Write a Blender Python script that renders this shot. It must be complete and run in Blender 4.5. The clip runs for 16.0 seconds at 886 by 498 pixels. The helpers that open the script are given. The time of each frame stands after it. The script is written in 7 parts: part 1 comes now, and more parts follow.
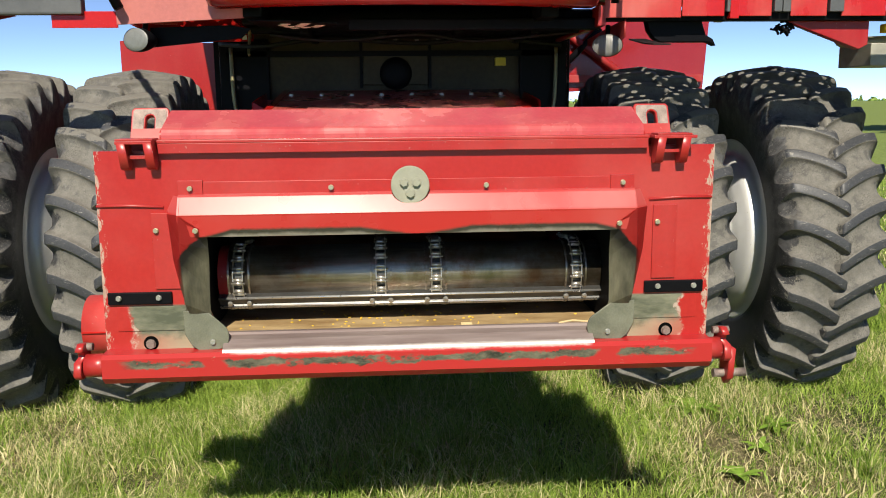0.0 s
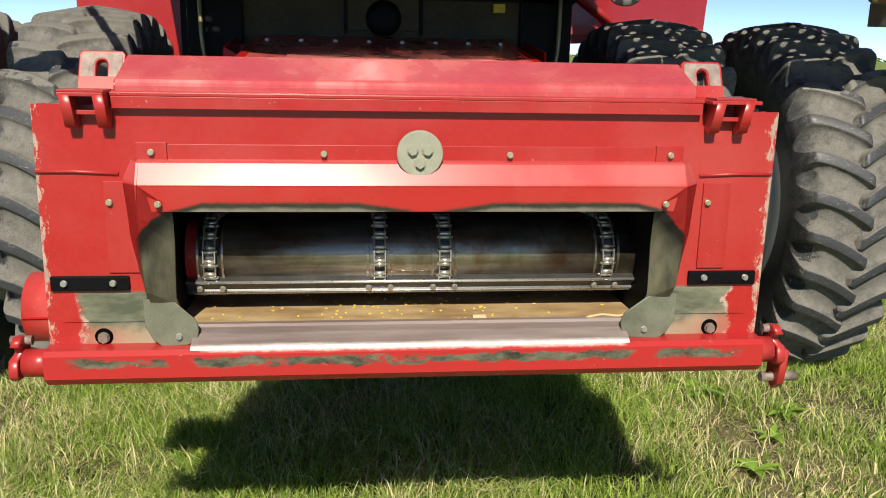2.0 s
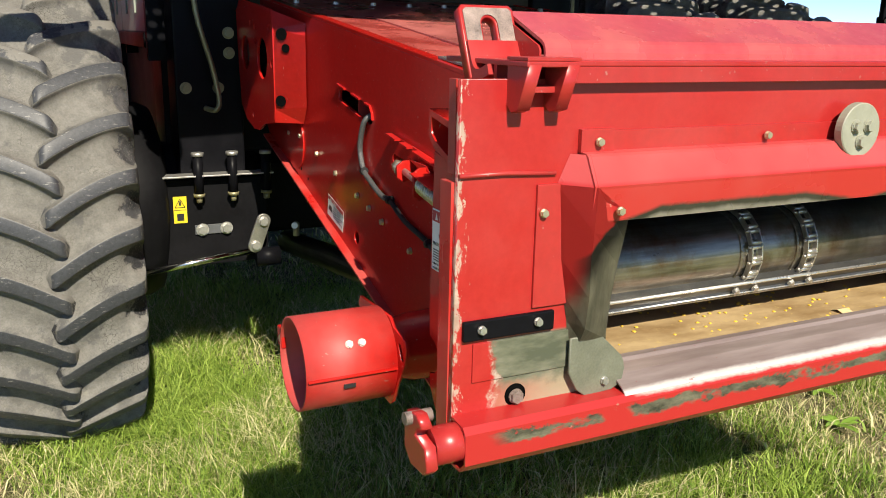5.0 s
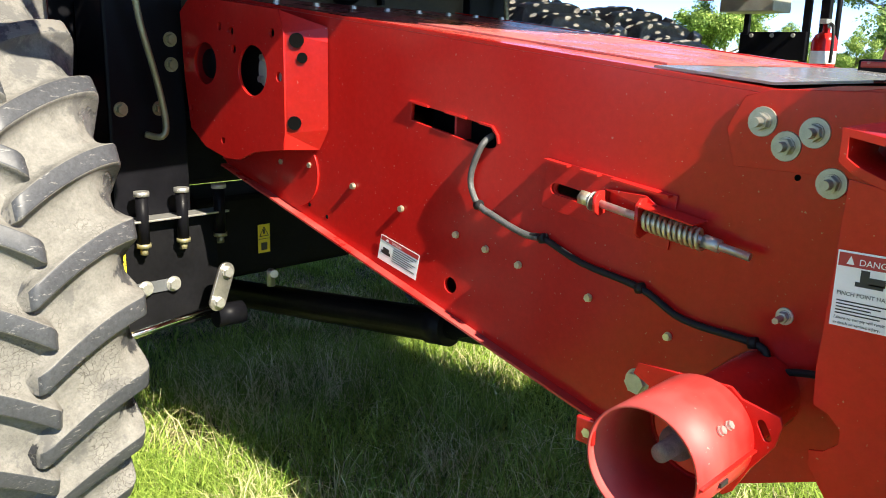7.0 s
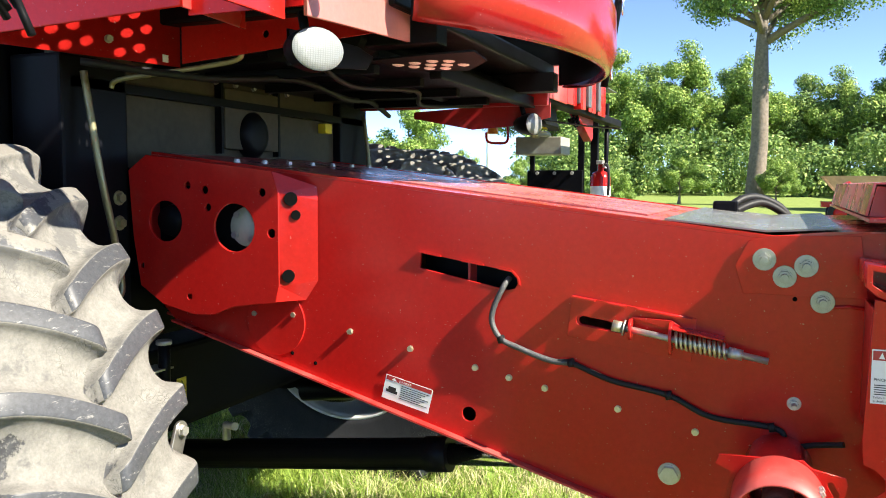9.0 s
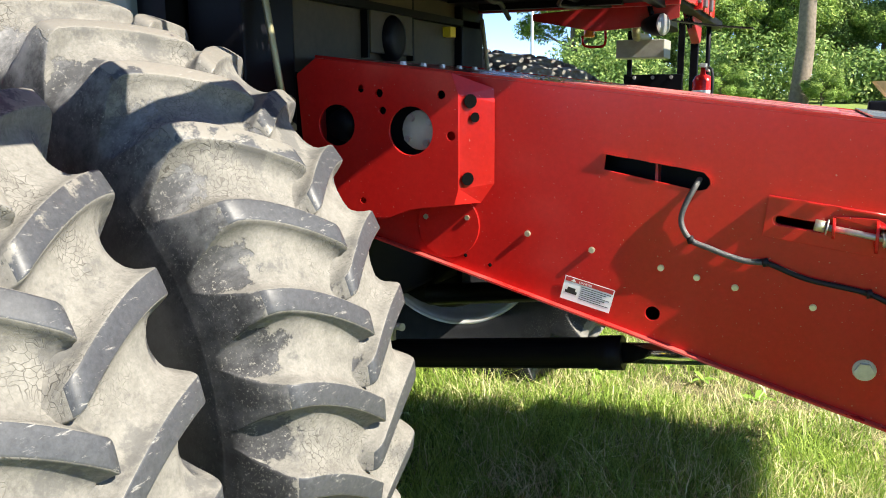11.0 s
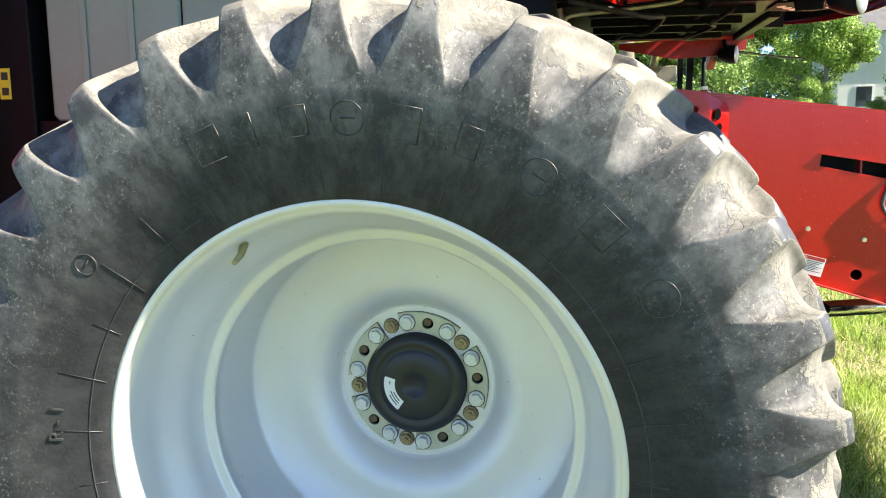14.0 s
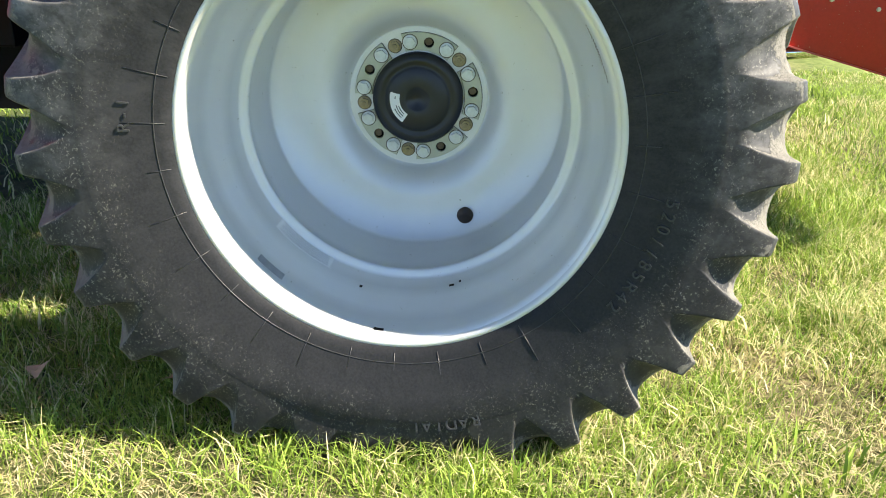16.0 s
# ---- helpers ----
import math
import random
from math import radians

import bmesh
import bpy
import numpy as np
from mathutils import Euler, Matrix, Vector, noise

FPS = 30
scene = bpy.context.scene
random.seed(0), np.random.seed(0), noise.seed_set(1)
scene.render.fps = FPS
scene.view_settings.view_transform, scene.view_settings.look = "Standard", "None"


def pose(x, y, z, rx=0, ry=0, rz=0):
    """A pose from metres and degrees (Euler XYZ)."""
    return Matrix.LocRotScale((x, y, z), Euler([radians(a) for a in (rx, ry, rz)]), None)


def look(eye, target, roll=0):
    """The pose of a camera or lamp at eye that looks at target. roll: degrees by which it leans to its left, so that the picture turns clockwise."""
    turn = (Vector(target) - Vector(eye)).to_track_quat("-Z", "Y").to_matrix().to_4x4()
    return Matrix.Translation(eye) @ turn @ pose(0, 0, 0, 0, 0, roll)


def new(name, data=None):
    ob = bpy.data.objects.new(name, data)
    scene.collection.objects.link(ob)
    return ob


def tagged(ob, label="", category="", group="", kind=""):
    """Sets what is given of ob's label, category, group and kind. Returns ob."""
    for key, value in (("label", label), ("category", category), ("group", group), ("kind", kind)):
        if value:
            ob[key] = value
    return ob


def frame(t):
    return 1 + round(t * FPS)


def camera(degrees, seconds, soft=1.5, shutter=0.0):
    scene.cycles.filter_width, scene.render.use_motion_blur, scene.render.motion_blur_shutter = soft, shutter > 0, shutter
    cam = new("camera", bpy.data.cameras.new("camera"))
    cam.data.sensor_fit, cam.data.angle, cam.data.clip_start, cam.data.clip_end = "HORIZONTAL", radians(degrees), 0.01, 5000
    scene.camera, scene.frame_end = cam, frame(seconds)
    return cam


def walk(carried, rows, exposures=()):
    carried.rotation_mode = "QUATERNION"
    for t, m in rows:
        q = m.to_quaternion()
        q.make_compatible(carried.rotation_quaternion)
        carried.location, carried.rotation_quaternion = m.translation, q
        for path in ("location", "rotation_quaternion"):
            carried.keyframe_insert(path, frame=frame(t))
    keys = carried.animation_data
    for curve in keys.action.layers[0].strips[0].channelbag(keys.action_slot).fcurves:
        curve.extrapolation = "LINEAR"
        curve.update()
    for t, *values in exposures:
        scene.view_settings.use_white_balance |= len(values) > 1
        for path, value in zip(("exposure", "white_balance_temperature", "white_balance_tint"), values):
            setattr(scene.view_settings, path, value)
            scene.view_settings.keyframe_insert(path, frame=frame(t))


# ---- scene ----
cam = camera(56.0, 16.0, soft=1.0)
PATH = [
    (0, (-0.064, 0.092, 1.690), (0.068, 2.058, 1.347), -0.5),
    (0.5, (-0.098, 0.310, 1.701), (0.039, 2.266, 1.303), -0.6),
    (1, (-0.176, 0.440, 1.679), (0.010, 2.386, 1.258), -0.2),
    (1.5, (-0.154, 0.485, 1.701), (0.038, 2.423, 1.244), 0.5),
    (2, (-0.152, 0.498, 1.696), (0.059, 2.434, 1.238), 1.1),
    (2.5, (-0.217, 0.528, 1.694), (0.042, 2.461, 1.251), 2.1),
    (3, (-0.441, 0.580, 1.691), (-0.115, 2.498, 1.227), 2.2),
    (3.5, (-0.688, 0.746, 1.673), (-0.327, 2.652, 1.184), 2.1),
    (4, (-0.945, 1.003, 1.722), (-0.504, 2.865, 1.138), 2.6),
    (4.2, (-1.063, 1.059, 1.671), (-0.551, 2.915, 1.129), 2.1),
    (6.3, (-1.962, 1.930, 1.612), (-0.677, 3.376, 1.105), 1.5),
    (6.5, (-2.004, 2.043, 1.600), (-0.676, 3.455, 1.108), 1.4),
    (7, (-2.150, 2.291, 1.591), (-0.735, 3.630, 1.138), 1.4),
    (7.5, (-2.465, 2.563, 1.592), (-1.012, 3.871, 1.172), 0.5),
    (8, (-2.588, 2.790, 1.628), (-0.993, 3.966, 1.356), 0.3),
    (8.5, (-2.683, 2.873, 1.673), (-0.915, 3.802, 1.562), 0.1),
    (8.7, (-2.746, 2.884, 1.673), (-0.919, 3.693, 1.586), 0.4),
    (10.8, (-3.011, 3.229, 1.589), (-1.186, 3.952, 1.206), 0.1),
    (11, (-3.024, 3.313, 1.642), (-1.226, 4.111, 1.277), -0.3),
    (11.5, (-3.207, 3.500, 1.663), (-1.409, 4.345, 1.429), -0.7),
    (12, (-3.397, 3.733, 1.664), (-1.604, 4.591, 1.443), -0.8),
    (12.5, (-3.517, 4.001, 1.659), (-1.697, 4.803, 1.448), -1.1),
    (13, (-3.700, 4.214, 1.664), (-1.843, 4.921, 1.439), -1.1),
    (13.5, (-3.921, 4.423, 1.655), (-2.025, 5.001, 1.384), -0.8),
    (14, (-4.013, 4.639, 1.622), (-2.077, 5.033, 1.307), -0.4),
    (14.5, (-4.183, 4.780, 1.593), (-2.230, 5.011, 1.228), -0.0),
    (15, (-4.367, 4.879, 1.538), (-2.435, 5.014, 1.037), -0.2),
    (15.5, (-4.413, 4.904, 1.491), (-2.519, 5.015, 0.857), 0.3),
    (16, (-4.422, 4.922, 1.426), (-2.569, 5.029, 0.681), 0.7),
]
walk(cam, [(t, look(eye, target, roll)) for t, eye, target, roll in PATH], exposures=((0.0, 0.70, 7000, 8), (4.0, 0.62, 7000, 8), (6.3, 1.75, 7000, 8), (7.5, 2.06, 6850, 8), (8.0, 2.12, 6800, 8), (8.7, 2.12, 6800, 8), (10.8, 1.96, 6750, 8), (12.5, 2.10, 6850, 8), (13.5, 2.34, 6950, 8), (14.5, 2.50, 7050, 8), (15.5, 2.32, 7100, 8), (16.0, 2.14, 7150, 8)))

# ---- world and sun ----
SUN_TRAVEL = Vector((0.122, 1.13, -0.98)).normalized()
SUN_ELEV = math.asin(-SUN_TRAVEL.z)
world = bpy.data.worlds.new("sky")
scene.world = world
world.use_nodes = True
wn = world.node_tree
sky = wn.nodes.new("ShaderNodeTexSky")
sky.sky_type = "NISHITA"
sky.sun_disc = False
sky.sun_elevation = SUN_ELEV
sky.sun_rotation = math.atan2(-SUN_TRAVEL.x, -SUN_TRAVEL.y)
sky.altitude = 4500
sky.air_density, sky.dust_density, sky.ozone_density = 0.42, 0.0, 2.0
wn.links.new(sky.outputs[0], wn.nodes["Background"].inputs[0])
wn.nodes["Background"].inputs[1].default_value = 0.13
sun = new("sun", bpy.data.lights.new("sun", "SUN"))
sun.data.energy, sun.data.angle, sun.data.color = 4.0, radians(0.53), (1.0, 0.94, 0.84)
sun.matrix_world = look((-3, -10, 9), Vector((-3, -10, 9)) + SUN_TRAVEL)


# ---- materials ----
class Mat:
    """A small builder for node materials."""

    def __init__(self, name):
        self.m = bpy.data.materials.new(name)
        self.m.use_nodes = True
        self.t = self.m.node_tree
        self.b = self.t.nodes["Principled BSDF"]
        self.obj = self.node("ShaderNodeTexCoord").outputs["Object"]

    def node(self, kind, **sets):
        n = self.t.nodes.new(kind)
        for k, v in sets.items():
            setattr(n, k, v)
        return n

    def link(self, a, b):
        self.t.links.new(a, b)

    def put(self, socket, v):
        if hasattr(v, "is_linked"):
            self.link(v, socket)
        else:
            socket.default_value = v

    def noise(self, scale, detail=4.0, rough=0.55, vec=None, stretch=None):
        n = self.node("ShaderNodeTexNoise")
        n.inputs["Scale"].default_value, n.inputs["Detail"].default_value, n.inputs["Roughness"].default_value = scale, detail, rough
        src = vec or self.obj
        if stretch:
            mp = self.node("ShaderNodeMapping")
            mp.inputs["Scale"].default_value = stretch
            self.link(src, mp.inputs[0])
            src = mp.outputs[0]
        self.link(src, n.inputs["Vector"])
        return n.outputs["Fac"]

    def ramp(self, fac, a, b, lo=0.0, hi=1.0):
        r = self.node("ShaderNodeMapRange")
        r.inputs[1].default_value, r.inputs[2].default_value, r.inputs[3].default_value, r.inputs[4].default_value = a, b, lo, hi
        self.link(fac, r.inputs[0])
        return r.outputs[0]

    def math(self, op, a, b=0.0):
        n = self.node("ShaderNodeMath", operation=op)
        self.put(n.inputs[0], a)
        self.put(n.inputs[1], b)
        return n.outputs[0]

    def mix(self, fac, a, b):
        n = self.node("ShaderNodeMix", data_type="RGBA")
        self.put(n.inputs[0], fac)
        for s, v in ((n.inputs[6], a), (n.inputs[7], b)):
            self.put(s, v if hasattr(v, "is_linked") else (*v, 1.0))
        return n.outputs[2]

    def random(self):
        return self.node("ShaderNodeObjectInfo").outputs["Random"]

    def island(self):
        return self.node("ShaderNodeNewGeometry").outputs["Random Per Island"]

    def axes(self):
        s = self.node("ShaderNodeSeparateXYZ")
        self.link(self.obj, s.inputs[0])
        return s.outputs

    def bump(self, height, strength=0.3, distance=0.002):
        n = self.node("ShaderNodeBump")
        n.inputs["Strength"].default_value, n.inputs["Distance"].default_value = strength, distance
        self.link(height, n.inputs["Height"])
        self.link(n.outputs[0], self.b.inputs["Normal"])

    def done(self, color=None, rough=0.5, metal=0.0, spec=None, coat=None):
        if color is not None:
            self.put(self.b.inputs["Base Color"], color if hasattr(color, "is_linked") else (*color, 1.0))
        self.put(self.b.inputs["Roughness"], rough)
        self.put(self.b.inputs["Metallic"], metal)
        if spec is not None:
            self.b.inputs["Specular IOR Level"].default_value = spec
        if coat:
            self.b.inputs["Coat Weight"].default_value, self.b.inputs["Coat Roughness"].default_value = coat
        return self.m


def plain(name, color, rough=0.5, metal=0.0, vary=0.12, scale=9.0, bump=0.0, spec=None):
    k = Mat(name)
    n = k.noise(scale, 5)
    n2 = k.noise(scale * 14, 3)
    f = k.math("ADD", k.math("MULTIPLY", n, 0.7), k.math("MULTIPLY", n2, 0.3))
    c = k.mix(k.ramp(f, 0.3, 0.7), [v * (1 - vary) for v in color], [min(1, v * (1 + vary)) for v in color])
    if bump:
        k.bump(n2, bump, 0.002)
    return k.done(c, k.ramp(f, 0.3, 0.7, max(0.02, rough - 0.08), min(1, rough + 0.08)), metal, spec)


RED = (0.47, 0.0115, 0.0095)
WHEEL_Y, WHEEL_Z = 5.152, 0.90  # the front axle


def red_paint(name, dust=0.25, base=RED, rough=0.3, spec=0.5):
    """Farm-machine red enamel with a film of dust, fine chips and runs."""
    k = Mat(name)
    big, fine = k.noise(2.2, 5), k.noise(55, 4, 0.7)
    runs = k.noise(7, 4, 0.6, stretch=(1.0, 1.0, 0.18))
    film = k.math("MULTIPLY", k.ramp(k.math("ADD", k.math("MULTIPLY", big, 0.6), k.math("MULTIPLY", runs, 0.4)), 0.42, 0.68), dust)
    c = k.mix(k.ramp(fine, 0.35, 0.7), [v * 0.9 for v in base], [v * 1.06 for v in base])
    c = k.mix(film, c, (0.52, 0.15, 0.13))
    chip = k.ramp(k.noise(120, 2, 0.4), 0.735, 0.75)
    c = k.mix(k.math("MULTIPLY", chip, 0.7), c, (0.42, 0.2, 0.17))
    k.bump(k.noise(40, 2), 0.05, 0.001)
    return k.done(c, k.math("ADD", k.math("MULTIPLY", film, 0.5), rough), 0.0, spec)


M_RED = red_paint("red enamel", 0.05, rough=0.19, spec=0.36)
M_RED_SIDE = red_paint("clean glossy red enamel", 0.05, (0.50, 0.0125, 0.010), rough=0.17, spec=0.36)
M_RED_FACE = red_paint("weathered front enamel", 0.22, (0.38, 0.018, 0.018), rough=0.3)
M_RED_NOSE = red_paint("glossy nose enamel", 0.06, (0.29, 0.010, 0.010), 0.12)
M_RED_DUSTY = red_paint("dusty red enamel", 0.7, rough=0.24)
# dusty paint, lightened further to stand in for reflected sky
M_RED_TOP = red_paint("dusty top enamel with sky sheen", 0.9, (0.43, 0.06, 0.05), 0.16)
M_RED_HATCH = red_paint("dust-veiled hatch enamel", 1.0, (0.40, 0.11, 0.10), 0.22)
# paler red that paints in the pink gloss of the top bar
M_RED_SHEEN = red_paint("red enamel with pale gloss in it", 0.9, (0.44, 0.06, 0.07), 0.16)
# pale dusty red; sun glare on the fascia is put into the colour
M_RED_GLARE = red_paint("dusty enamel with sun glare in it", 1.0, (0.46, 0.15, 0.13), 0.3)
M_RED_DULL = red_paint("dull dusty shield enamel", 0.55, rough=0.42)
# darker copy of the red, with the shade of undersides and webs painted in
M_RED_SHADE = red_paint("red enamel shade copy", 0.3, (0.34, 0.008, 0.012), 0.4)


def face_paint():
    """Red enamel rubbed down to grey-green primer and scratched along the outer edges."""
    k = Mat("worn red enamel")
    x, y, z = k.axes()
    big, fine = k.noise(3.0, 5), k.noise(60, 4, 0.7)
    film = k.math("MULTIPLY", k.ramp(big, 0.45, 0.7), 0.22)
    c = k.mix(k.ramp(fine, 0.35, 0.7), (0.36, 0.017, 0.017), (0.41, 0.023, 0.022))
    c = k.mix(film, c, (0.50, 0.13, 0.11))
    ax = k.math("ABSOLUTE", k.math("SUBTRACT", x, 0.006))
    # chipped outer borders
    edge = k.ramp(ax, 0.85, 0.893)
    scr = k.noise(40, 6, 0.8, stretch=(1.2, 1.0, 0.5))
    chips = k.math("GREATER_THAN", k.math("ADD", k.math("MULTIPLY", edge, 0.27), scr), 0.74)
    c = k.mix(chips, c, k.mix(k.noise(40), (0.62, 0.50, 0.42), (0.22, 0.10, 0.07)))
    # rubbed corner panels where the header seats
    wob = k.math("MULTIPLY", k.math("SUBTRACT", k.noise(14, 5, 0.65), 0.5), 0.11)
    inx = k.ramp(k.math("ADD", ax, wob), 0.80, 0.815, 1.0, 0.0)
    inx2 = k.ramp(ax, 0.60, 0.61)
    top = k.ramp(z, 1.118, 1.124, 1.0, 0.0)
    bot = k.ramp(k.math("ADD", z, wob), 0.975, 0.985)
    patch = k.math("MULTIPLY", k.math("MULTIPLY", inx, inx2), k.math("MULTIPLY", top, bot))
    grn = k.mix(k.ramp(k.noise(9, 5, 0.6, stretch=(1, 1, 3)), 0.38, 0.66), (0.075, 0.085, 0.055), (0.21, 0.21, 0.15))
    low = k.ramp(k.math("ADD", z, wob), 1.02, 1.05, 1.0, 0.0)
    grn = k.mix(k.math("MULTIPLY", low, 0.75), grn, k.mix(k.ramp(k.math("ADD", ax, wob), 0.68, 0.80), (0.38, 0.30, 0.20), (0.42, 0.12, 0.08)))
    c = k.mix(patch, c, grn)
    rim = k.math("MULTIPLY", k.ramp(k.math("ADD", ax, wob), 0.80, 0.806), k.ramp(k.math("ADD", ax, wob), 0.811, 0.82, 1.0, 0.0))
    rim = k.math("MULTIPLY", k.math("MULTIPLY", rim, top), bot)
    c = k.mix(k.math("MULTIPLY", rim, k.ramp(k.noise(30, 5, 0.8), 0.46, 0.58, 0.0, 0.8)), c, (0.46, 0.40, 0.33))
    k.bump(k.math("ADD", k.math("MULTIPLY", chips, -0.6), k.noise(40, 3)), 0.12, 0.001)
    return k.done(c, k.math("ADD", k.math("MULTIPLY", patch, 0.2), k.math("ADD", k.math("MULTIPLY", film, 0.5), 0.30)), 0.0, 0.5)


M_FACE = face_paint()


def sill_paint():
    """Front beam: red enamel with a long rubbed grey-green stripe."""
    k = Mat("rubbed sill paint")
    x, y, z = k.axes()
    wob = k.math("MULTIPLY", k.math("SUBTRACT", k.noise(22, 5, 0.8, stretch=(0.5, 1, 1)), 0.5), 0.05)
    zz = k.math("ADD", z, wob)
    ax = k.math("ABSOLUTE", k.math("SUBTRACT", x, 0.006))
    band = k.math("MULTIPLY", k.ramp(zz, 0.944, 0.949), k.ramp(zz, 0.966, 0.970, 1.0, 0.0))
    slant = k.math("ADD", ax, k.math("MULTIPLY", k.math("SUBTRACT", zz, 0.95), -0.9))
    middle = k.math("MULTIPLY", k.ramp(slant, 0.53, 0.545, 1.0, 0.0), k.ramp(k.noise(4.5, 5, 0.75, stretch=(1, 0.6, 2)), 0.36, 0.42))
    ends = k.math("MULTIPLY", k.math("MULTIPLY", k.ramp(slant, 0.60, 0.61), k.ramp(slant, 0.80, 0.84, 1.0, 0.0)), k.ramp(k.noise(9, 5, 0.75, stretch=(0.8, 0.6, 2)), 0.42, 0.5))
    broken = k.math("ADD", middle, ends)
    c = k.mix(k.math("MULTIPLY", band, broken), (0.40, 0.022, 0.022), k.mix(k.ramp(k.noise(40, 5, 0.75, stretch=(0.4, 1, 1)), 0.35, 0.65), (0.025, 0.026, 0.020), (0.16, 0.15, 0.105)))
    chips = k.math("GREATER_THAN", k.noise(34, 5, 0.75, stretch=(0.6, 1, 1)), 0.66)
    c = k.mix(chips, c, (0.36, 0.16, 0.12))
    rag = k.math("ADD", z, k.math("MULTIPLY", k.math("SUBTRACT", k.noise(30, 6, 0.8, stretch=(0.6, 1, 1)), 0.5), 0.014))
    bare = k.math("MULTIPLY", k.ramp(rag, 0.979, 0.984), k.ramp(ax, 0.515, 0.535, 1.0, 0.0))
    c = k.mix(bare, c, k.mix(k.noise(60, 4), (0.42, 0.27, 0.24), (0.62, 0.54, 0.50)))
    k.bump(k.noise(50, 3), 0.1, 0.001)
    return k.done(c, 0.34, 0.0, 0.5)


M_SILL = sill_paint()


def worn_wing():
    """Bent guide sheet: red enamel on top and outside, rubbed to olive metal below, a greasy line between."""
    k = Mat("rubbed guide sheet")
    x, y, z = k.axes()
    wob = k.math("MULTIPLY", k.math("SUBTRACT", k.noise(11, 4, 0.6), 0.5), 0.06)
    ax = k.math("ABSOLUTE", k.math("SUBTRACT", x, 0.006))
    line = k.math("ADD", k.math("ADD", z, wob), k.math("MULTIPLY", k.math("SUBTRACT", ax, 0.6), 0.9))
    f = k.ramp(line, 1.322, 1.330, 1.0, 0.0)
    g = k.mix(k.ramp(k.noise(11, 5, 0.65, stretch=(2, 1, 0.5)), 0.34, 0.7), (0.105, 0.10, 0.068), (0.28, 0.262, 0.18))
    g = k.mix(k.ramp(line, 1.235, 1.30), g, (0.016, 0.014, 0.011))
    outer = k.math("MULTIPLY", k.ramp(k.math("ADD", ax, k.math("MULTIPLY", wob, 0.2)), 0.655, 0.676), k.ramp(k.math("ADD", z, wob), 1.16, 1.20))
    f = k.math("MULTIPLY", f, k.math("SUBTRACT", 1.0, outer))
    c = k.mix(f, (0.43, 0.024, 0.024), g)
    k.bump(k.noise(30, 4), 0.15, 0.001)
    return k.done(c, k.ramp(f, 0, 1, 0.32, 0.5), 0.0, 0.5)


M_WING = worn_wing()


def shield_paint():
    """Top guide sheet: red enamel with a dark greasy lower edge; the slope's sheen is put into the colour."""
    k = Mat("red guide sheet")
    x, y, z = k.axes()
    wob = k.math("MULTIPLY", k.math("SUBTRACT", k.noise(4, 4, 0.6, stretch=(1, 0, 0)), 0.5), 0.012)
    ax = k.math("ABSOLUTE", k.math("SUBTRACT", x, 0.02))
    crest = k.math("ADD", k.ramp(ax, 0.0, 0.16, 1.322, 1.347), k.ramp(ax, 0.52, 0.61, 0.0, -0.024))
    depth = k.math("SUBTRACT", k.math("ADD", crest, wob), k.math("ADD", z, k.math("MULTIPLY", k.math("SUBTRACT", k.noise(30, 4, 0.7), 0.5), 0.006)))
    f = k.ramp(depth, -0.005, 0.003)
    film = k.math("MULTIPLY", k.ramp(k.noise(3), 0.42, 0.7), 0.3)
    c = k.mix(film, (0.43, 0.024, 0.024), (0.48, 0.14, 0.12))
    # everything above the fold is painted paler, as its sun sheen
    slope_sheen = k.ramp(k.math("ADD", z, k.math("MULTIPLY", wob, 0.15)), 1.390, 1.396)
    c = k.mix(k.math("MULTIPLY", slope_sheen, k.ramp(k.noise(2.5, 4), 0.3, 0.7, 0.1, 0.4)), c, (0.55, 0.17, 0.17))
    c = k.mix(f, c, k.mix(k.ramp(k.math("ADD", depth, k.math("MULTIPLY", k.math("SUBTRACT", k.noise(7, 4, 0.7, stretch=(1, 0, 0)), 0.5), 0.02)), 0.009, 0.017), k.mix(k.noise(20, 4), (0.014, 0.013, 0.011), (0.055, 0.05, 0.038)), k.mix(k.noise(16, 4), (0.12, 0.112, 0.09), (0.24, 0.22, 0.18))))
    scr = k.math("MULTIPLY", k.math("GREATER_THAN", k.noise(14, 5, 0.8, stretch=(1, 0, 0)), 0.66), k.math("MULTIPLY", k.ramp(z, 1.382, 1.386), k.ramp(z, 1.391, 1.394, 1.0, 0.0)))
    c = k.mix(scr, c, (0.05, 0.04, 0.035))
    return k.done(c, k.math("ADD", 0.26, k.math("MULTIPLY", film, 0.4)), 0.0, 0.6)


M_SHIELD = shield_paint()
M_STEEL = plain("worn bare steel", (0.42, 0.40, 0.37), 0.36, 0.85, 0.3, 12, 0.1)


def lip_metal():
    """Rubbed sill steel: pinkish paint film on top, bright bare metal along the front edge."""
    k = Mat("polished lip steel")
    x, y, z = k.axes()
    n = k.noise(5, 5, 0.6, stretch=(0.5, 4, 4))
    c = k.mix(k.ramp(n, 0.35, 0.65), (0.21, 0.155, 0.145), (0.34, 0.275, 0.26))
    rag = k.math("ADD", y, k.math("MULTIPLY", k.math("SUBTRACT", k.noise(25, 5, 0.75, stretch=(0.5, 1, 1)), 0.5), 0.012))
    c = k.mix(k.ramp(rag, 2.457, 2.463, 1.0, 0.0), c, (0.62, 0.58, 0.55))
    c = k.mix(k.math("MULTIPLY", k.math("GREATER_THAN", k.noise(45, 5, 0.8, stretch=(0.4, 1, 1)), 0.66), 0.6), c, (0.30, 0.06, 0.05))
    k.bump(k.noise(60, 3, stretch=(0.1, 1, 1)), 0.1, 0.001)
    return k.done(c, 0.38, 0.3)


M_LIP = lip_metal()


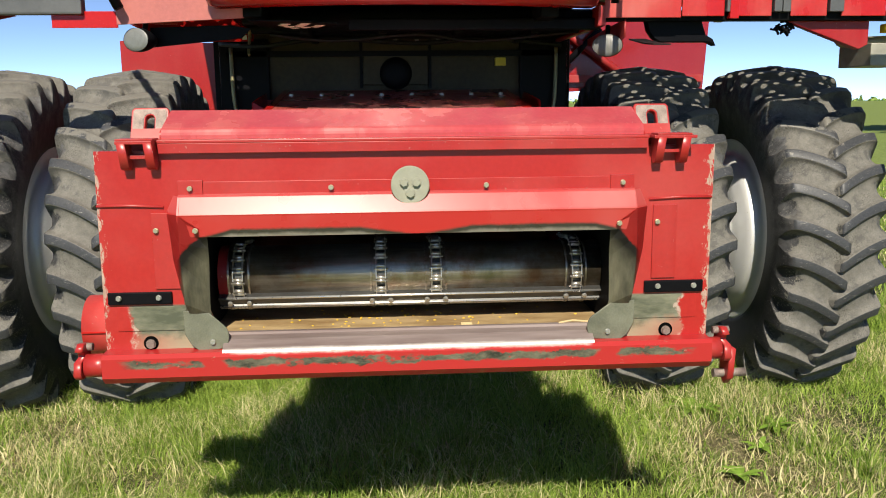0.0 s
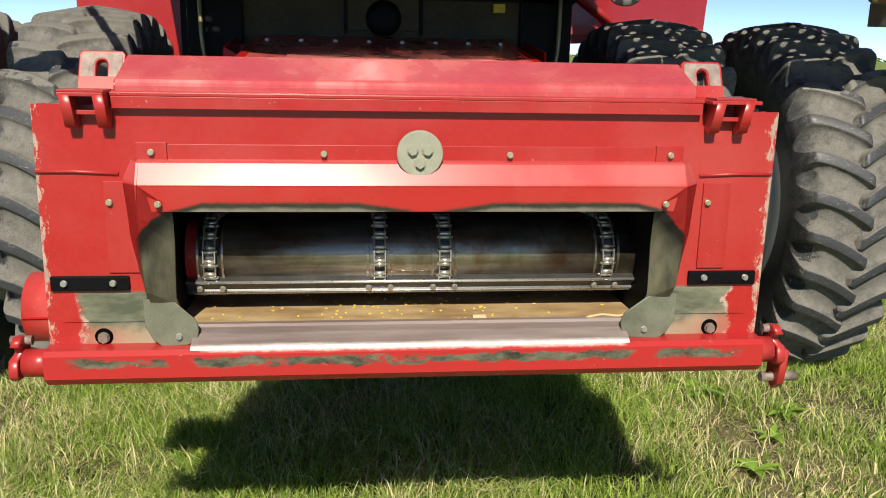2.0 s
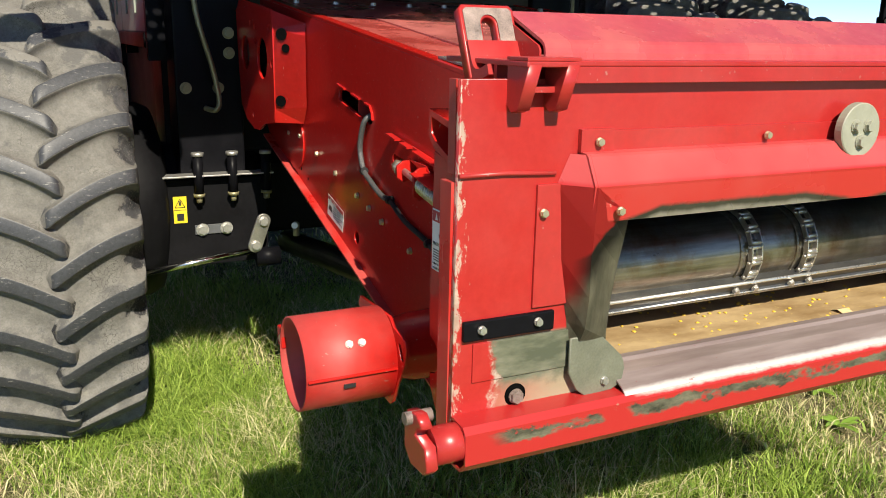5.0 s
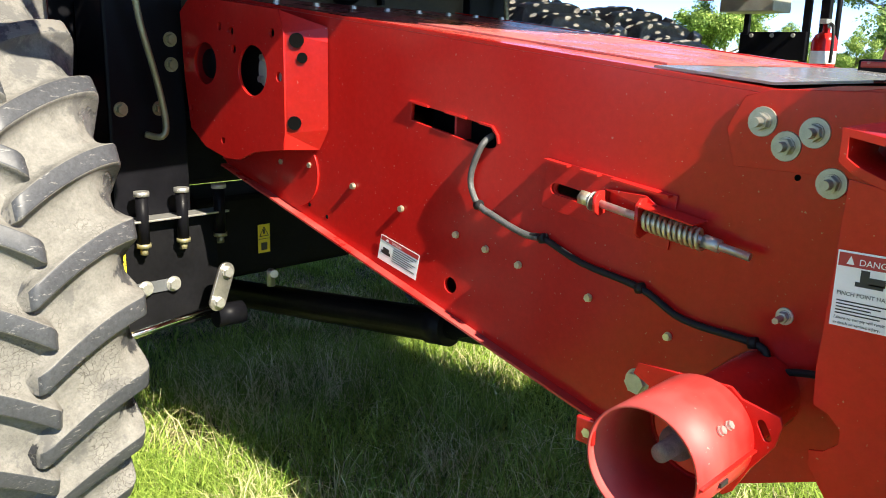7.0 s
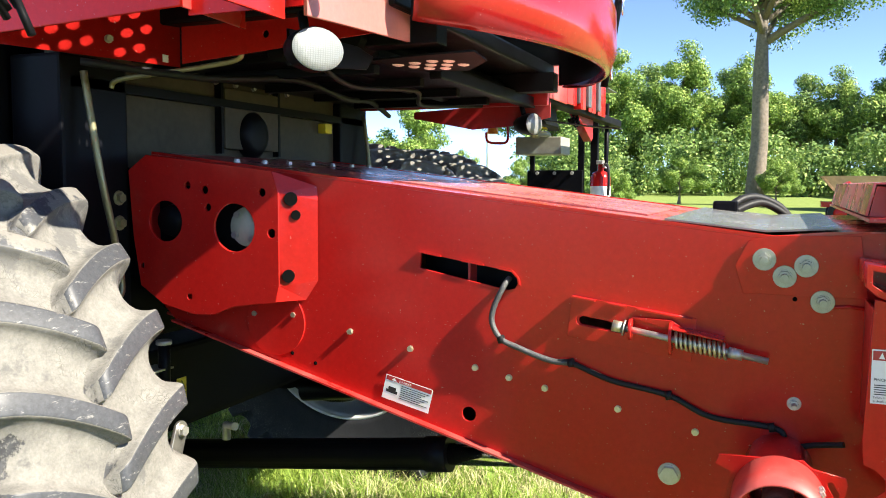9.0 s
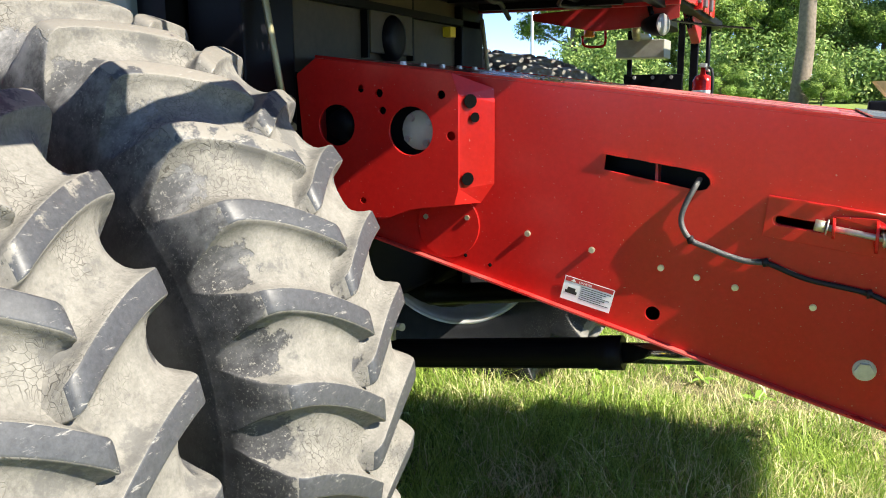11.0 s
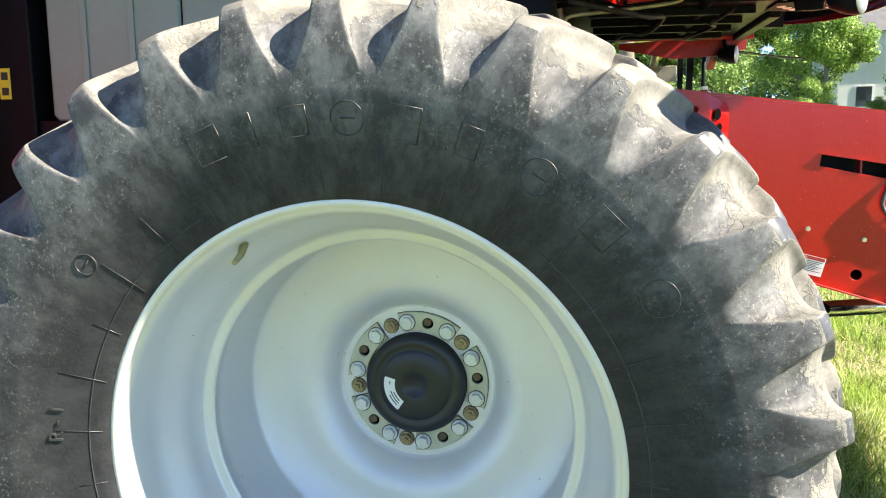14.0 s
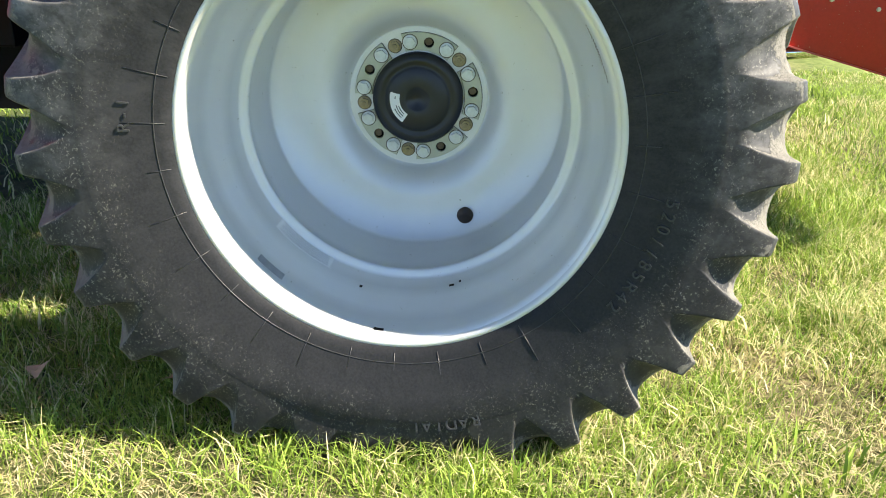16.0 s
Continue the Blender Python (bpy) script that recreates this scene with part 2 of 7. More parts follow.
def drum_metal():
    """Crop-stained steel: dark, with brown juice stains and rubbed bands."""
    k = Mat("crop-stained drum steel")
    n = k.noise(4.0, 5, 0.62, stretch=(1, 2.0, 2.0))
    n2 = k.noise(30, 4, 0.6, stretch=(0.15, 3, 3))
    f = k.math("ADD", k.math("MULTIPLY", n, 0.6), k.math("MULTIPLY", n2, 0.4))
    c = k.mix(k.ramp(f, 0.36, 0.64), (0.17, 0.145, 0.115), (0.44, 0.39, 0.32))
    rust = k.ramp(k.noise(7, 5, 0.7), 0.50, 0.66)
    c = k.mix(k.math("MULTIPLY", rust, 0.75), c, (0.19, 0.10, 0.045))
    green = k.ramp(k.noise(5.5, 5, 0.7, stretch=(1, 0.7, 0.7)), 0.55, 0.7)
    c = k.mix(k.math("MULTIPLY", green, 0.5), c, (0.10, 0.105, 0.045))
    k.bump(n2, 0.08, 0.001)
    return k.done(c, k.ramp(f, 0.3, 0.7, 0.26, 0.42), 0.88, 0.4)


M_DRUM = drum_metal()
M_SLAT = plain("worn slat steel", (0.095, 0.095, 0.092), 0.34, 0.55, 0.4, 9, 0.1)
M_CHAIN = plain("roller chain steel", (0.62, 0.58, 0.52), 0.32, 0.85, 0.3, 30)
M_ZINC = plain("yellow zinc bolt", (0.60, 0.55, 0.40), 0.38, 0.8, 0.2, 60)
M_GREYBOLT = plain("grey bolt steel", (0.50, 0.49, 0.46), 0.42, 0.75, 0.2, 60)
M_STUD = plain("plated stud steel", (0.36, 0.35, 0.30), 0.35, 0.7, 0.25, 50)
M_DISC = plain("grey-green primer", (0.30, 0.30, 0.235), 0.55, 0.0, 0.15, 30, 0.1)
M_GAPSHADE = plain("dark gap and hole shade", (0.06, 0.045, 0.04), 0.5, 0.4, 0.3, 60)
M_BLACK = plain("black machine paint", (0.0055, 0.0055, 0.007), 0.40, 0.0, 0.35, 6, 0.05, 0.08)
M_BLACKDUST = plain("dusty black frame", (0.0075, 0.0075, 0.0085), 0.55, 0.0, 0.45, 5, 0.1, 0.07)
M_RUBBER = plain("black rubber hose", (0.012, 0.012, 0.013), 0.55, 0.0, 0.3, 40, 0.1, 0.25)
M_CHROME = plain("chrome rod", (0.75, 0.75, 0.74), 0.09, 1.0, 0.04, 5)
M_OLIVE = plain("dusty grey-olive sheet", (0.075, 0.062, 0.040), 0.5, 0.0, 0.35, 3, 0.05, 0.12)
M_GLINT = plain("bright edge glint", (0.92, 0.91, 0.88), 0.3, 0.85, 0.1, 20)
M_GREY = plain("dark grey paint", (0.09, 0.095, 0.10), 0.45, 0.0, 0.2, 6)
M_TANK = plain("cream plastic tank", (0.245, 0.28, 0.235), 0.5, 0.0, 0.1, 3, 0.05)
M_WHITE = plain("white label", (0.84, 0.84, 0.82), 0.4, 0.0, 0.05, 20)
# near-black for flat pieces that stand in for shade inside holes
M_HOLE = plain("unlit hole", (0.004, 0.004, 0.004), 0.9, 0.0, 0.1, 20, 0.0, 0.0)
M_INK = plain("black print", (0.02, 0.02, 0.022), 0.45, 0.0, 0.1, 20)
M_LABELRED = plain("label red", (0.42, 0.03, 0.03), 0.4, 0.0, 0.08, 20)
M_YELLOW = plain("yellow label", (0.72, 0.55, 0.03), 0.45, 0.0, 0.1, 20)
M_PIPE = plain("olive zinc pipe", (0.32, 0.29, 0.16), 0.42, 0.5, 0.25, 12)
M_ORANGE = plain("orange plastic", (0.85, 0.22, 0.02), 0.3, 0.0, 0.1, 12)


def floor_grain():
    k = Mat("dusty feeder floor")
    n = k.noise(6, 5, 0.6, stretch=(1, 2, 2))
    c = k.mix(k.ramp(n, 0.35, 0.65), (0.27, 0.17, 0.075), (0.50, 0.36, 0.19))
    s = k.ramp(k.noise(42, 4, 0.7), 0.6, 0.7)
    c = k.mix(k.math("MULTIPLY", s, 0.5), c, (0.62, 0.46, 0.16))
    k.bump(k.noise(60, 3), 0.2, 0.001)
    return k.done(c, 0.6)


M_FLOOR = floor_grain()
M_RUST = plain("rusty bare bracket", (0.26, 0.20, 0.175), 0.6, 0.3, 0.7, 30, 0.4)


def silver_paint():
    k = Mat("silver wheel paint")
    n, n2 = k.noise(3, 4), k.noise(90, 3)
    c = k.mix(k.ramp(n, 0.35, 0.65), (0.66, 0.665, 0.665), (0.73, 0.735, 0.73))
    c = k.mix(k.ramp(k.noise(60, 4, 0.7), 0.68, 0.72), c, (0.30, 0.27, 0.20))
    k.bump(n2, 0.04, 0.001)
    return k.done(c, k.ramp(n, 0.3, 0.7, 0.42, 0.50), 0.4, 0.5)


M_SILVER = silver_paint()


def tyre_rubber():
    """Black rubber; dried tan mud on all that faces the ground as it rolls, with a ragged edge towards the sidewall."""
    k = Mat("muddy tyre rubber")
    k.obj = k.node("ShaderNodeNewGeometry").outputs["Position"]
    x, y, z = k.axes()
    y, z = k.math("SUBTRACT", y, WHEEL_Y), k.math("SUBTRACT", z, WHEEL_Z)
    r = k.math("SQRT", k.math("ADD", k.math("MULTIPLY", y, y), k.math("MULTIPLY", z, z)))
    big, mid, fine = k.noise(5, 5, 0.6), k.noise(20, 6, 0.68), k.noise(150, 4, 0.7)
    nrm = k.node("ShaderNodeSeparateXYZ")
    k.link(k.node("ShaderNodeNewGeometry").outputs["Normal"], nrm.inputs[0])
    turned = k.math("SUBTRACT", 1.0, k.math("ABSOLUTE", nrm.outputs["X"]))
    score = k.math("ADD", k.math("MULTIPLY", turned, 1.1), k.math("MULTIPLY", k.math("SUBTRACT", r, 0.885), 6.5))
    score = k.math("ADD", score, k.math("MULTIPLY", k.math("SUBTRACT", mid, 0.5), 1.9))
    score = k.math("ADD", score, k.math("MULTIPLY", k.math("SUBTRACT", big, 0.5), 0.8))
    score = k.math("ADD", score, k.math("MULTIPLY", k.math("SUBTRACT", k.noise(70, 4, 0.7), 0.5), 0.5))
    mud = k.ramp(score, 0.50, 0.62)
    # film and streaks strengthen towards the top of the tyre
    by_height = k.ramp(z, -0.3, 0.75, 0.14, 1.0)
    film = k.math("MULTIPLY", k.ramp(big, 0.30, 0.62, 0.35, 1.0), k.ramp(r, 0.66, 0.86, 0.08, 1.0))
    black = k.mix(k.ramp(fine, 0.35, 0.7), (0.016, 0.0165, 0.019), (0.028, 0.029, 0.032))
    specks = k.math("MULTIPLY", k.math("MULTIPLY", k.ramp(k.noise(130, 4, 0.8), 0.57, 0.63), k.ramp(k.noise(12, 4, 0.6), 0.40, 0.58)), k.ramp(r, 0.66, 0.82))
    polar = k.node("ShaderNodeCombineXYZ")
    k.link(k.math("MULTIPLY", k.math("ARCTAN2", y, z), 5.0), polar.inputs[0])
    k.link(k.math("MULTIPLY", r, 4.0), polar.inputs[1])
    smear = k.node("ShaderNodeTexNoise")
    smear.inputs["Scale"].default_value, smear.inputs["Detail"].default_value, smear.inputs["Roughness"].default_value = 2.4, 9, 0.74
    k.link(polar.outputs[0], smear.inputs["Vector"])
    streak = k.ramp(smear.outputs["Fac"], 0.43, 0.62)
    c = k.mix(k.math("MULTIPLY", k.math("MULTIPLY", streak, by_height), 0.9), black, (0.046, 0.047, 0.052))
    c = k.mix(k.math("MULTIPLY", k.math("MULTIPLY", film, k.ramp(streak, 0, 1, 0.3, 1.0)), by_height), c, (0.24, 0.238, 0.238))
    c = k.mix(k.math("MULTIPLY", specks, 0.75), c, (0.33, 0.315, 0.28))
    tan = k.mix(k.ramp(k.math("ADD", k.math("MULTIPLY", mid, 0.6), k.math("MULTIPLY", fine, 0.4)), 0.34, 0.66), (0.112, 0.107, 0.097), (0.215, 0.206, 0.186))
    bare = k.math("MULTIPLY", k.ramp(k.noise(7, 6, 0.72), 0.53, 0.60), k.ramp(turned, 0.5, 0.95, 1.0, 0.85))
    tan = k.mix(k.math("MULTIPLY", bare, 0.75), tan, (0.088, 0.087, 0.085))
    warp = k.node("ShaderNodeMix", data_type="VECTOR")
    warp.inputs[0].default_value = 0.06
    k.link(k.obj, warp.inputs[4])
    wn_ = k.node("ShaderNodeTexNoise")
    wn_.inputs["Scale"].default_value = 18
    k.link(k.obj, wn_.inputs["Vector"])
    k.link(wn_.outputs["Color"], warp.inputs[5])
    vor = k.node("ShaderNodeTexVoronoi", feature="DISTANCE_TO_EDGE")
    vor.inputs["Scale"].default_value = 75
    k.link(warp.outputs[1], vor.inputs["Vector"])
    crack = k.math("MULTIPLY", k.ramp(vor.outputs["Distance"], 0.01, 0.05, 1.0, 0.0), k.ramp(big, 0.50, 0.60))
    tan = k.mix(k.math("MULTIPLY", crack, 0.7), tan, (0.055, 0.05, 0.043))
    c = k.mix(mud, c, tan)
    h = k.math("ADD", k.math("MULTIPLY", k.math("MULTIPLY", fine, k.ramp(mud, 0, 1, 0.25, 0.6)), 0.5), k.math("MULTIPLY", mud, 0.5))
    h = k.math("ADD", h, k.math("MULTIPLY", k.math("MULTIPLY", mid, mud), 0.35))
    h = k.math("SUBTRACT", h, k.math("MULTIPLY", k.math("MULTIPLY", crack, mud), 0.5))
    k.bump(h, 0.6, 0.003)
    return k.done(c, k.ramp(mud, 0, 1, 0.55, 0.88), 0.0, 0.18)


def lug_top():
    """Lug crowns rubbed clean and shiny, with tan left in places, more of it higher up."""
    k = Mat("worn lug rubber")
    k.obj = k.node("ShaderNodeNewGeometry").outputs["Position"]
    n, s = k.noise(11, 6, 0.68), k.noise(90, 4, 0.75)
    p = k.node("ShaderNodeSeparateXYZ")
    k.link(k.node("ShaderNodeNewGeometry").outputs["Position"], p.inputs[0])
    # shifts the crowns from dark low down to tan at the top
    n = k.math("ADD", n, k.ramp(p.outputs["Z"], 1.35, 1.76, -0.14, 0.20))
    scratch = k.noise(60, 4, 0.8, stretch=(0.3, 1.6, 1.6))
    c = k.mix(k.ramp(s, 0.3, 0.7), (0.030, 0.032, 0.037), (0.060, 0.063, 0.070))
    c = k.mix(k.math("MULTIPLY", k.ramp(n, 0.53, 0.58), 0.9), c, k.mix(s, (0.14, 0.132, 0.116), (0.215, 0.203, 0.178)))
    c = k.mix(k.math("MULTIPLY", k.ramp(scratch, 0.60, 0.68), 0.8), c, (0.28, 0.27, 0.25))
    k.bump(s, 0.2, 0.0015)
    return k.done(c, 0.5, 0.0, 0.5)


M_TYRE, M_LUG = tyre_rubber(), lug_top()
M_LETTER = plain("raised tyre mark", (0.032, 0.033, 0.036), 0.42, 0.0, 0.6, 45)


def ground_mat():
    k = Mat("lawn soil and thatch")
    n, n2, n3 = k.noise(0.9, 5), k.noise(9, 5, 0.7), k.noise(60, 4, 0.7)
    # near soil is darkened so the gaps between blades read as shade
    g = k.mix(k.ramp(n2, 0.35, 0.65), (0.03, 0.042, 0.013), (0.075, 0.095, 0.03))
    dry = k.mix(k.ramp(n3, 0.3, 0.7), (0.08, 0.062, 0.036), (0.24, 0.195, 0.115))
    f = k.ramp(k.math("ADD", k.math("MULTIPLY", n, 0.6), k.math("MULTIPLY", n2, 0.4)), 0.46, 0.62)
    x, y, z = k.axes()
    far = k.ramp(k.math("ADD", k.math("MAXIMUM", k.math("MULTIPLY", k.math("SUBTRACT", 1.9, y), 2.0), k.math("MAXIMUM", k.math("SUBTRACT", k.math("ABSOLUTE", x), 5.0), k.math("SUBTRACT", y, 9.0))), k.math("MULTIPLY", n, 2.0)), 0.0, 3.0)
    lawn = k.mix(k.ramp(n2, 0.35, 0.65), (0.12, 0.17, 0.04), (0.24, 0.30, 0.085))
    k.bump(n3, 0.5, 0.01)
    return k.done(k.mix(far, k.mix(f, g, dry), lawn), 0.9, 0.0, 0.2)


M_GROUND = ground_mat()


def blade_mat(name, a, b, dry, part):
    k = Mat(name)
    i = k.island()
    c = k.mix(i, a, b)
    patch = k.math("ADD", k.ramp(k.noise(0.9, 4), 0.35, 0.65, -0.36, 0.36), i)
    c = k.mix(k.math("GREATER_THAN", patch, part), c, dry)
    k.b.inputs["Transmission Weight"].default_value = 0.0
    m = k.done(c, 0.55, 0.0, 0.3)
    tr = k.node("ShaderNodeBsdfTranslucent")
    k.link(c, tr.inputs[0])
    mx = k.node("ShaderNodeMixShader")
    mx.inputs[0].default_value = 0.3
    k.link(k.b.outputs[0], mx.inputs[1])
    k.link(tr.outputs[0], mx.inputs[2])
    k.link(mx.outputs[0], k.t.nodes["Material Output"].inputs[0])
    return m


M_GRASS = blade_mat("grass blades", (0.10, 0.20, 0.02), (0.52, 0.66, 0.14), (0.78, 0.70, 0.40), 0.80)
M_STRAW = blade_mat("dry thatch", (0.50, 0.42, 0.24), (0.80, 0.70, 0.46), (0.30, 0.36, 0.10), 0.88)
M_LEAF = blade_mat("broad green leaves", (0.085, 0.17, 0.032), (0.31, 0.45, 0.10), (0.46, 0.57, 0.15), 0.86)
M_LEAF2 = blade_mat("blue-green leaves", (0.08, 0.16, 0.044), (0.29, 0.42, 0.12), (0.44, 0.54, 0.17), 0.88)
M_WEED = blade_mat("weed leaves", (0.20, 0.36, 0.05), (0.34, 0.50, 0.09), (0.42, 0.55, 0.12), 0.7)
M_DRYLEAF = plain("dead leaf", (0.50, 0.36, 0.20), 0.8, 0.0, 0.25, 40)
M_BARK = plain("furrowed grey bark", (0.17, 0.14, 0.11), 0.9, 0.0, 0.45, 7, 0.8)


# ---- mesh helpers ----
def bm_box(lo, hi, bevel=0.0, bm=None):
    bm = bm or bmesh.new()
    lo, hi = Vector(lo), Vector(hi)
    r = bmesh.ops.create_cube(bm, size=1.0, matrix=Matrix.LocRotScale((lo + hi) / 2, None, hi - lo))
    if bevel:
        es = list({e for v in r["verts"] for e in v.link_edges})
        bmesh.ops.bevel(bm, geom=es, offset=bevel, segments=2, affect="EDGES", profile=0.6)
    return bm


def bm_tube(points, radius, sides=10, caps=True, bm=None):
    """A round bar along points; radius may be a list."""
    bm = bm or bmesh.new()
    pts = [Vector(p) for p in points]
    rads = radius if isinstance(radius, (list, tuple)) else [radius] * len(pts)
    rings, up = [], None
    for n, p in enumerate(pts):
        d = (pts[min(n + 1, len(pts) - 1)] - pts[max(n - 1, 0)]).normalized()
        if up is None:
            up = d.orthogonal().normalized()
        up = (up - d * up.dot(d)).normalized()
        side = d.cross(up)
        rings.append([bm.verts.new(p + rads[n] * (math.cos(a) * up + math.sin(a) * side)) for a in (2 * math.pi * q / sides for q in range(sides))])
    for a, b in zip(rings, rings[1:]):
        for q in range(sides):
            f = bm.faces.new((a[q], a[(q + 1) % sides], b[(q + 1) % sides], b[q]))
            f.smooth = True
    if caps:
        bm.faces.new(rings[0][::-1])
        bm.faces.new(rings[-1])
    return bm


def bm_lathe(profile, sides=64, closed=True, bm=None, smooth=True):
    """Turns (x, r) about the x axis."""
    bm = bm or bmesh.new()
    rings = []
    for x, r in profile:
        rings.append([bm.verts.new((x, r * math.cos(a), r * math.sin(a))) for a in (2 * math.pi * q / sides for q in range(sides))])
    pairs = list(zip(rings, rings[1:])) + ([(rings[-1], rings[0])] if closed else [])
    for a, b in pairs:
        for q in range(sides):
            f = bm.faces.new((a[q], b[q], b[(q + 1) % sides], a[(q + 1) % sides]))
            f.smooth = smooth
    bmesh.ops.recalc_face_normals(bm, faces=bm.faces)
    return bm


def bm_sweep(profile, x0, x1, thick=0.006, cuts=1, bm=None):
    """A bent sheet: a (y, z) line with thickness, drawn out along x."""
    bm = bm or bmesh.new()
    pts = [Vector((0, y, z)) for y, z in profile]
    off = []
    for n, p in enumerate(pts):
        d = (pts[min(n + 1, len(pts) - 1)] - pts[max(n - 1, 0)]).normalized()
        off.append(p + thick * Vector((0, -d.z, d.y)))
    loop = pts + off[::-1]
    xs = [x0 + (x1 - x0) * n / cuts for n in range(cuts + 1)]
    rows = [[bm.verts.new((x, p.y, p.z)) for p in loop] for x in xs]
    n = len(loop)
    for a, b in zip(rows, rows[1:]):
        for q in range(n):
            bm.faces.new((a[q], a[(q + 1) % n], b[(q + 1) % n], b[q]))
    h = len(pts)
    for row, flip in ((rows[0], 1), (rows[-1], 0)):
        for q in range(h - 1):
            f = (row[q], row[q + 1], row[n - 2 - q], row[n - 1 - q])
            bm.faces.new(f[::-1] if flip else f)
    bmesh.ops.recalc_face_normals(bm, faces=bm.faces)
    return bm


def circle(cx, cy, r, n=24):
    return [(cx + r * math.cos(2 * math.pi * q / n), cy + r * math.sin(2 * math.pi * q / n)) for q in range(n)]


def slot(cx, cy, half, r, angle=0.0, n=10):
    c, s = math.cos(angle), math.sin(angle)
    out = []
    for e, base in ((1, -math.pi / 2), (-1, math.pi / 2)):
        for q in range(n + 1):
            a = base + math.pi * q / n
            u, v = e * half + r * math.cos(a), r * math.sin(a)
            out.append((cx + u * c - v * s, cy + u * s + v * c))
    return out


def bm_plate(loops, thick, plane="x", at=0.0, bevel=0.0):
    """A sheet with holes: the first loop is the outline. plane x: loops are (y, z); y: (x, z); z: (x, y). It is centred on at."""
    cu = bpy.data.curves.new("sheet", "CURVE")
    cu.dimensions, cu.fill_mode, cu.extrude, cu.bevel_depth = "2D", "BOTH", thick / 2 - bevel, bevel
    cu.bevel_resolution = 1
    for loop in loops:
        s = cu.splines.new("POLY")
        s.points.add(len(loop) - 1)
        for pt, (u, v) in zip(s.points, loop):
            pt.co = (u, v, 0, 1)
        s.use_cyclic_u = True
    ob = bpy.data.objects.new("sheet", cu)
    me = bpy.data.meshes.new_from_object(ob)
    bpy.data.objects.remove(ob)
    bpy.data.curves.remove(cu)
    turn = {"x": Matrix(((0, 0, 1, at), (1, 0, 0, 0), (0, 1, 0, 0), (0, 0, 0, 1))),
            "y": Matrix(((1, 0, 0, 0), (0, 0, -1, at), (0, 1, 0, 0), (0, 0, 0, 1))),
            "z": Matrix(((1, 0, 0, 0), (0, 1, 0, 0), (0, 0, 1, at), (0, 0, 0, 1)))}[plane]
    bm = bmesh.new()
    bm.from_mesh(me)
    bpy.data.meshes.remove(me)
    bm.transform(turn)
    return bm


def mirrored(bm):
    """The same shape on the other side of the machine."""
    b = bm.copy()
    bmesh.ops.scale(b, vec=(-1, 1, 1), verts=b.verts)
    bmesh.ops.reverse_faces(b, faces=b.faces)
    return b


def mesh_of(name, bm, material, smooth_angle=None):
    me = bpy.data.meshes.new(name)
    bm.to_mesh(me)
    bm.free()
    for m in material if isinstance(material, (list, tuple)) else (material,):
        me.materials.append(m)
    return me


def part(name, bm, material, parent, label="", at=None):
    """Links a bmesh (or a mesh) as one object under a thing or a part, in world coordinates."""
    me = bm if isinstance(bm, bpy.types.Mesh) else mesh_of(name, bm, material)
    ob = new(name, me)
    if parent is not None:
        ob.parent = parent
        ob.matrix_parent_inverse = base_of(parent).inverted()
    ob.matrix_basis = at if at is not None else Matrix()
    if label:
        ob["label"] = label
    return ob


def base_of(ob):
    m = ob.matrix_basis.copy()
    if ob.parent:
        m = base_of(ob.parent) @ ob.matrix_parent_inverse @ m
    return m


def thing(name, place, label, category, group="", kind=""):
    ob = new(name)
    ob.matrix_basis = pose(*place)
    return tagged(ob, label, category, group, kind)


def bm_bolt(r=0.012, h=0.008, washer=0.0):
    """A hexagon bolt head along +z, with or without a washer."""
    bm = bmesh.new()
    if washer:
        bmesh.ops.create_cone(bm, cap_ends=True, segments=20, radius1=washer, radius2=washer * 0.97, depth=0.003, matrix=pose(0, 0, 0.0015))
    bmesh.ops.create_cone(bm, cap_ends=True, segments=12, radius1=r * 1.12, radius2=r * 1.08, depth=0.003, matrix=pose(0, 0, 0.0035))
    bmesh.ops.create_cone(bm, cap_ends=True, segments=6, radius1=r, radius2=r * 0.97, depth=h, matrix=pose(0, 0, 0.005 + h / 2))
    return bm


def bm_stud(r=0.012, washer=0.027, length=0.03):
    """A nut on a washer with the thread standing out."""
    bm = bm_bolt(r, 0.013, washer)
    bmesh.ops.create_cone(bm, cap_ends=True, segments=12, radius1=r * 0.62, radius2=r * 0.55, depth=length, matrix=pose(0, 0, 0.016 + length / 2))
    return bm


ME_BOLT = mesh_of("bolt", bm_bolt(0.0088, 0.006), M_ZINC)
ME_BOLT_FACE = mesh_of("bolt", bm_bolt(0.0072, 0.005), M_ZINC)
ME_BOLT_GREY = mesh_of("bolt", bm_bolt(0.011, 0.008), M_GREYBOLT)
ME_STUD = mesh_of("stud", bm_stud(0.016, 0.028, 0.022), M_STUD)
ME_BOLT_SMALL = mesh_of("bolt", bm_bolt(0.0075, 0.005), M_GREYBOLT)
LEFTWARD, FRONTWARD = pose(0, 0, 0, 0, -90, 0), pose(0, 0, 0, 90, 0, 0)


def bolt(parent, x, y, z, turn=LEFTWARD, mesh=None, name="bolt", spin=0.0):
    return part(name, mesh or ME_BOLT, None, parent, at=pose(x, y, z) @ turn @ pose(0, 0, 0, 0, 0, spin))


def letters(name, text, size, material, parent, m, depth=0.0006, align="LEFT"):
    cu = bpy.data.curves.new(name, "FONT")
    cu.body, cu.size, cu.extrude, cu.align_x = text, size, depth, align
    ob = bpy.data.objects.new(name, cu)
    me = bpy.data.meshes.new_from_object(ob)
    bpy.data.objects.remove(ob)
    me.materials.append(material)
    return part(name, me, None, parent, at=m)


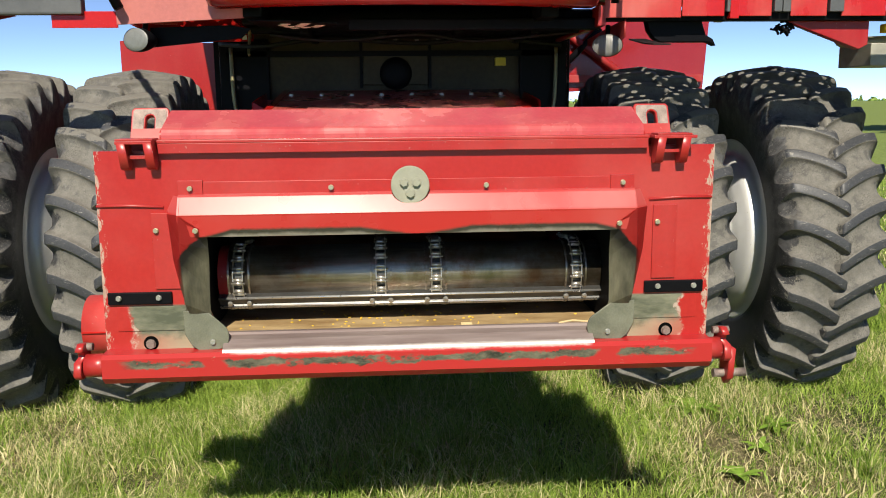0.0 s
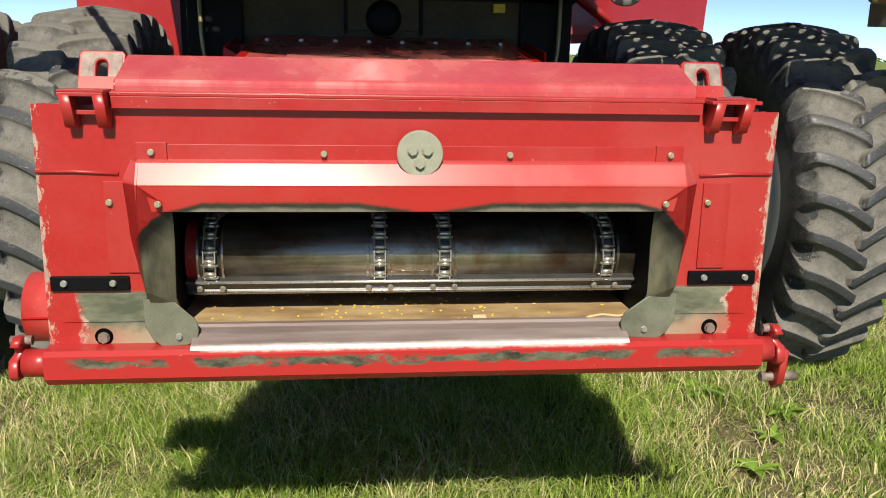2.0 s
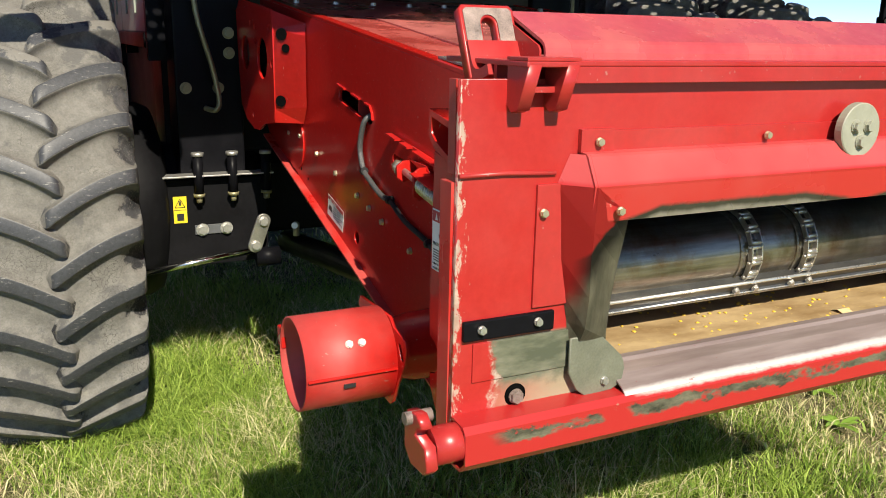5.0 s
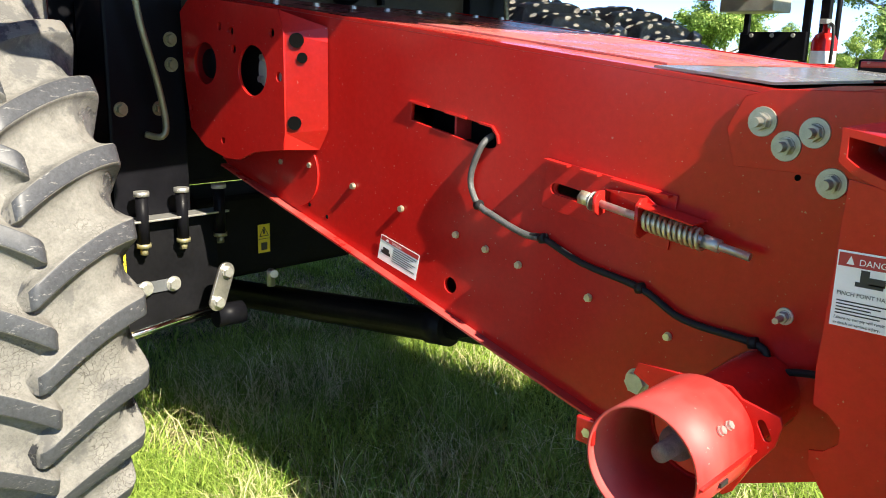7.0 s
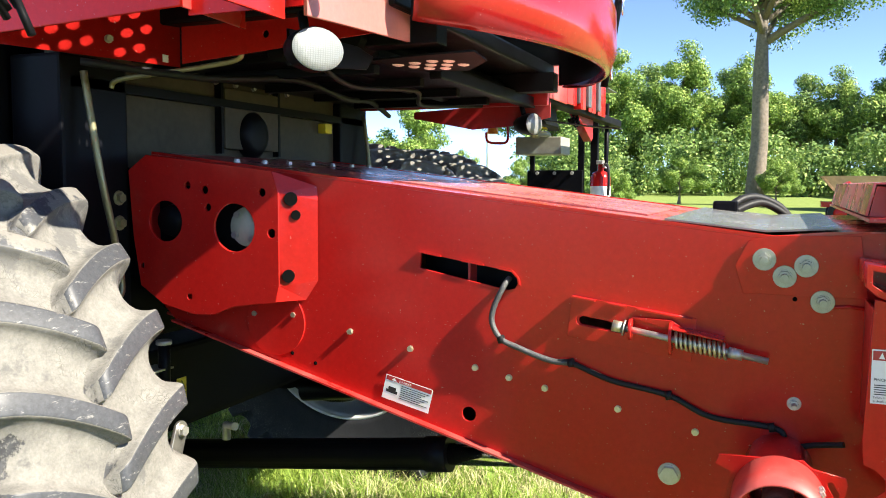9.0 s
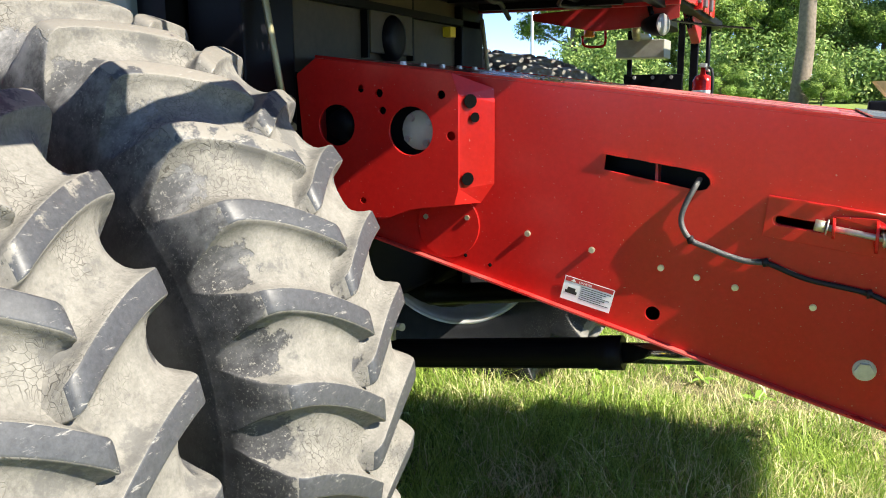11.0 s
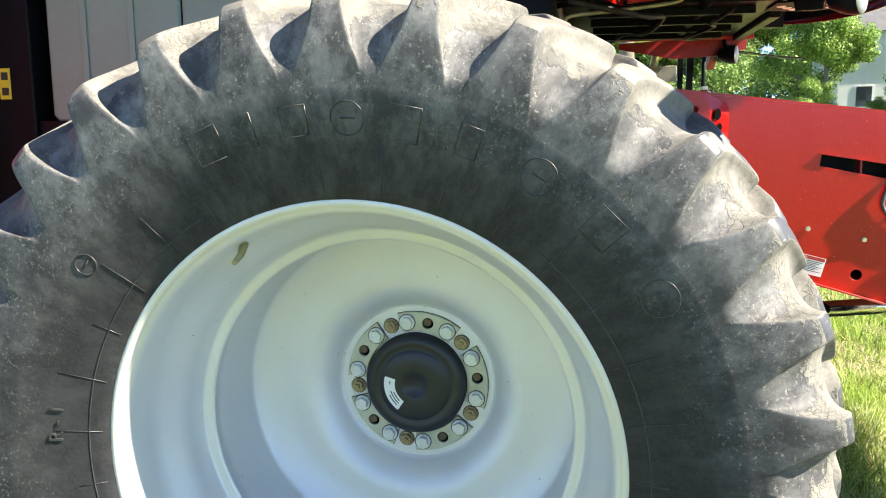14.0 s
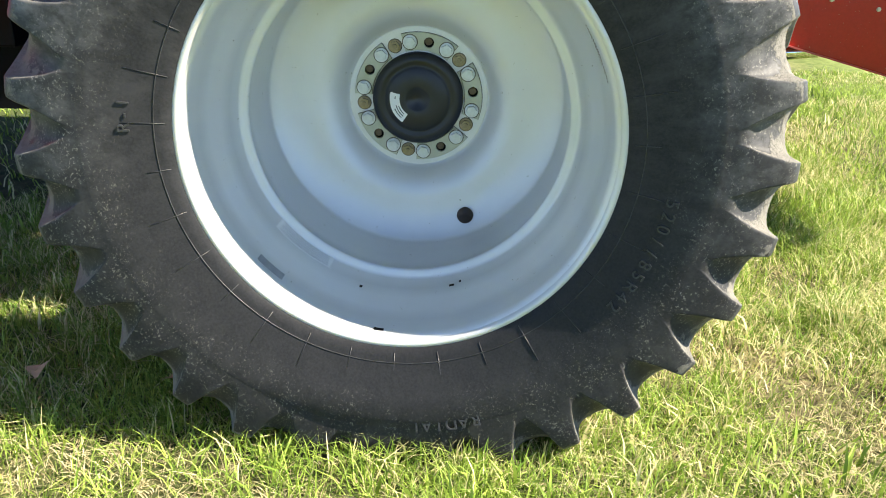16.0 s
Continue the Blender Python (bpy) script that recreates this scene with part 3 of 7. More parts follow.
# ---- ground ----
def lift(x, y):
    """Height of the lawn: level round the machine, rising gently towards the trees."""
    d = max(0.0, x - 9.0)
    return 0.026 * d * (1 - math.exp(-d / 25.0)) if d < 400 else 0.026 * 391


def build_ground():
    steps = [-3000, -600, -150, -60, -30, -18, -12, -8, -6, -4, -2, 0, 2, 4, 6, 8, 10, 12, 16, 20, 26, 34, 44, 56, 70, 90, 120, 200, 500, 3000]
    bm = bmesh.new()
    rows = [[bm.verts.new((x, y, lift(min(x, 70), y) + (0.012 * noise.noise((x * 0.7, y * 0.7, 3)) if abs(x) < 20 and abs(y) < 20 else 0))) for x in steps] for y in steps]
    for a, b in zip(rows, rows[1:]):
        for q in range(len(a) - 1):
            bm.faces.new((a[q], a[q + 1], b[q + 1], b[q])).smooth = True
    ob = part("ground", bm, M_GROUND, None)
    return tagged(ob, "mown lawn ground with dry straw-coloured patches", "ground", kind="structure")


build_ground()


def blades(name, spots, height, width, lean, material, label, category="grass"):
    """Tapered blades of three triangles each, all in one mesh. spots: (n, 2) places."""
    n = len(spots)
    rng = np.random.default_rng(len(name) * 7 + n)
    h = height(spots) * rng.uniform(0.55, 1.3, n)
    w = width * rng.uniform(0.6, 1.3, n)
    a = rng.uniform(0, 2 * np.pi, n)
    side = np.stack([np.cos(a), np.sin(a), 0 * a], 1)
    b = rng.uniform(0, 2 * np.pi, n)
    k = lean * rng.uniform(0.15, 1.25, n) * h
    tilt = np.stack([np.cos(b) * k, np.sin(b) * k, 0 * k], 1)
    base = np.stack([spots[:, 0], spots[:, 1], 0 * a - 0.01], 1)
    base[:, 2] += np.array([lift(x, 0) for x in spots[:, 0]]) if spots[:, 0].max() > 9 else 0
    up = np.array([0, 0, 1.0])
    mid = base + 0.55 * h[:, None] * up + 0.32 * tilt
    tip = base + (h * (1 - 0.25 * np.minimum(1, k / h)))[:, None] * up + tilt
    v = np.stack([base - side * w[:, None] / 2, base + side * w[:, None] / 2, mid - side * w[:, None] * 0.4, mid + side * w[:, None] * 0.4, tip], 1).reshape(-1, 3)
    o = (np.arange(n) * 5)[:, None]
    tri = np.concatenate([o + [0, 1, 3], o + [0, 3, 2], o + [2, 3, 4]], 1).reshape(-1, 3)
    me = bpy.data.meshes.new(name)
    me.vertices.add(len(v))
    me.vertices.foreach_set("co", v.ravel())
    me.loops.add(tri.size)
    me.loops.foreach_set("vertex_index", tri.ravel().astype(np.int32))
    me.polygons.add(len(tri))
    me.polygons.foreach_set("loop_start", np.arange(0, tri.size, 3, dtype=np.int32))
    me.update(calc_edges=True)
    me.materials.append(material)
    return tagged(new(name, me), label, category, kind="stuff")


def value_noise(p, scale, seed):
    """Smooth value noise in the plane for whole arrays."""
    rng = np.random.default_rng(seed)
    g = rng.random((64, 64))
    q = p * scale + 200.0
    i = np.floor(q).astype(int)
    f = q - i
    f = f * f * (3 - 2 * f)
    at = lambda dx, dy: g[(i[:, 0] + dx) % 64, (i[:, 1] + dy) % 64]
    return (at(0, 0) * (1 - f[:, 0]) + at(1, 0) * f[:, 0]) * (1 - f[:, 1]) + (at(0, 1) * (1 - f[:, 0]) + at(1, 1) * f[:, 0]) * f[:, 1]


def tall(spots):
    """Long under and beside the machine, where no mower gets, short elsewhere."""
    x, y = spots[:, 0], spots[:, 1]
    under = np.exp(-((x / 1.5) ** 2)) * np.clip((y - 2.6) / 0.8, 0, 1) * np.clip((6.5 - y) / 1.0, 0, 1)
    wheel = np.exp(-(((np.abs(x) - 1.85) / 0.75) ** 2)) * np.exp(-(((y - 5.1) / 1.0) ** 2))
    tuft = value_noise(spots, 1.7, 31) * 0.55 + value_noise(spots, 5.3, 32) * 0.45
    return 0.035 + 0.11 * np.clip(0.72 - tuft, 0, 0.5) + 0.12 * under + 0.07 * wheel + 0.05 * np.clip(value_noise(spots, 3.1, 5) - 0.55, 0, 1)


BARE = ((-1.80, 4.32, 0.30), (-2.05, 4.66, 0.20), (-1.15, 3.65, 0.22), (1.57, 3.90, 0.28), (0.95, 3.46, 0.16), (2.25, 4.05, 0.35), (1.50, 3.45, 0.2), (-2.66, 5.75, 0.28), (-2.62, 6.05, 0.25), (-2.85, 5.35, 0.30), (-2.1, 3.85, 0.25), (-0.60, 5.17, 0.25), (1.3, 4.6, 0.2))


def worn(p):
    """How worn the lawn is at each place, from 0 to 1."""
    w = np.zeros(len(p))
    wob = 0.55 + 0.9 * value_noise(p, 6.0, 61)
    for x, y, r in BARE:
        w = np.maximum(w, np.exp(-(((p[:, 0] - x) ** 2 + (p[:, 1] - y) ** 2) / (r * wob) ** 2)))
    return w


def scatter(n, lo, hi, seed, keep=1.0):
    rng = np.random.default_rng(seed)
    p = rng.uniform(lo, hi, (n, 2))
    m = value_noise(p, 2.6, seed + 1) * 0.6 + value_noise(p, 9.0, seed + 2) * 0.4
    return p[(m + rng.uniform(-0.25, 0.25, n) > 0.5 - 0.32 * keep) & (rng.random(n) > 0.9 * worn(p))]


def patchy(n, lo, hi, seed):
    """Places gathered in irregular patches."""
    rng = np.random.default_rng(seed)
    p = rng.uniform(lo, hi, (n, 2))
    m = value_noise(p, 1.7, 31) * 0.55 + value_noise(p, 5.3, 32) * 0.45
    return p[m + rng.uniform(-0.10, 0.10, n) + 0.5 * worn(p) > 0.52]


blades("grass_front", scatter(60000, (-4.4, 0.2), (4.2, 2.6), 15), tall, 0.0050, 1.2, M_GRASS, "short green lawn grass in front of the machine")
blades("grass_near", scatter(190000, (-4.4, 2.6), (4.2, 7.4), 11), tall, 0.0044, 1.1, M_GRASS, "short green lawn grass with longer tufts under the machine")
blades("grass_side", scatter(70000, (-4.2, 2.8), (-0.6, 7.2), 12), tall, 0.0034, 1.4, M_GRASS, "fine green and straw-coloured grass beside the tyres")
blades("straw_thatch", patchy(190000, (-4.4, 2.6), (4.2, 7.4), 17), lambda s: 0.026 + 0.03 * value_noise(s, 4.0, 8), 0.0034, 2.4, M_STRAW, "flat dry straw-coloured thatch between the grass")
def tufts(n, each, lo, hi, seed):
    """Clustered places, one cluster to a tuft."""
    rng = np.random.default_rng(seed)
    c = rng.uniform(lo, hi, (n, 2))
    keep = value_noise(c, 1.7, 31) * 0.55 + value_noise(c, 5.3, 32) * 0.45 < 0.56
    c = c[keep & (worn(c) < 0.45)]
    return np.repeat(c, each, 0) + rng.normal(0, 0.028, (len(c) * each, 2)) * np.repeat(rng.uniform(0.6, 1.5, (len(c), 1)), each, 0)


blades("grass_tufts", tufts(1500, 46, (-4.4, 2.9), (4.2, 7.4), 41), lambda s: 0.10 + 0.07 * value_noise(s, 1.1, 44), 0.0042, 0.8, M_GRASS, "longer arching tufts of bright green grass")
blades("grass_far", scatter(110000, (-9.0, 2.0), (13.0, 20.0), 13), lambda s: 0.075 + 0.05 * value_noise(s, 0.8, 4), 0.011, 0.8, M_GRASS, "lawn grass stretching away behind the machine")



def build_weed(x, y, size, n, seed):
    """A low rosette of broad ribbed leaves."""
    rng = random.Random(seed)
    weed = thing("broadleaf_weed", (x, y, 0.0), "low bright green broad-leaved weed in the lawn", "weed", "weeds in the lawn")
    for k in range(n):
        a = 2.4 * k + rng.uniform(-0.3, 0.3)
        long, wide = size * rng.uniform(0.7, 1.15), size * rng.uniform(0.20, 0.30)
        rise = rng.uniform(0.45, 1.0)
        b = bmesh.new()
        rows = []
        for q in range(7):
            t = q / 6
            w = wide * (math.sin(math.pi * min(1.0, t * 0.93 + 0.07)) ** 0.8) * 0.5 + 0.001
            u, h = long * t * math.cos(0.5 * rise), long * (rise * t * 0.75 - 0.35 * t * t) + 0.03
            rows.append([b.verts.new(p) for p in ((u, -w, h + w * 0.3), (u, 0, h), (u, w, h + w * 0.3))])
        for p, r in zip(rows, rows[1:]):
            for q in range(2):
                b.faces.new((p[q], p[q + 1], r[q + 1], r[q])).smooth = True
        part("leaf", b, M_WEED, weed, at=pose(x, y, 0, 0, 0, math.degrees(a)))


for x, y, size, n, seed in ((1.57, 4.34, 0.17, 11, 1), (1.72, 3.80, 0.10, 6, 2), (1.49, 3.50, 0.13, 7, 3), (1.92, 4.05, 0.12, 9, 4), (-0.92, 3.86, 0.09, 8, 5)):
    build_weed(x, y, size, n, seed)


def build_dry_leaf(x, y, size, spin, seed):
    rng = random.Random(seed)
    b = bmesh.new()
    rows = []
    for q in range(6):
        t = q / 5
        w = size * 0.32 * math.sin(math.pi * min(0.97, t + 0.04)) + 0.001
        rows.append([b.verts.new((size * t, v * w, 0.012 * math.sin(3.3 * t + seed) + 0.35 * w * abs(v) + rng.uniform(0, 0.003))) for v in (-1, 0, 1)])
    for p, r in zip(rows, rows[1:]):
        for q in range(2):
            b.faces.new((p[q], p[q + 1], r[q + 1], r[q])).smooth = True
    ob = new("dry_leaf", mesh_of("dry_leaf", b, M_DRYLEAF))
    ob.matrix_basis = pose(x, y, 0.055, 10, -8, spin)
    tagged(ob, "curled tan dead leaf lying on the grass", "leaf")


for q, (x, y, size, spin) in enumerate(((-2.14, 6.35, 0.11, 200), (-2.21, 5.86, 0.08, 80), (-2.9, 6.1, 0.06, 150))):
    build_dry_leaf(x, y, size, spin, q)

# ---- combine harvester ----
combine = thing("combine_harvester", (0, 5.15, 0), "red combine harvester with dual front tyres and no header attached", "combine harvester")

LUGS = 31


def carcass(w):
    """Tread radius of the casing at a distance w from the middle."""
    return 0.955 - 0.45 * w * w - 6.5 * max(0.0, abs(w) - 0.17) ** 2


def build_tyre_mesh():
    """Sidewalls, beads and the casing that lies under the tread blocks."""
    half = [(0.0, 0.925), (0.10, 0.915), (0.17, 0.895), (0.20, 0.865), (0.225, 0.825), (0.262, 0.799), (0.2755, 0.795), (0.2768, 0.790), (0.2768, 0.775), (0.274, 0.75), (0.262, 0.69), (0.245, 0.635), (0.232, 0.59), (0.224, 0.563), (0.205, 0.552), (0.19, 0.545)]
    bm = bm_lathe([(-w, r) for w, r in half[::-1]] + half[1:] + [(0.0, 0.535)], 124)
    # the sidewalls bulge a little over the foot, under the machine's weight
    for v in bm.verts:
        if v.co.z < -0.60 and 0.6 < math.hypot(v.co.y, v.co.z) < 0.77:
            v.co.x *= 1 + 0.04 * min(1.0, (-v.co.z - 0.60) / 0.15)
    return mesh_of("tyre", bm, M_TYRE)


def build_lug_mesh(sgn):
    """One tread block at the front of the tyre: a curved lug with rounded edges from the sidewall over the shoulder past
    the middle, with the hollow gully on both sides of it, so that the blocks close the tread all round."""
    bm = bmesh.new()
    pitch = 2 * math.pi / LUGS
    # stations from the sidewall inwards: lug (w, r), gully (w, r), half width of the crown, half width of the foot
    st = [((0.2769, 0.782), (0.2769, 0.782), 0.066, 0.076), ((0.2770, 0.792), (0.2770, 0.792), 0.066, 0.077), ((0.2774, 0.804), (0.2772, 0.803), 0.065, 0.078), ((0.2781, 0.817), (0.2765, 0.814), 0.063, 0.079), ((0.2783, 0.832), (0.2730, 0.824), 0.058, 0.080), ((0.2780, 0.850), (0.2665, 0.836), 0.050, 0.081), ((0.2770, 0.872), (0.258, 0.851), 0.043, 0.082), ((0.2755, 0.892), (0.250, 0.865), 0.037, 0.083),
          ((0.2735, 0.910), (0.242, 0.878), 0.033, 0.084), ((0.2710, 0.926), (0.234, 0.890), 0.030, 0.085), ((0.2665, 0.941), (0.227, 0.900), 0.0275, 0.086), ((0.2620, 0.949), (0.223, 0.9045), 0.0265, 0.086), ((0.2560, 0.957), (0.219, 0.909), 0.026, 0.086), ((0.2480, 0.963), (0.214, 0.913), 0.025, 0.086), ((0.2250, 0.969), (0.202, 0.924), 0.025, 0.085)]
    for n in range(10):
        t = n / 9
        w = 0.200 - 0.200 * t
        st.append(((w, 0.974 + 0.033 * t - 0.005 * t * t), (w - 0.015 * (1 - t), carcass(w - 0.015 * (1 - t))), 0.025 + 0.001 * t, 0.083 - 0.020 * t))
    st += [((w, r), (w, carcass(w) - 0.007), c, f) for w, r, c, f in ((-0.010, 1.001, 0.0275, 0.060), (-0.018, 0.998, 0.026, 0.056), (-0.0255, 0.990, 0.023, 0.052), (-0.031, 0.974, 0.020, 0.048), (-0.038, 0.959, 0.016, 0.042), (-0.054, 0.947, 0.010, 0.036))]
    cut = ((0.0, 0.0, 1.0), (0.80, 0.0, 1.0), (0.94, 0.0, 0.985), (1.0, 0.02, 0.93), (1.0, 0.08, 0.70), (1.0, 0.18, 0.46), (1.0, 0.34, 0.26), (1.0, 0.58, 0.11), (1.0, 0.82, 0.03), (1.0, 1.0, 0.0))
    rings = []
    for (fw, fr), (hw, hr), crown, foot in st:
        ang = math.pi + 0.126 * max(0.0, (0.270 - fw) / 0.284) ** 1.55
        one = []
        for u, v, f in cut + ((None, None, 0.0),):
            w, r = hw + f * (fw - hw), hr + f * (fr - hr)
            a = pitch / 2 if u is None else min((u * crown + v * (foot - crown)) / r, pitch * 0.49)
            one.append((w, r, a))
        row = [(w, r, -a) for w, r, a in one[:0:-1]] + one
        rings.append([bm.verts.new((sgn * w, r * math.cos(ang + a), r * math.sin(ang + a))) for w, r, a in row])
    wide = len(rings[0])
    for q0, (a, b) in enumerate(zip(rings, rings[1:])):
        for q in range(wide - 1):
            f = bm.faces.new((a[q], a[q + 1], b[q + 1], b[q]) if sgn < 0 else (a[q], b[q], b[q + 1], a[q + 1]))
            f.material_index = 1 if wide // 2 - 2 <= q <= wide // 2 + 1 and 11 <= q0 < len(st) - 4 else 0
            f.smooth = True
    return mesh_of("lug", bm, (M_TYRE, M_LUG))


ME_LUG = {s: build_lug_mesh(s) for s in (-1, 1)}
ME_TYRE = build_tyre_mesh()
DISC = 0.378  # from the tyre's middle to the wheel's disc face
# outer flange, bead seat, well, weld ring, dish and mounting face; the tyre's middle is at x = 0 and the open side at -x
RIM_OUT = ((-0.219, 0.546), (-0.221, 0.560), (-0.214, 0.566), (-0.207, 0.560), (-0.205, 0.540), (-0.185, 0.530), (-0.120, 0.527), (-0.085, 0.515), (-0.055, 0.492), (-0.02, 0.478), (0.028, 0.470), (0.032, 0.466), (0.034, 0.460), (0.035, 0.448),
           (0.039, 0.442), (0.044, 0.442), (0.048, 0.446), (0.050, 0.454), (0.10, 0.451), (0.19, 0.446), (0.252, 0.443), (0.259, 0.441), (0.264, 0.436), (0.276, 0.412), (0.290, 0.375), (0.297, 0.340), (0.297, 0.305), (0.302, 0.278), (0.325, 0.245), (0.355, 0.225), (0.368, 0.212), (0.368, 0.12))
RIM_BACK = ((0.382, 0.12), (0.382, 0.216), (0.365, 0.235), (0.338, 0.256), (0.313, 0.285), (0.309, 0.31), (0.313, 0.35), (0.303, 0.385), (0.286, 0.425), (0.272, 0.450), (0.255, 0.458), (0.205, 0.4625), (0.205, 0.512), (0.218, 0.545), (0.221, 0.562), (0.212, 0.566), (0.198, 0.545), (0.16, 0.532), (0.08, 0.495), (-0.02, 0.490), (-0.05, 0.505), (-0.08, 0.528), (-0.12, 0.540), (-0.19, 0.543))


def build_rim_mesh(flip):
    prof = [(x * flip, r) for x, r in RIM_OUT + RIM_BACK]
    bm = bm_lathe(prof, 96)
    return mesh_of("wheel_rim", bm, M_SILVER)


ME_RIM = {1: build_rim_mesh(1), -1: build_rim_mesh(-1)}


def hex_nut(r, h, hole):
    bm = bmesh.new()
    # dark disc round the nut's foot, standing in for contact shade
    bmesh.ops.create_cone(bm, cap_ends=True, segments=24, radius1=r * 1.34, radius2=r * 1.34, depth=0.001, matrix=pose(0, 0, 0.0006))
    for f in bm.faces:
        f.material_index = 1
    bmesh.ops.create_cone(bm, cap_ends=True, segments=24, radius1=r * 1.22, radius2=r * 1.17, depth=0.004, matrix=pose(0, 0, 0.0022))
    bmesh.ops.create_cone(bm, cap_ends=True, segments=6, radius1=r, radius2=r * 0.95, depth=h, matrix=pose(0, 0, 0.004 + h / 2))
    if hole:
        bmesh.ops.create_cone(bm, cap_ends=True, segments=12, radius1=r * 0.5, radius2=r * 0.45, depth=0.008, matrix=pose(0, 0, 0.006 + h))
    return bm


ME_NUT = mesh_of("wheel_bolt", hex_nut(0.0178, 0.014, False), (plain("grey wheel bolt", (0.62, 0.65, 0.68), 0.35, 0.3, 0.15, 60), M_GAPSHADE))
ME_STUDNUT = mesh_of("wheel_stud", hex_nut(0.0165, 0.013, True), (plain("brassy wheel stud", (0.30, 0.24, 0.15), 0.42, 0.55, 0.4, 60), M_GAPSHADE))


def plug_mesh():
    """A rusty plug on a black disc that stands in for the shade of its hole."""
    b = bmesh.new()
    bmesh.ops.create_cone(b, cap_ends=True, segments=20, radius1=0.0168, radius2=0.0168, depth=0.001, matrix=pose(0, 0, 0.002))
    for f in b.faces:
        f.material_index = 1
    bmesh.ops.create_cone(b, cap_ends=True, segments=14, radius1=0.0115, radius2=0.0105, depth=0.010, matrix=pose(0.003, 0.001, 0.007))
    return mesh_of("ring_plug", b, (plain("rusty plug", (0.12, 0.085, 0.05), 0.6, 0.3, 0.4, 80), M_HOLE))


ME_PLUG = plug_mesh()


def build_wheel(x, side, near):
    """side 1: the open face looks to -x. near: the hub is seen from outside, with bolts and markings."""
    hub = pose(x, WHEEL_Y, WHEEL_Z)
    wheel = part("wheel", ME_RIM[side], None, combine, "silver-painted steel wheel with a deep dish", at=hub)
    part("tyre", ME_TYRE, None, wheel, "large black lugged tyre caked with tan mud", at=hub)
    step = 360 / LUGS
    for n in range(LUGS):
        for s in (-1, 1):
            part("lug", ME_LUG[s], None, wheel, at=hub @ pose(0, 0, 0, -(33.0 + n * step + (step / 2 if s > 0 else 0))))
    if not near:
        return wheel
    face = 0.368 * side
    out = -side
    M_RINGSEG = plain("plated ring segment", (0.46, 0.47, 0.39), 0.42, 0.3, 0.15, 40)
    bm = bm_lathe([(face, 0.139), (face + out * 0.004, 0.139), (face + out * 0.004, 0.212), (face + out * 0.002, 0.216), (face, 0.216)], 72, smooth=False)
    part("mounting_ring", bm, M_SILVER, wheel, "silver mounting ring", at=hub)
    for q in range(5):
        mid_a = radians(79 - 72 * q)
        arc = [(mid_a + radians(-26 + 52 * n / 16)) for n in range(17)]
        loop = [(-0.196 * math.cos(a), 0.196 * math.sin(a)) for a in arc] + [(-0.145 * math.cos(a), 0.145 * math.sin(a)) for a in arc[::-1]]
        hole = [(-0.170 * math.cos(mid_a) + 0.0165 * math.cos(h), 0.170 * math.sin(mid_a) + 0.0165 * math.sin(h)) for h in (2 * math.pi * n / 20 for n in range(20))]
        arc = [(mid_a + radians(-26.7 + 53.4 * n / 16)) for n in range(17)]
        edge = [(-0.1985 * math.cos(a), 0.1985 * math.sin(a)) for a in arc] + [(-0.1425 * math.cos(a), 0.1425 * math.sin(a)) for a in arc[::-1]]
        # dark border under each segment paints in the shade of its gap
        part("segment_gasket", bm_plate([edge], 0.002, "x", face + out * 0.005), M_GAPSHADE, wheel, at=hub)
        part("ring_segment", bm_plate([loop, hole], 0.010, "x", face + out * 0.0095, 0.0012), M_RINGSEG, wheel, "plated ring segment", at=hub)
    bm = bm_lathe([(face + 0.01 * side, 0.139), (face + out * 0.030, 0.139), (face + out * 0.036, 0.134), (face + out * 0.041, 0.122), (face + out * 0.042, 0.110), (face + out * 0.037, 0.104), (face + out * 0.040, 0.097), (face + out * 0.044, 0.090), (face + out * 0.0445, 0.040), (face + out * 0.043, 0.034), (face + out * 0.036, 0.024), (face + out * 0.034, 0.0)], 64, closed=False)
    part("hub_cap", bm, plain("black hub plastic", (0.008, 0.0100, 0.0145), 0.38, 0.0, 0.3, 20), wheel, "black domed hub cap", at=hub)
    outward = pose(0, 0, 0, 0, -90 * side, 0)
    for q in range(20):
        # twenty places: in each segment two bolts with a recessed plug between them, and a stud nut in each gap
        a = radians(97 - q * 18 + (1.5 if q % 4 == 0 else -1.5 if q % 4 == 2 else 0))
        proud = 0.0145 if q % 2 == 0 else 0.004
        place = hub @ pose(face + out * proud, -0.170 * math.cos(a), 0.170 * math.sin(a)) @ outward
        if q % 2 == 0:
            part("wheel_bolt", ME_NUT, None, wheel, at=place @ pose(0, 0, 0, 0, 0, 11 * q))
        elif q % 4 == 3:
            part("wheel_stud", ME_STUDNUT, None, wheel, at=place @ pose(0, 0, 0, 0, 0, 7 * q))
        else:
            part("ring_plug", ME_PLUG, None, wheel, at=place)
    # hub cap sticker: an arc of white
    bm = bmesh.new()
    rows = []
    for q in range(13):
        a = radians(165 + q * 6.0)
        rows.append([bm.verts.new((face + out * d, r * -math.cos(a) * -1, r * math.sin(a))) for d, r in ((0.0448, 0.055), (0.0455, 0.055), (0.0455, 0.085), (0.0448, 0.085))])
    for a, b in zip(rows, rows[1:]):
        for q in range(4):
            bm.faces.new((a[q], a[(q + 1) % 4], b[(q + 1) % 4], b[q]))
    bmesh.ops.recalc_face_normals(bm, faces=bm.faces)
    bmesh.ops.scale(bm, vec=(1, -1, 1), verts=bm.verts)
    tag = part("sticker", bm, M_WHITE, wheel, "curved white service sticker", at=hub)
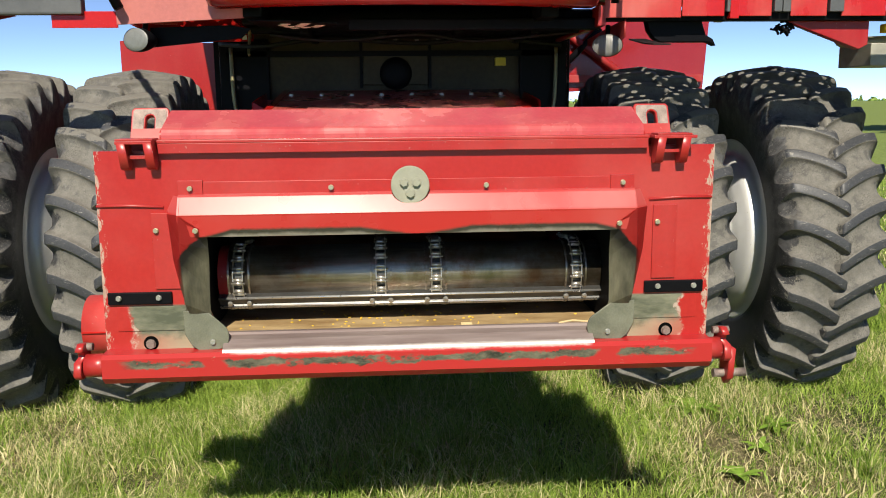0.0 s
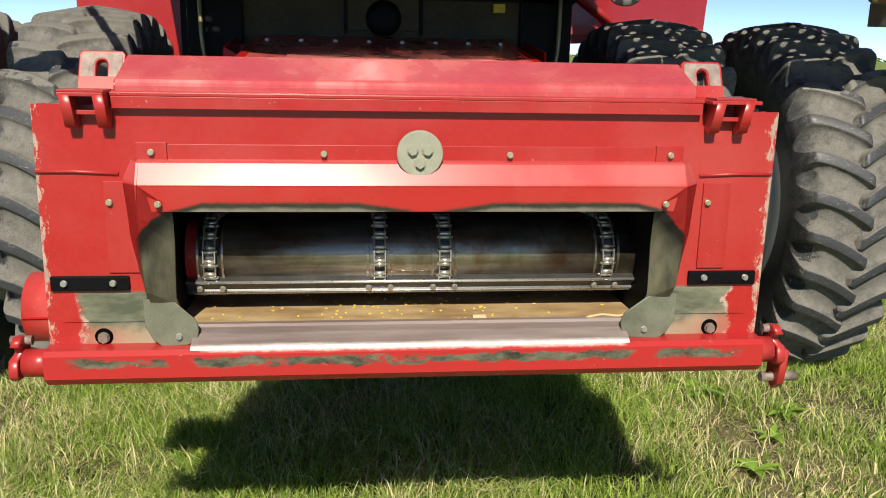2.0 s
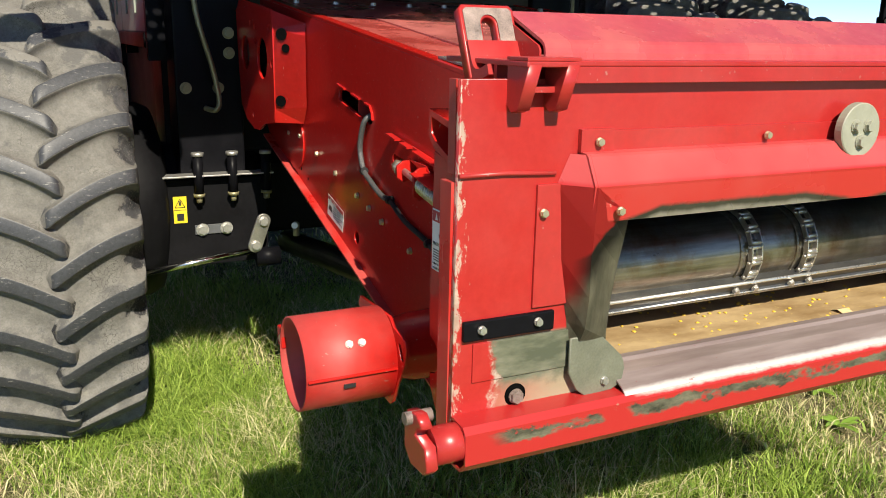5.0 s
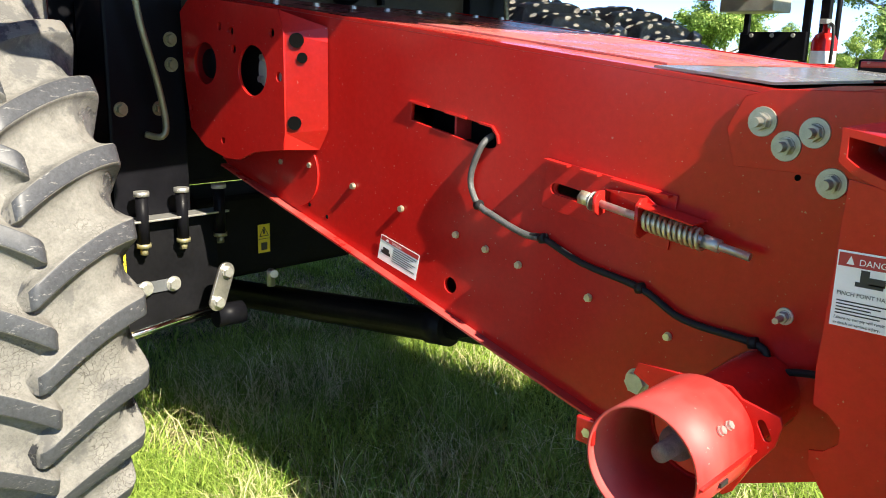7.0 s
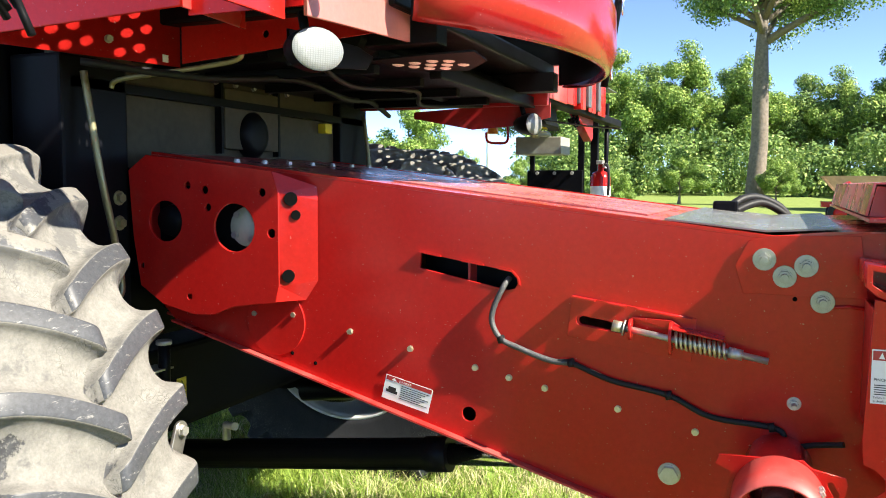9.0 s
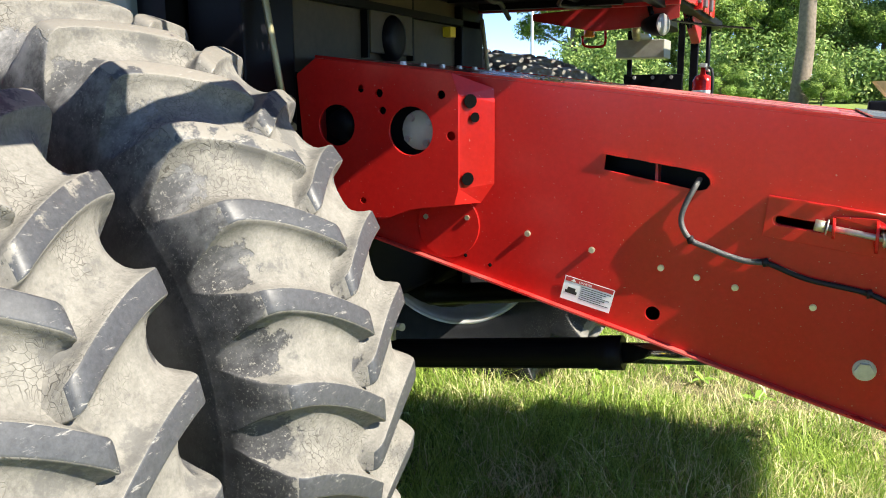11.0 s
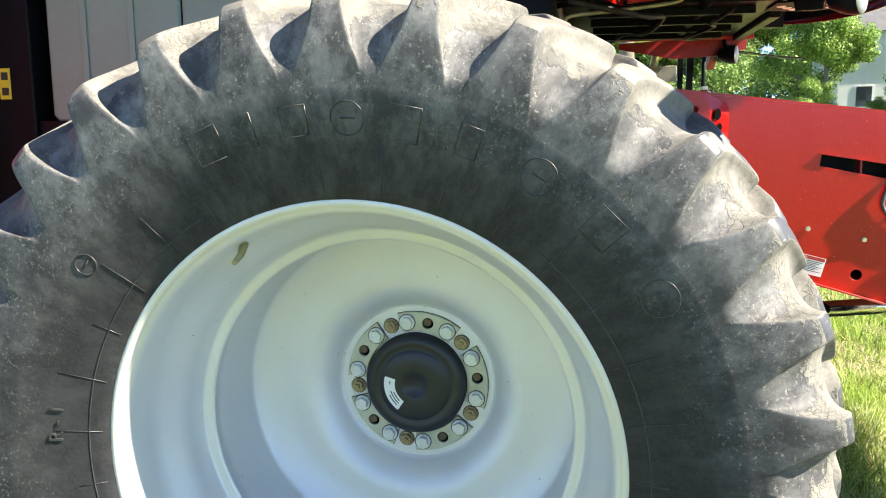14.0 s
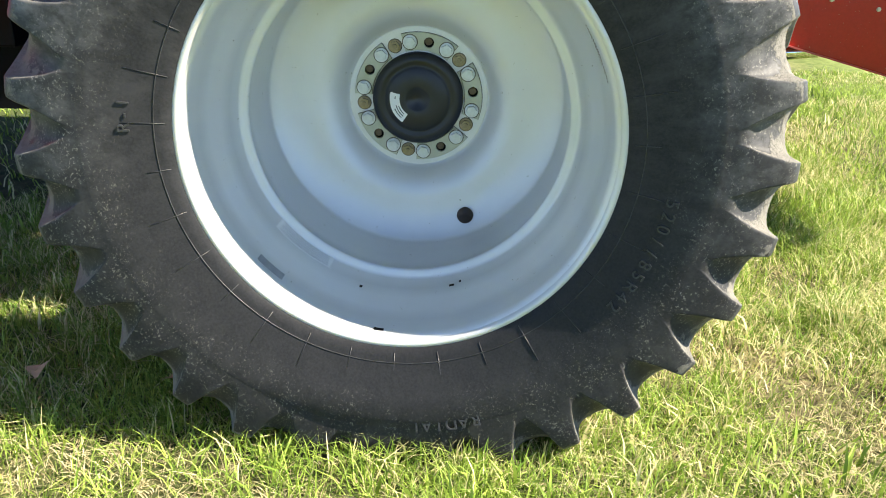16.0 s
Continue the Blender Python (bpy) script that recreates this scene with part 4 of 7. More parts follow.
    for r0, a0, a1 in ((0.060, 200, 228), (0.067, 196, 230), (0.074, 203, 229), (0.067, 172, 180)):
        bm, rows = bmesh.new(), []
        for q in range(7):
            a = radians(a0 + (a1 - a0) * q / 6)
            rows.append([bm.verts.new((face + out * d, -r * math.cos(a), r * math.sin(a))) for d, r in ((0.0456, r0), (0.0460, r0), (0.0460, r0 + 0.0028), (0.0456, r0 + 0.0028))])
        for a, b in zip(rows, rows[1:]):
            for q in range(4):
                bm.faces.new((a[q], a[(q + 1) % 4], b[(q + 1) % 4], b[q]))
        bmesh.ops.recalc_face_normals(bm, faces=bm.faces)
        part("print_bar", bm, M_GREY, tag, at=hub)
    # valve stem in the well
    a = radians(121)
    p = Vector((-0.115 * side, -0.526 * math.cos(a), 0.526 * math.sin(a)))
    bm = bm_tube([p, p + Vector((-0.02 * side, 0, -0.022)), p + Vector((-0.055 * side, 0, -0.034))], [0.010, 0.008, 0.006], 10)
    part("valve_stem", bm, M_PIPE, wheel, "brass tyre valve stem", at=hub)
    # hand hole as a dark disc of shade, and a maker's plate on the well
    bm = bm_lathe([(0, 0.026), (0.002, 0.026), (0.002, 0.0), (0, 0.0)], 24)
    part("hand_hole", bm, M_GAPSHADE, wheel, "dark disc for the shade of a hole in the dish", at=hub @ pose(0.279 * side, -0.155, -0.354) @ Vector((1, 0, 0)).rotation_difference(Vector((-0.96 * side, 0.11, 0.25))).to_matrix().to_4x4())
    bm = bmesh.new()
    rows = []
    for q in range(9):
        a = radians(219 + q * 2.9)
        rows.append([bm.verts.new((x_, r * math.cos(a) * 1.0, r * math.sin(a))) for x_, r in ((-0.020 * side, 0.4765), (0.030 * side, 0.4675))])
    for a, b in zip(rows, rows[1:]):
        bm.faces.new((a[0], a[1], b[1], b[0]))
    bmesh.ops.scale(bm, vec=(1, -1, 1), verts=bm.verts)
    bmesh.ops.solidify(bm, geom=list(bm.faces), thickness=0.001)
    st = part("rim_sticker", bm, M_WHITE, wheel, "white sticker with small print", at=hub)

    def rim_patch(x0, r0, x1, r1, a0, a1):
        """A thin patch on the inside of the rim between two angles below the axle."""
        bm, rows = bmesh.new(), []
        for q in range(7):
            a = radians(a0 + (a1 - a0) * q / 6)
            rows.append([bm.verts.new((x_ * side, -r * math.cos(a), r * math.sin(a))) for x_, r in ((x0, r0), (x1, r1), (x1, r1 + 0.001), (x0, r0 + 0.001))])
        for a, b in zip(rows, rows[1:]):
            for q in range(4):
                bm.faces.new((a[q], a[(q + 1) % 4], b[(q + 1) % 4], b[q]))
        bm.faces.new(rows[0][::-1])
        bm.faces.new(rows[-1])
        bmesh.ops.recalc_face_normals(bm, faces=bm.faces)
        return bm

    for q in range(5):
        x0, a0 = -0.0150 + 0.0092 * q, 220.4 + (q * 0.7) % 1.3
        rnd = random.Random(q)
        while a0 < 240.5:
            wide = rnd.uniform(0.5, 1.9)
            r = 0.4765 - (x0 + 0.02) * 0.18 - 0.0014
            part("print_bar", rim_patch(x0, r, x0 + 0.0024, r - 0.0005, a0, min(a0 + wide, 241.0)), M_GREY, st, at=hub)
            a0 += wide + rnd.uniform(0.3, 0.8)
    for q in range(3):
        x0, a0 = -0.175 + 0.020 * q, 17.0 + 2.0 * q
        rnd = random.Random(40 + q)
        while a0 < 33.0 - 2.0 * q:
            wide = rnd.uniform(0.25, 0.45)
            r = 0.5295 - 0.0005 * q - 0.0012
            part("stamp_mark", rim_patch(x0, r, x0 + 0.009, r - 0.0004, a0, a0 + wide), M_RUST, wheel, at=hub)
            a0 += wide + rnd.uniform(0.25, 0.7)
    part("worn_patch", rim_patch(-0.142, 0.5262, -0.112, 0.5232, 221.5, 231), plain("grey worn decal", (0.33, 0.34, 0.35), 0.5, 0.2, 0.2, 40), wheel, "grey remains of a decal", at=hub)
    for x0, r, a0, wide in ((-0.03, 0.478, 285, 1.7), (-0.022, 0.476, 288.5, 0.7), (-0.045, 0.4845, 254, 1.0), (-0.19, 0.530, 262, 3.0)):
        part("paint_chip", rim_patch(x0, r, x0 + 0.009, r - 0.0018, a0, a0 + wide), M_BLACK, wheel, "dark chip in the paint", at=hub)
    return wheel


wheel_lo = build_wheel(-2.22, 1, True)
build_wheel(-1.468, -1, False)
build_wheel(1.468, 1, False)
build_wheel(2.29, -1, False)


def sidewall_x(r):
    """How far the sidewall stands out at a radius."""
    pts = ((0.563, 0.224), (0.59, 0.232), (0.635, 0.245), (0.69, 0.262), (0.75, 0.274), (0.81, 0.277), (0.86, 0.272))
    for (r0, x0), (r1, x1) in zip(pts, pts[1:]):
        if r <= r1:
            return x0 + (x1 - x0) * (r - r0) / (r1 - r0)
    return 0.272


def tyre_mark(strokes, width=0.005, rise=0.0012):
    """Raised lines on the outer sidewall; strokes are lists of (degrees from the front over the top, radius)."""
    bm = bmesh.new()
    for line in strokes:
        pts = [Vector((-2.22 - sidewall_x(r) - rise * 0.3, WHEEL_Y - r * math.cos(radians(a)), WHEEL_Z + r * math.sin(radians(a)))) for a, r in line]
        bm_tube(pts, width / 2, 5, True, bm)
    return bm


# raised maker's mark, as plain outlined discs, bars and blocks of its size
def block(a, r, wide, high):
    h = wide / 2
    return [[(a - h, r - high / 2), (a - h, r + high / 2), (a + h, r + high / 2), (a + h, r - high / 2), (a - h, r - high / 2)]]


def ring(a, r, wide, high):
    return [[(a + wide / 2 * math.cos(q * math.pi / 10), r + high / 2 * math.sin(q * math.pi / 10)) for q in range(21)]]


for shape, a0, wide, high in ((block, 112, 5.0, 0.066), (block, 104.5, 1.5, 0.066), (block, 97, 4.2, 0.058), (ring, 88.5, 5.2, 0.066), (block, 79.5, 4.6, 0.068), (block, 69.5, 3.4, 0.060), (ring, 58, 5.6, 0.070), (block, 46, 5.0, 0.066), (ring, 33.0, 5.6, 0.070), (ring, 143, 3.6, 0.046)):
    part("sidewall_mark", tyre_mark(shape(a0, 0.72 if a0 < 130 else 0.70, wide, high), 0.0034, 0.0008), M_LETTER, wheel_lo, "plain raised shape on the sidewall")
    if shape is ring:
        part("sidewall_mark", tyre_mark([[(a0 - wide * 0.25, 0.72 if a0 < 130 else 0.70), (a0 + wide * 0.2, 0.72 if a0 < 130 else 0.70)]], 0.0034, 0.0008), M_LETTER, wheel_lo)
# flex ribs by the bead
for n in range(31):
    a = 118 + n * 11.6
    part("sidewall_rib", tyre_mark([[(a, 0.575), (a, 0.575 + (0.10 if n % 3 else 0.06))]], 0.0022), M_LETTER, wheel_lo)
part("bead_line", tyre_mark([[(a, 0.602) for a in range(120, 420, 4)]], 0.003), M_LETTER, wheel_lo)
for text, a, r, size in (("520//85R42", -10, 0.668, 0.046), ("R-1", 177, 0.655, 0.042), ("RADIAL", -74, 0.757, 0.046)):
    for n, ch in enumerate(text):
        ang = radians(a - n * size * 0.72 / r * 57.3)
        m = pose(-2.22 - sidewall_x(r) - 0.0022, WHEEL_Y - r * math.cos(ang), WHEEL_Z + r * math.sin(ang)) @ pose(0, 0, 0, 90, 0, -90) @ pose(0, 0, 0, 0, 0, math.degrees(ang) - 90) @ pose(0, 0, 0, 17, 0, 0)
        letters("tyre_letter", ch, size, M_LETTER, wheel_lo, m, 0.0026, "CENTER")

# ---- feeder house ----
SIDE = 0.612


def top_z(y):
    return 1.537 + 0.118 * (y - 2.94)


def bottom_z(y):
    return 0.757 + 0.275 * (y - 3.083)


outline = [(2.58, 0.90), (2.95, 0.745), (3.05, 0.745), (4.75, bottom_z(4.75)), (4.84, 1.30), (4.84, top_z(4.84)), (2.92, top_z(2.92)), (2.80, 1.545), (2.72, 1.555), (2.58, 1.555)]
cut = [(3.864, 1.471), (3.587, 1.427), (3.572, 1.415), (3.569, 1.393), (3.578, 1.378), (3.600, 1.373), (3.869, 1.424)]
holes = [cut, circle(3.712, 1.009, 0.022), slot(3.335, 1.296, 0.05, 0.012, radians(8))]
feeder = part("feeder_house", bm_plate([outline] + holes, 0.012, "x", -SIDE, 0.001), M_RED, combine, "sloping red sheet-steel feeder house")
part("side_sheet", bm_plate([outline], 0.012, "x", SIDE, 0.001), M_RED_SIDE, feeder)
part("top_sheet", bm_sweep([(2.62, 1.553), (2.80, 1.548), (2.92, top_z(2.92)), (4.84, top_z(4.84))], -SIDE - 0.004, SIDE + 0.004, 0.008), M_RED_TOP, feeder, "dusty red top sheet with sky sheen in its colour")
part("bottom_sheet", bm_sweep([(2.62, 0.905), (2.95, 0.757), (3.05, 0.757), (4.80, bottom_z(4.80) + 0.008)], -SIDE + 0.007, SIDE - 0.007, -0.008), M_RED_SHADE, feeder)
part("rear_sheet", bm_box((-SIDE + 0.008, 4.80, 1.25), (SIDE - 0.008, 4.815, 1.74)), M_BLACKDUST, feeder)
for s in (-1, 1):
    b = bm_sweep([(3.05, 0.745), (4.75, bottom_z(4.75) - 0.002)], s * (SIDE + 0.006), s * (SIDE + 0.034), 0.006)
    part("edge_flange", b, M_RED_DUSTY, feeder)
    b = bm_sweep([(2.92, top_z(2.92) + 0.002), (4.84, top_z(4.84) + 0.002)], s * (SIDE + 0.006), s * (SIDE - 0.03), 0.009)
    part("edge_strip", b, M_RED_SIDE, feeder)
# dark inner walls added as the shade of the slotted opening
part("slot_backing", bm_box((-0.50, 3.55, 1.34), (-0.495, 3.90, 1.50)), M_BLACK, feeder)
part("slot_divider", bm_box((-0.606, 3.715, 1.385), (-0.55, 3.722, 1.455)), M_RED_SHADE, feeder)
b = bm_sweep([(3.870, 1.476), (3.80, 1.4645)], -0.625, -0.605, 0.005)
part("slot_tab", b, M_RED_SIDE, feeder)
part("slot_tab", bm_sweep([(3.74, 1.4555), (3.67, 1.4445)], -0.625, -0.605, 0.005), M_RED_SIDE, feeder)
part("slot_tab", bm_sweep([(3.625, 1.437), (3.585, 1.4305), (3.566, 1.41), (3.562, 1.39)], -0.625, -0.605, 0.005), M_RED_SIDE, feeder)
for y, z in ((4.437, 1.257), (4.294, 1.261), (4.096, 1.222), (3.896, 1.185), (3.693, 1.147), (3.592, 1.127), (3.488, 1.107), (3.286, 1.070), (3.086, 1.030), (2.86, 0.998)):
    bolt(feeder, -SIDE - 0.006, y, z, LEFTWARD, ME_BOLT, spin=y * 700)
    if z < 1.24:
        bolt(feeder, SIDE + 0.006, y, z, pose(0, 0, 0, 0, 90, 0), ME_BOLT)
for y, z in ((4.302, 1.139), (4.219, 1.114), (4.32, 1.56), (2.86, 1.39)):
    part("small_hole", bm_lathe([(0, 0.006), (-0.001, 0.006), (-0.001, 0), (0, 0)], 10), M_HOLE, feeder, at=pose(-SIDE - 0.006, y, z))
bolt(feeder, -SIDE - 0.006, 3.149, 0.910, LEFTWARD, mesh_of("pin_head", bm_bolt(0.024, 0.012, 0.030), M_GREYBOLT), "pin_head")
for y, z in ((2.837, 1.473), (2.885, 1.445), (2.933, 1.486), (2.798, 1.387)):
    bolt(feeder, -SIDE - 0.012, y, z, LEFTWARD, ME_STUD, "stud_nut", y * 500)
bolt(feeder, -SIDE - 0.006, 2.853, 1.129, LEFTWARD, mesh_of("stud", bm_stud(0.011, 0.017, 0.03), M_GREYBOLT), "stud_nut")
part("stud_plate", bm_plate([[(2.70, 1.40), (2.98, 1.40), (3.0, 1.47), (2.97, 1.53), (2.92, 1.545), (2.72, 1.548)]], 0.006, "x", -SIDE - 0.009, 0.001), M_RED_SIDE, feeder)
part("pivot_pad", bm_plate([circle(4.36, 1.235, 0.105, 32)], 0.006, "x", -SIDE - 0.009, 0.001), M_RED_SIDE, feeder)
part("weld_mark", bm_tube([(-SIDE - 0.008, 2.80, 1.372), (-SIDE - 0.009, 2.74, 1.378), (-SIDE - 0.008, 2.70, 1.374)], 0.005, 6), M_RED_SIDE, feeder)
# hatch and front plate on the top sheet
part("hatch", bm_sweep([(3.25, top_z(3.25) + 0.009), (4.05, top_z(4.05) + 0.009)], -0.42, 0.42, 0.004), M_RED_HATCH, feeder, "dusty red hatch on the top sheet")
part("cover_plate", bm_sweep([(2.76, 1.562), (2.93, 1.552), (3.18, top_z(3.18) + 0.012)], -0.60, 0.60, 0.005), plain("dull grey cover", (0.17, 0.175, 0.17), 0.24, 0.1, 0.25, 6), feeder, "dark grey cover plate")
for n in range(8):
    bolt(feeder, -0.55 + n * 0.157, 4.55, top_z(4.55) + 0.008, pose(0, 0, 0, 6, 0, 0), ME_BOLT_GREY)

# spring tensioner
tens = part("tensioner", bm_plate([[(3.426, 1.259), (3.414, 1.371), (3.090, 1.326), (3.102, 1.214)], slot(3.335, 1.296, 0.055, 0.014, radians(8))], 0.006, "x", -SIDE - 0.010, 0.001), M_RED_SIDE, combine, "spring-loaded chain tensioner")
for y0, y1 in ((3.414, 3.350), (3.318, 3.270), (3.238, 3.100)):
    part("tensioner_flange", bm_sweep([(y0, 1.371 - (3.414 - y0) * 0.139), (y1, 1.371 - (3.414 - y1) * 0.139)], -SIDE - 0.030, -SIDE - 0.008, 0.005), M_RED_SIDE, tens)


def rod_z(y):
    return 1.298 - (3.282 - y) * 0.166


ROD_X = -0.656
part("tension_rod", bm_tube([(ROD_X, 3.290, rod_z(3.290)), (ROD_X, 2.915, rod_z(2.915))], 0.0085, 10), M_GREYBOLT, tens, "threaded steel rod")
part("rod_nut", bm_tube([(ROD_X, 3.298, rod_z(3.298)), (ROD_X, 3.272, rod_z(3.272))], 0.017, 6), M_ZINC, tens)
part("rod_washer", bm_tube([(ROD_X, 3.270, rod_z(3.270)), (ROD_X, 3.266, rod_z(3.266))], 0.021, 16), M_GREYBOLT, tens)
for y, high in ((3.252, 0.026), (3.150, 0.040)):
    z = rod_z(y)
    part("rod_lug", bm_plate([[(-0.618, z + high), (ROD_X - 0.004, z + high), (ROD_X - 0.020, z + high - 0.012), (ROD_X - 0.020, z - high + 0.012), (ROD_X - 0.004, z - high), (-0.618, z - high + 0.010)]], 0.008, "y", y, 0.001), M_RED_SIDE, tens)
part("lug_web", bm_plate([[(3.250, rod_z(3.25) + 0.030), (3.150, rod_z(3.15) + 0.044), (3.120, rod_z(3.12) + 0.030), (3.150, rod_z(3.15) + 0.020)]], 0.005, "x", -0.640, 0.001), M_RED_SIDE, tens)
coil = []
for n in range(12 * 11 + 1):
    a = 2 * math.pi * n / 12
    y = 3.140 - 0.128 * n / (12 * 11)
    coil.append((ROD_X + 0.019 * math.cos(a), y, rod_z(y) + 0.019 * math.sin(a)))
part("coil_spring", bm_tube(coil, 0.0042, 6), M_ZINC, tens, "yellow-zinc coil spring")
part("spring_cap", bm_tube([(ROD_X, 3.010, rod_z(3.010)), (ROD_X, 2.975, rod_z(2.975))], 0.014, 8), M_GREYBOLT, tens)
part("spring_guard", bm_sweep([(3.145, rod_z(3.145) + 0.032), (3.020, rod_z(3.020) + 0.032)], -0.688, -0.625, 0.003), M_RED_SIDE, tens)

# sensor cable
cable = [(-0.60, 3.60, 1.405), (-0.628, 3.608, 1.385), (-0.632, 3.635, 1.325), (-0.630, 3.640, 1.28), (-0.630, 3.613, 1.236), (-0.630, 3.56, 1.215), (-0.630, 3.511, 1.198), (-0.630, 3.46, 1.186), (-0.630, 3.413, 1.186), (-0.630, 3.304, 1.148), (-0.630, 3.154, 1.122), (-0.630, 3.049, 1.077), (-0.630, 2.902, 1.066), (-0.630, 2.872, 1.043), (-0.630, 2.885, 1.005), (-0.632, 2.82, 1.03), (-0.66, 2.74, 1.05)]


def smooth_line(pts, n=5):
    pts = [Vector(p) for p in pts]
    out = []
    for k in range(len(pts) - 1):
        a, b, c, d = pts[max(k - 1, 0)], pts[k], pts[k + 1], pts[min(k + 2, len(pts) - 1)]
        for q in range(n):
            t = q / n
            out.append(0.5 * ((2 * b) + (c - a) * t + (2 * a - 5 * b + 4 * c - d) * t * t + (3 * b - a - 3 * c + d) * t ** 3))
    return out + [pts[-1]]


wire = part("sensor_cable", bm_tube(smooth_line(cable), 0.0075, 8), M_RUBBER, combine, "black corrugated sensor cable clipped to the side")
part("bare_sleeve", bm_tube(smooth_line(cable[:9]), 0.0082, 8), plain("grey braided sleeve", (0.10, 0.10, 0.10), 0.4, 0.2, 0.3, 200, 0.5), wire, "grey braided cable sleeve")
for p in (cable[4], cable[8], cable[10], cable[12]):
    part("cable_clip", bm_tube([Vector(p) + Vector((0, -0.008, 0.002)), Vector(p) + Vector((0, 0.008, -0.002))], 0.012, 8), M_RUBBER, wire)


def safety_label(parent, corners, head, lines, pictogram=True, small=False):
    """A white safety label with a red heading. corners: top front, top rear, bottom rear on a plane of constant x."""
    (x, y0, z0), (_, y1, z1), (_, y2, z2) = corners
    u = Vector((0, y0 - y1, z0 - z1))
    v = Vector((0, y2 - y1, z2 - z1))
    wide, high = u.length, v.length
    ux, vx = u.normalized(), -v.normalized()
    m = Matrix(((0, 0, -1, x - 0.0006), (ux.y, vx.y, 0, y2), (ux.z, vx.z, 0, z2), (0, 0, 0, 1)))
    lab = part("safety_label", bm_box((0, 0, 0), (wide, high, 0.0006)), M_WHITE, parent, "white safety label with a red heading", at=m)
    return lab, m, wide, high


def label_bits(parent, m, wide, high, head_text, rows, title=""):
    part("label_heading", bm_box((wide * 0.02, high * 0.80, 0.0007), (wide * 0.98, high * 0.975, 0.0012)), M_LABELRED, parent, at=m)
    letters("label_text", head_text, high * 0.135 if not title else high * 0.115, M_WHITE, parent, m @ pose(wide * 0.30, high * 0.835, 0.0014), 0.0002)
    tri = bmesh.new()
    tri.faces.new([tri.verts.new(p) for p in ((wide * 0.13, high * 0.83, 0.0015), (wide * 0.24, high * 0.83, 0.0015), (wide * 0.185, high * 0.945, 0.0015))])
    part("warning_triangle", tri, M_WHITE, parent, at=m)
    for a, b, c, d in rows:
        part("print_bar", bm_box((wide * a, high * b, 0.0007), (wide * c, high * d, 0.0011)), M_INK, parent, at=m)


lab, lm, lw, lh = safety_label(feeder, ((-SIDE - 0.0085, 3.824, 1.066), (-SIDE - 0.0085, 3.974, 1.104), (-SIDE - 0.0085, 3.990, 1.032)), "", ())
label_bits(feeder, lm, lw, lh, "DANGER", [(0.06, 0.30, 0.30, 0.42), (0.10, 0.42, 0.26, 0.55)] + [(0.36, 0.70 - 0.085 * n, 0.95 - 0.08 * (n % 3), 0.725 - 0.085 * n) for n in range(7)])

# rear pivot bracket, a pierced plate standing off the side
HOLE1, HOLE2 = (4.704, 1.548), (4.443, 1.533)
brk = [(4.776, 1.756), (4.847, 1.708), (4.832, 1.50), (4.806, 1.34), (4.72, 1.285), (4.60, 1.258), (4.52, 1.262), (4.446, 1.292), (4.30, 1.312), (4.285, 1.36), (4.285, 1.64), (4.31, 1.705)]
small = [circle(y, z, r, 16) for y, z, r in ((4.615, 1.661, 0.013), (4.550, 1.647, 0.014), (4.539, 1.594, 0.013), (4.341, 1.641, 0.014), (4.309, 1.519, 0.015), (4.798, 1.404, 0.010), (4.614, 1.312, 0.011))]
bracket = part("pivot_bracket", bm_plate([brk, circle(*HOLE1, 0.066, 32), circle(*HOLE2, 0.075, 32)] + small, 0.010, "x", -0.712, 0.001), M_RED, combine, "red pierced pivot bracket")
b = bmesh.new()
quad = [(-0.714, 4.285, 1.640), (-0.714, 4.285, 1.36), (-0.622, 4.205, 1.372), (-0.622, 4.205, 1.618)]
b.faces.new([b.verts.new(p) for p in quad])
bmesh.ops.solidify(b, geom=list(b.faces), thickness=0.008)
part("bracket_cheek", b, M_RED, bracket)
for y, z, r in ((4.262, 1.622, 0.021), (4.252, 1.574, 0.015), (4.268, 1.391, 0.020)):
    part("bracket_hole", bm_lathe([(0, r), (-0.0012, r), (-0.0012, 0), (0, 0)], 16, smooth=False), M_HOLE, bracket, at=pose(-0.719 + (4.285 - y) * 1.15, y - 0.006, z, 0, 0, 49))
for tri in (((-0.714, 4.285, 1.36), (-0.714, 4.30, 1.312), (-0.62, 4.25, 1.31), (-0.622, 4.205, 1.372)), ((-0.714, 4.285, 1.64), (-0.622, 4.205, 1.618), (-0.618, 4.21, 1.66), (-0.714, 4.31, 1.705))):
    b = bmesh.new()
    b.faces.new([b.verts.new(p) for p in tri])
    part("bracket_gusset", b, M_RED, bracket)
part("bracket_web", bm_box((-0.708, 4.79, 1.36), (-0.618, 4.80, 1.72)), M_RED_SHADE, bracket)
part("pivot_shaft", bm_lathe([(-0.70, 0.0), (-0.70, 0.045), (-0.66, 0.055), (-0.62, 0.055)], 24, False), M_BLACK, bracket, "black shaft end", at=pose(0, *HOLE1))
part("bearing_cap", bm_lathe([(-0.655, 0.0), (-0.655, 0.058), (-0.648, 0.062), (-0.62, 0.062)], 28, False), plain("cream bearing cap", (0.50, 0.51, 0.44), 0.5, 0.0, 0.12, 30), bracket, "cream bearing cap with four bolts", at=pose(0, *HOLE2))
for q in range(4):
    a = radians(45 + 90 * q + 10)
    bolt(bracket, -0.655, HOLE2[0] + 0.046 * math.cos(a), HOLE2[1] + 0.046 * math.sin(a), LEFTWARD, ME_BOLT_GREY)
part("backing", bm_box((-0.640, 4.36, 1.43), (-0.625, 4.79, 1.66)), M_BLACK, bracket)
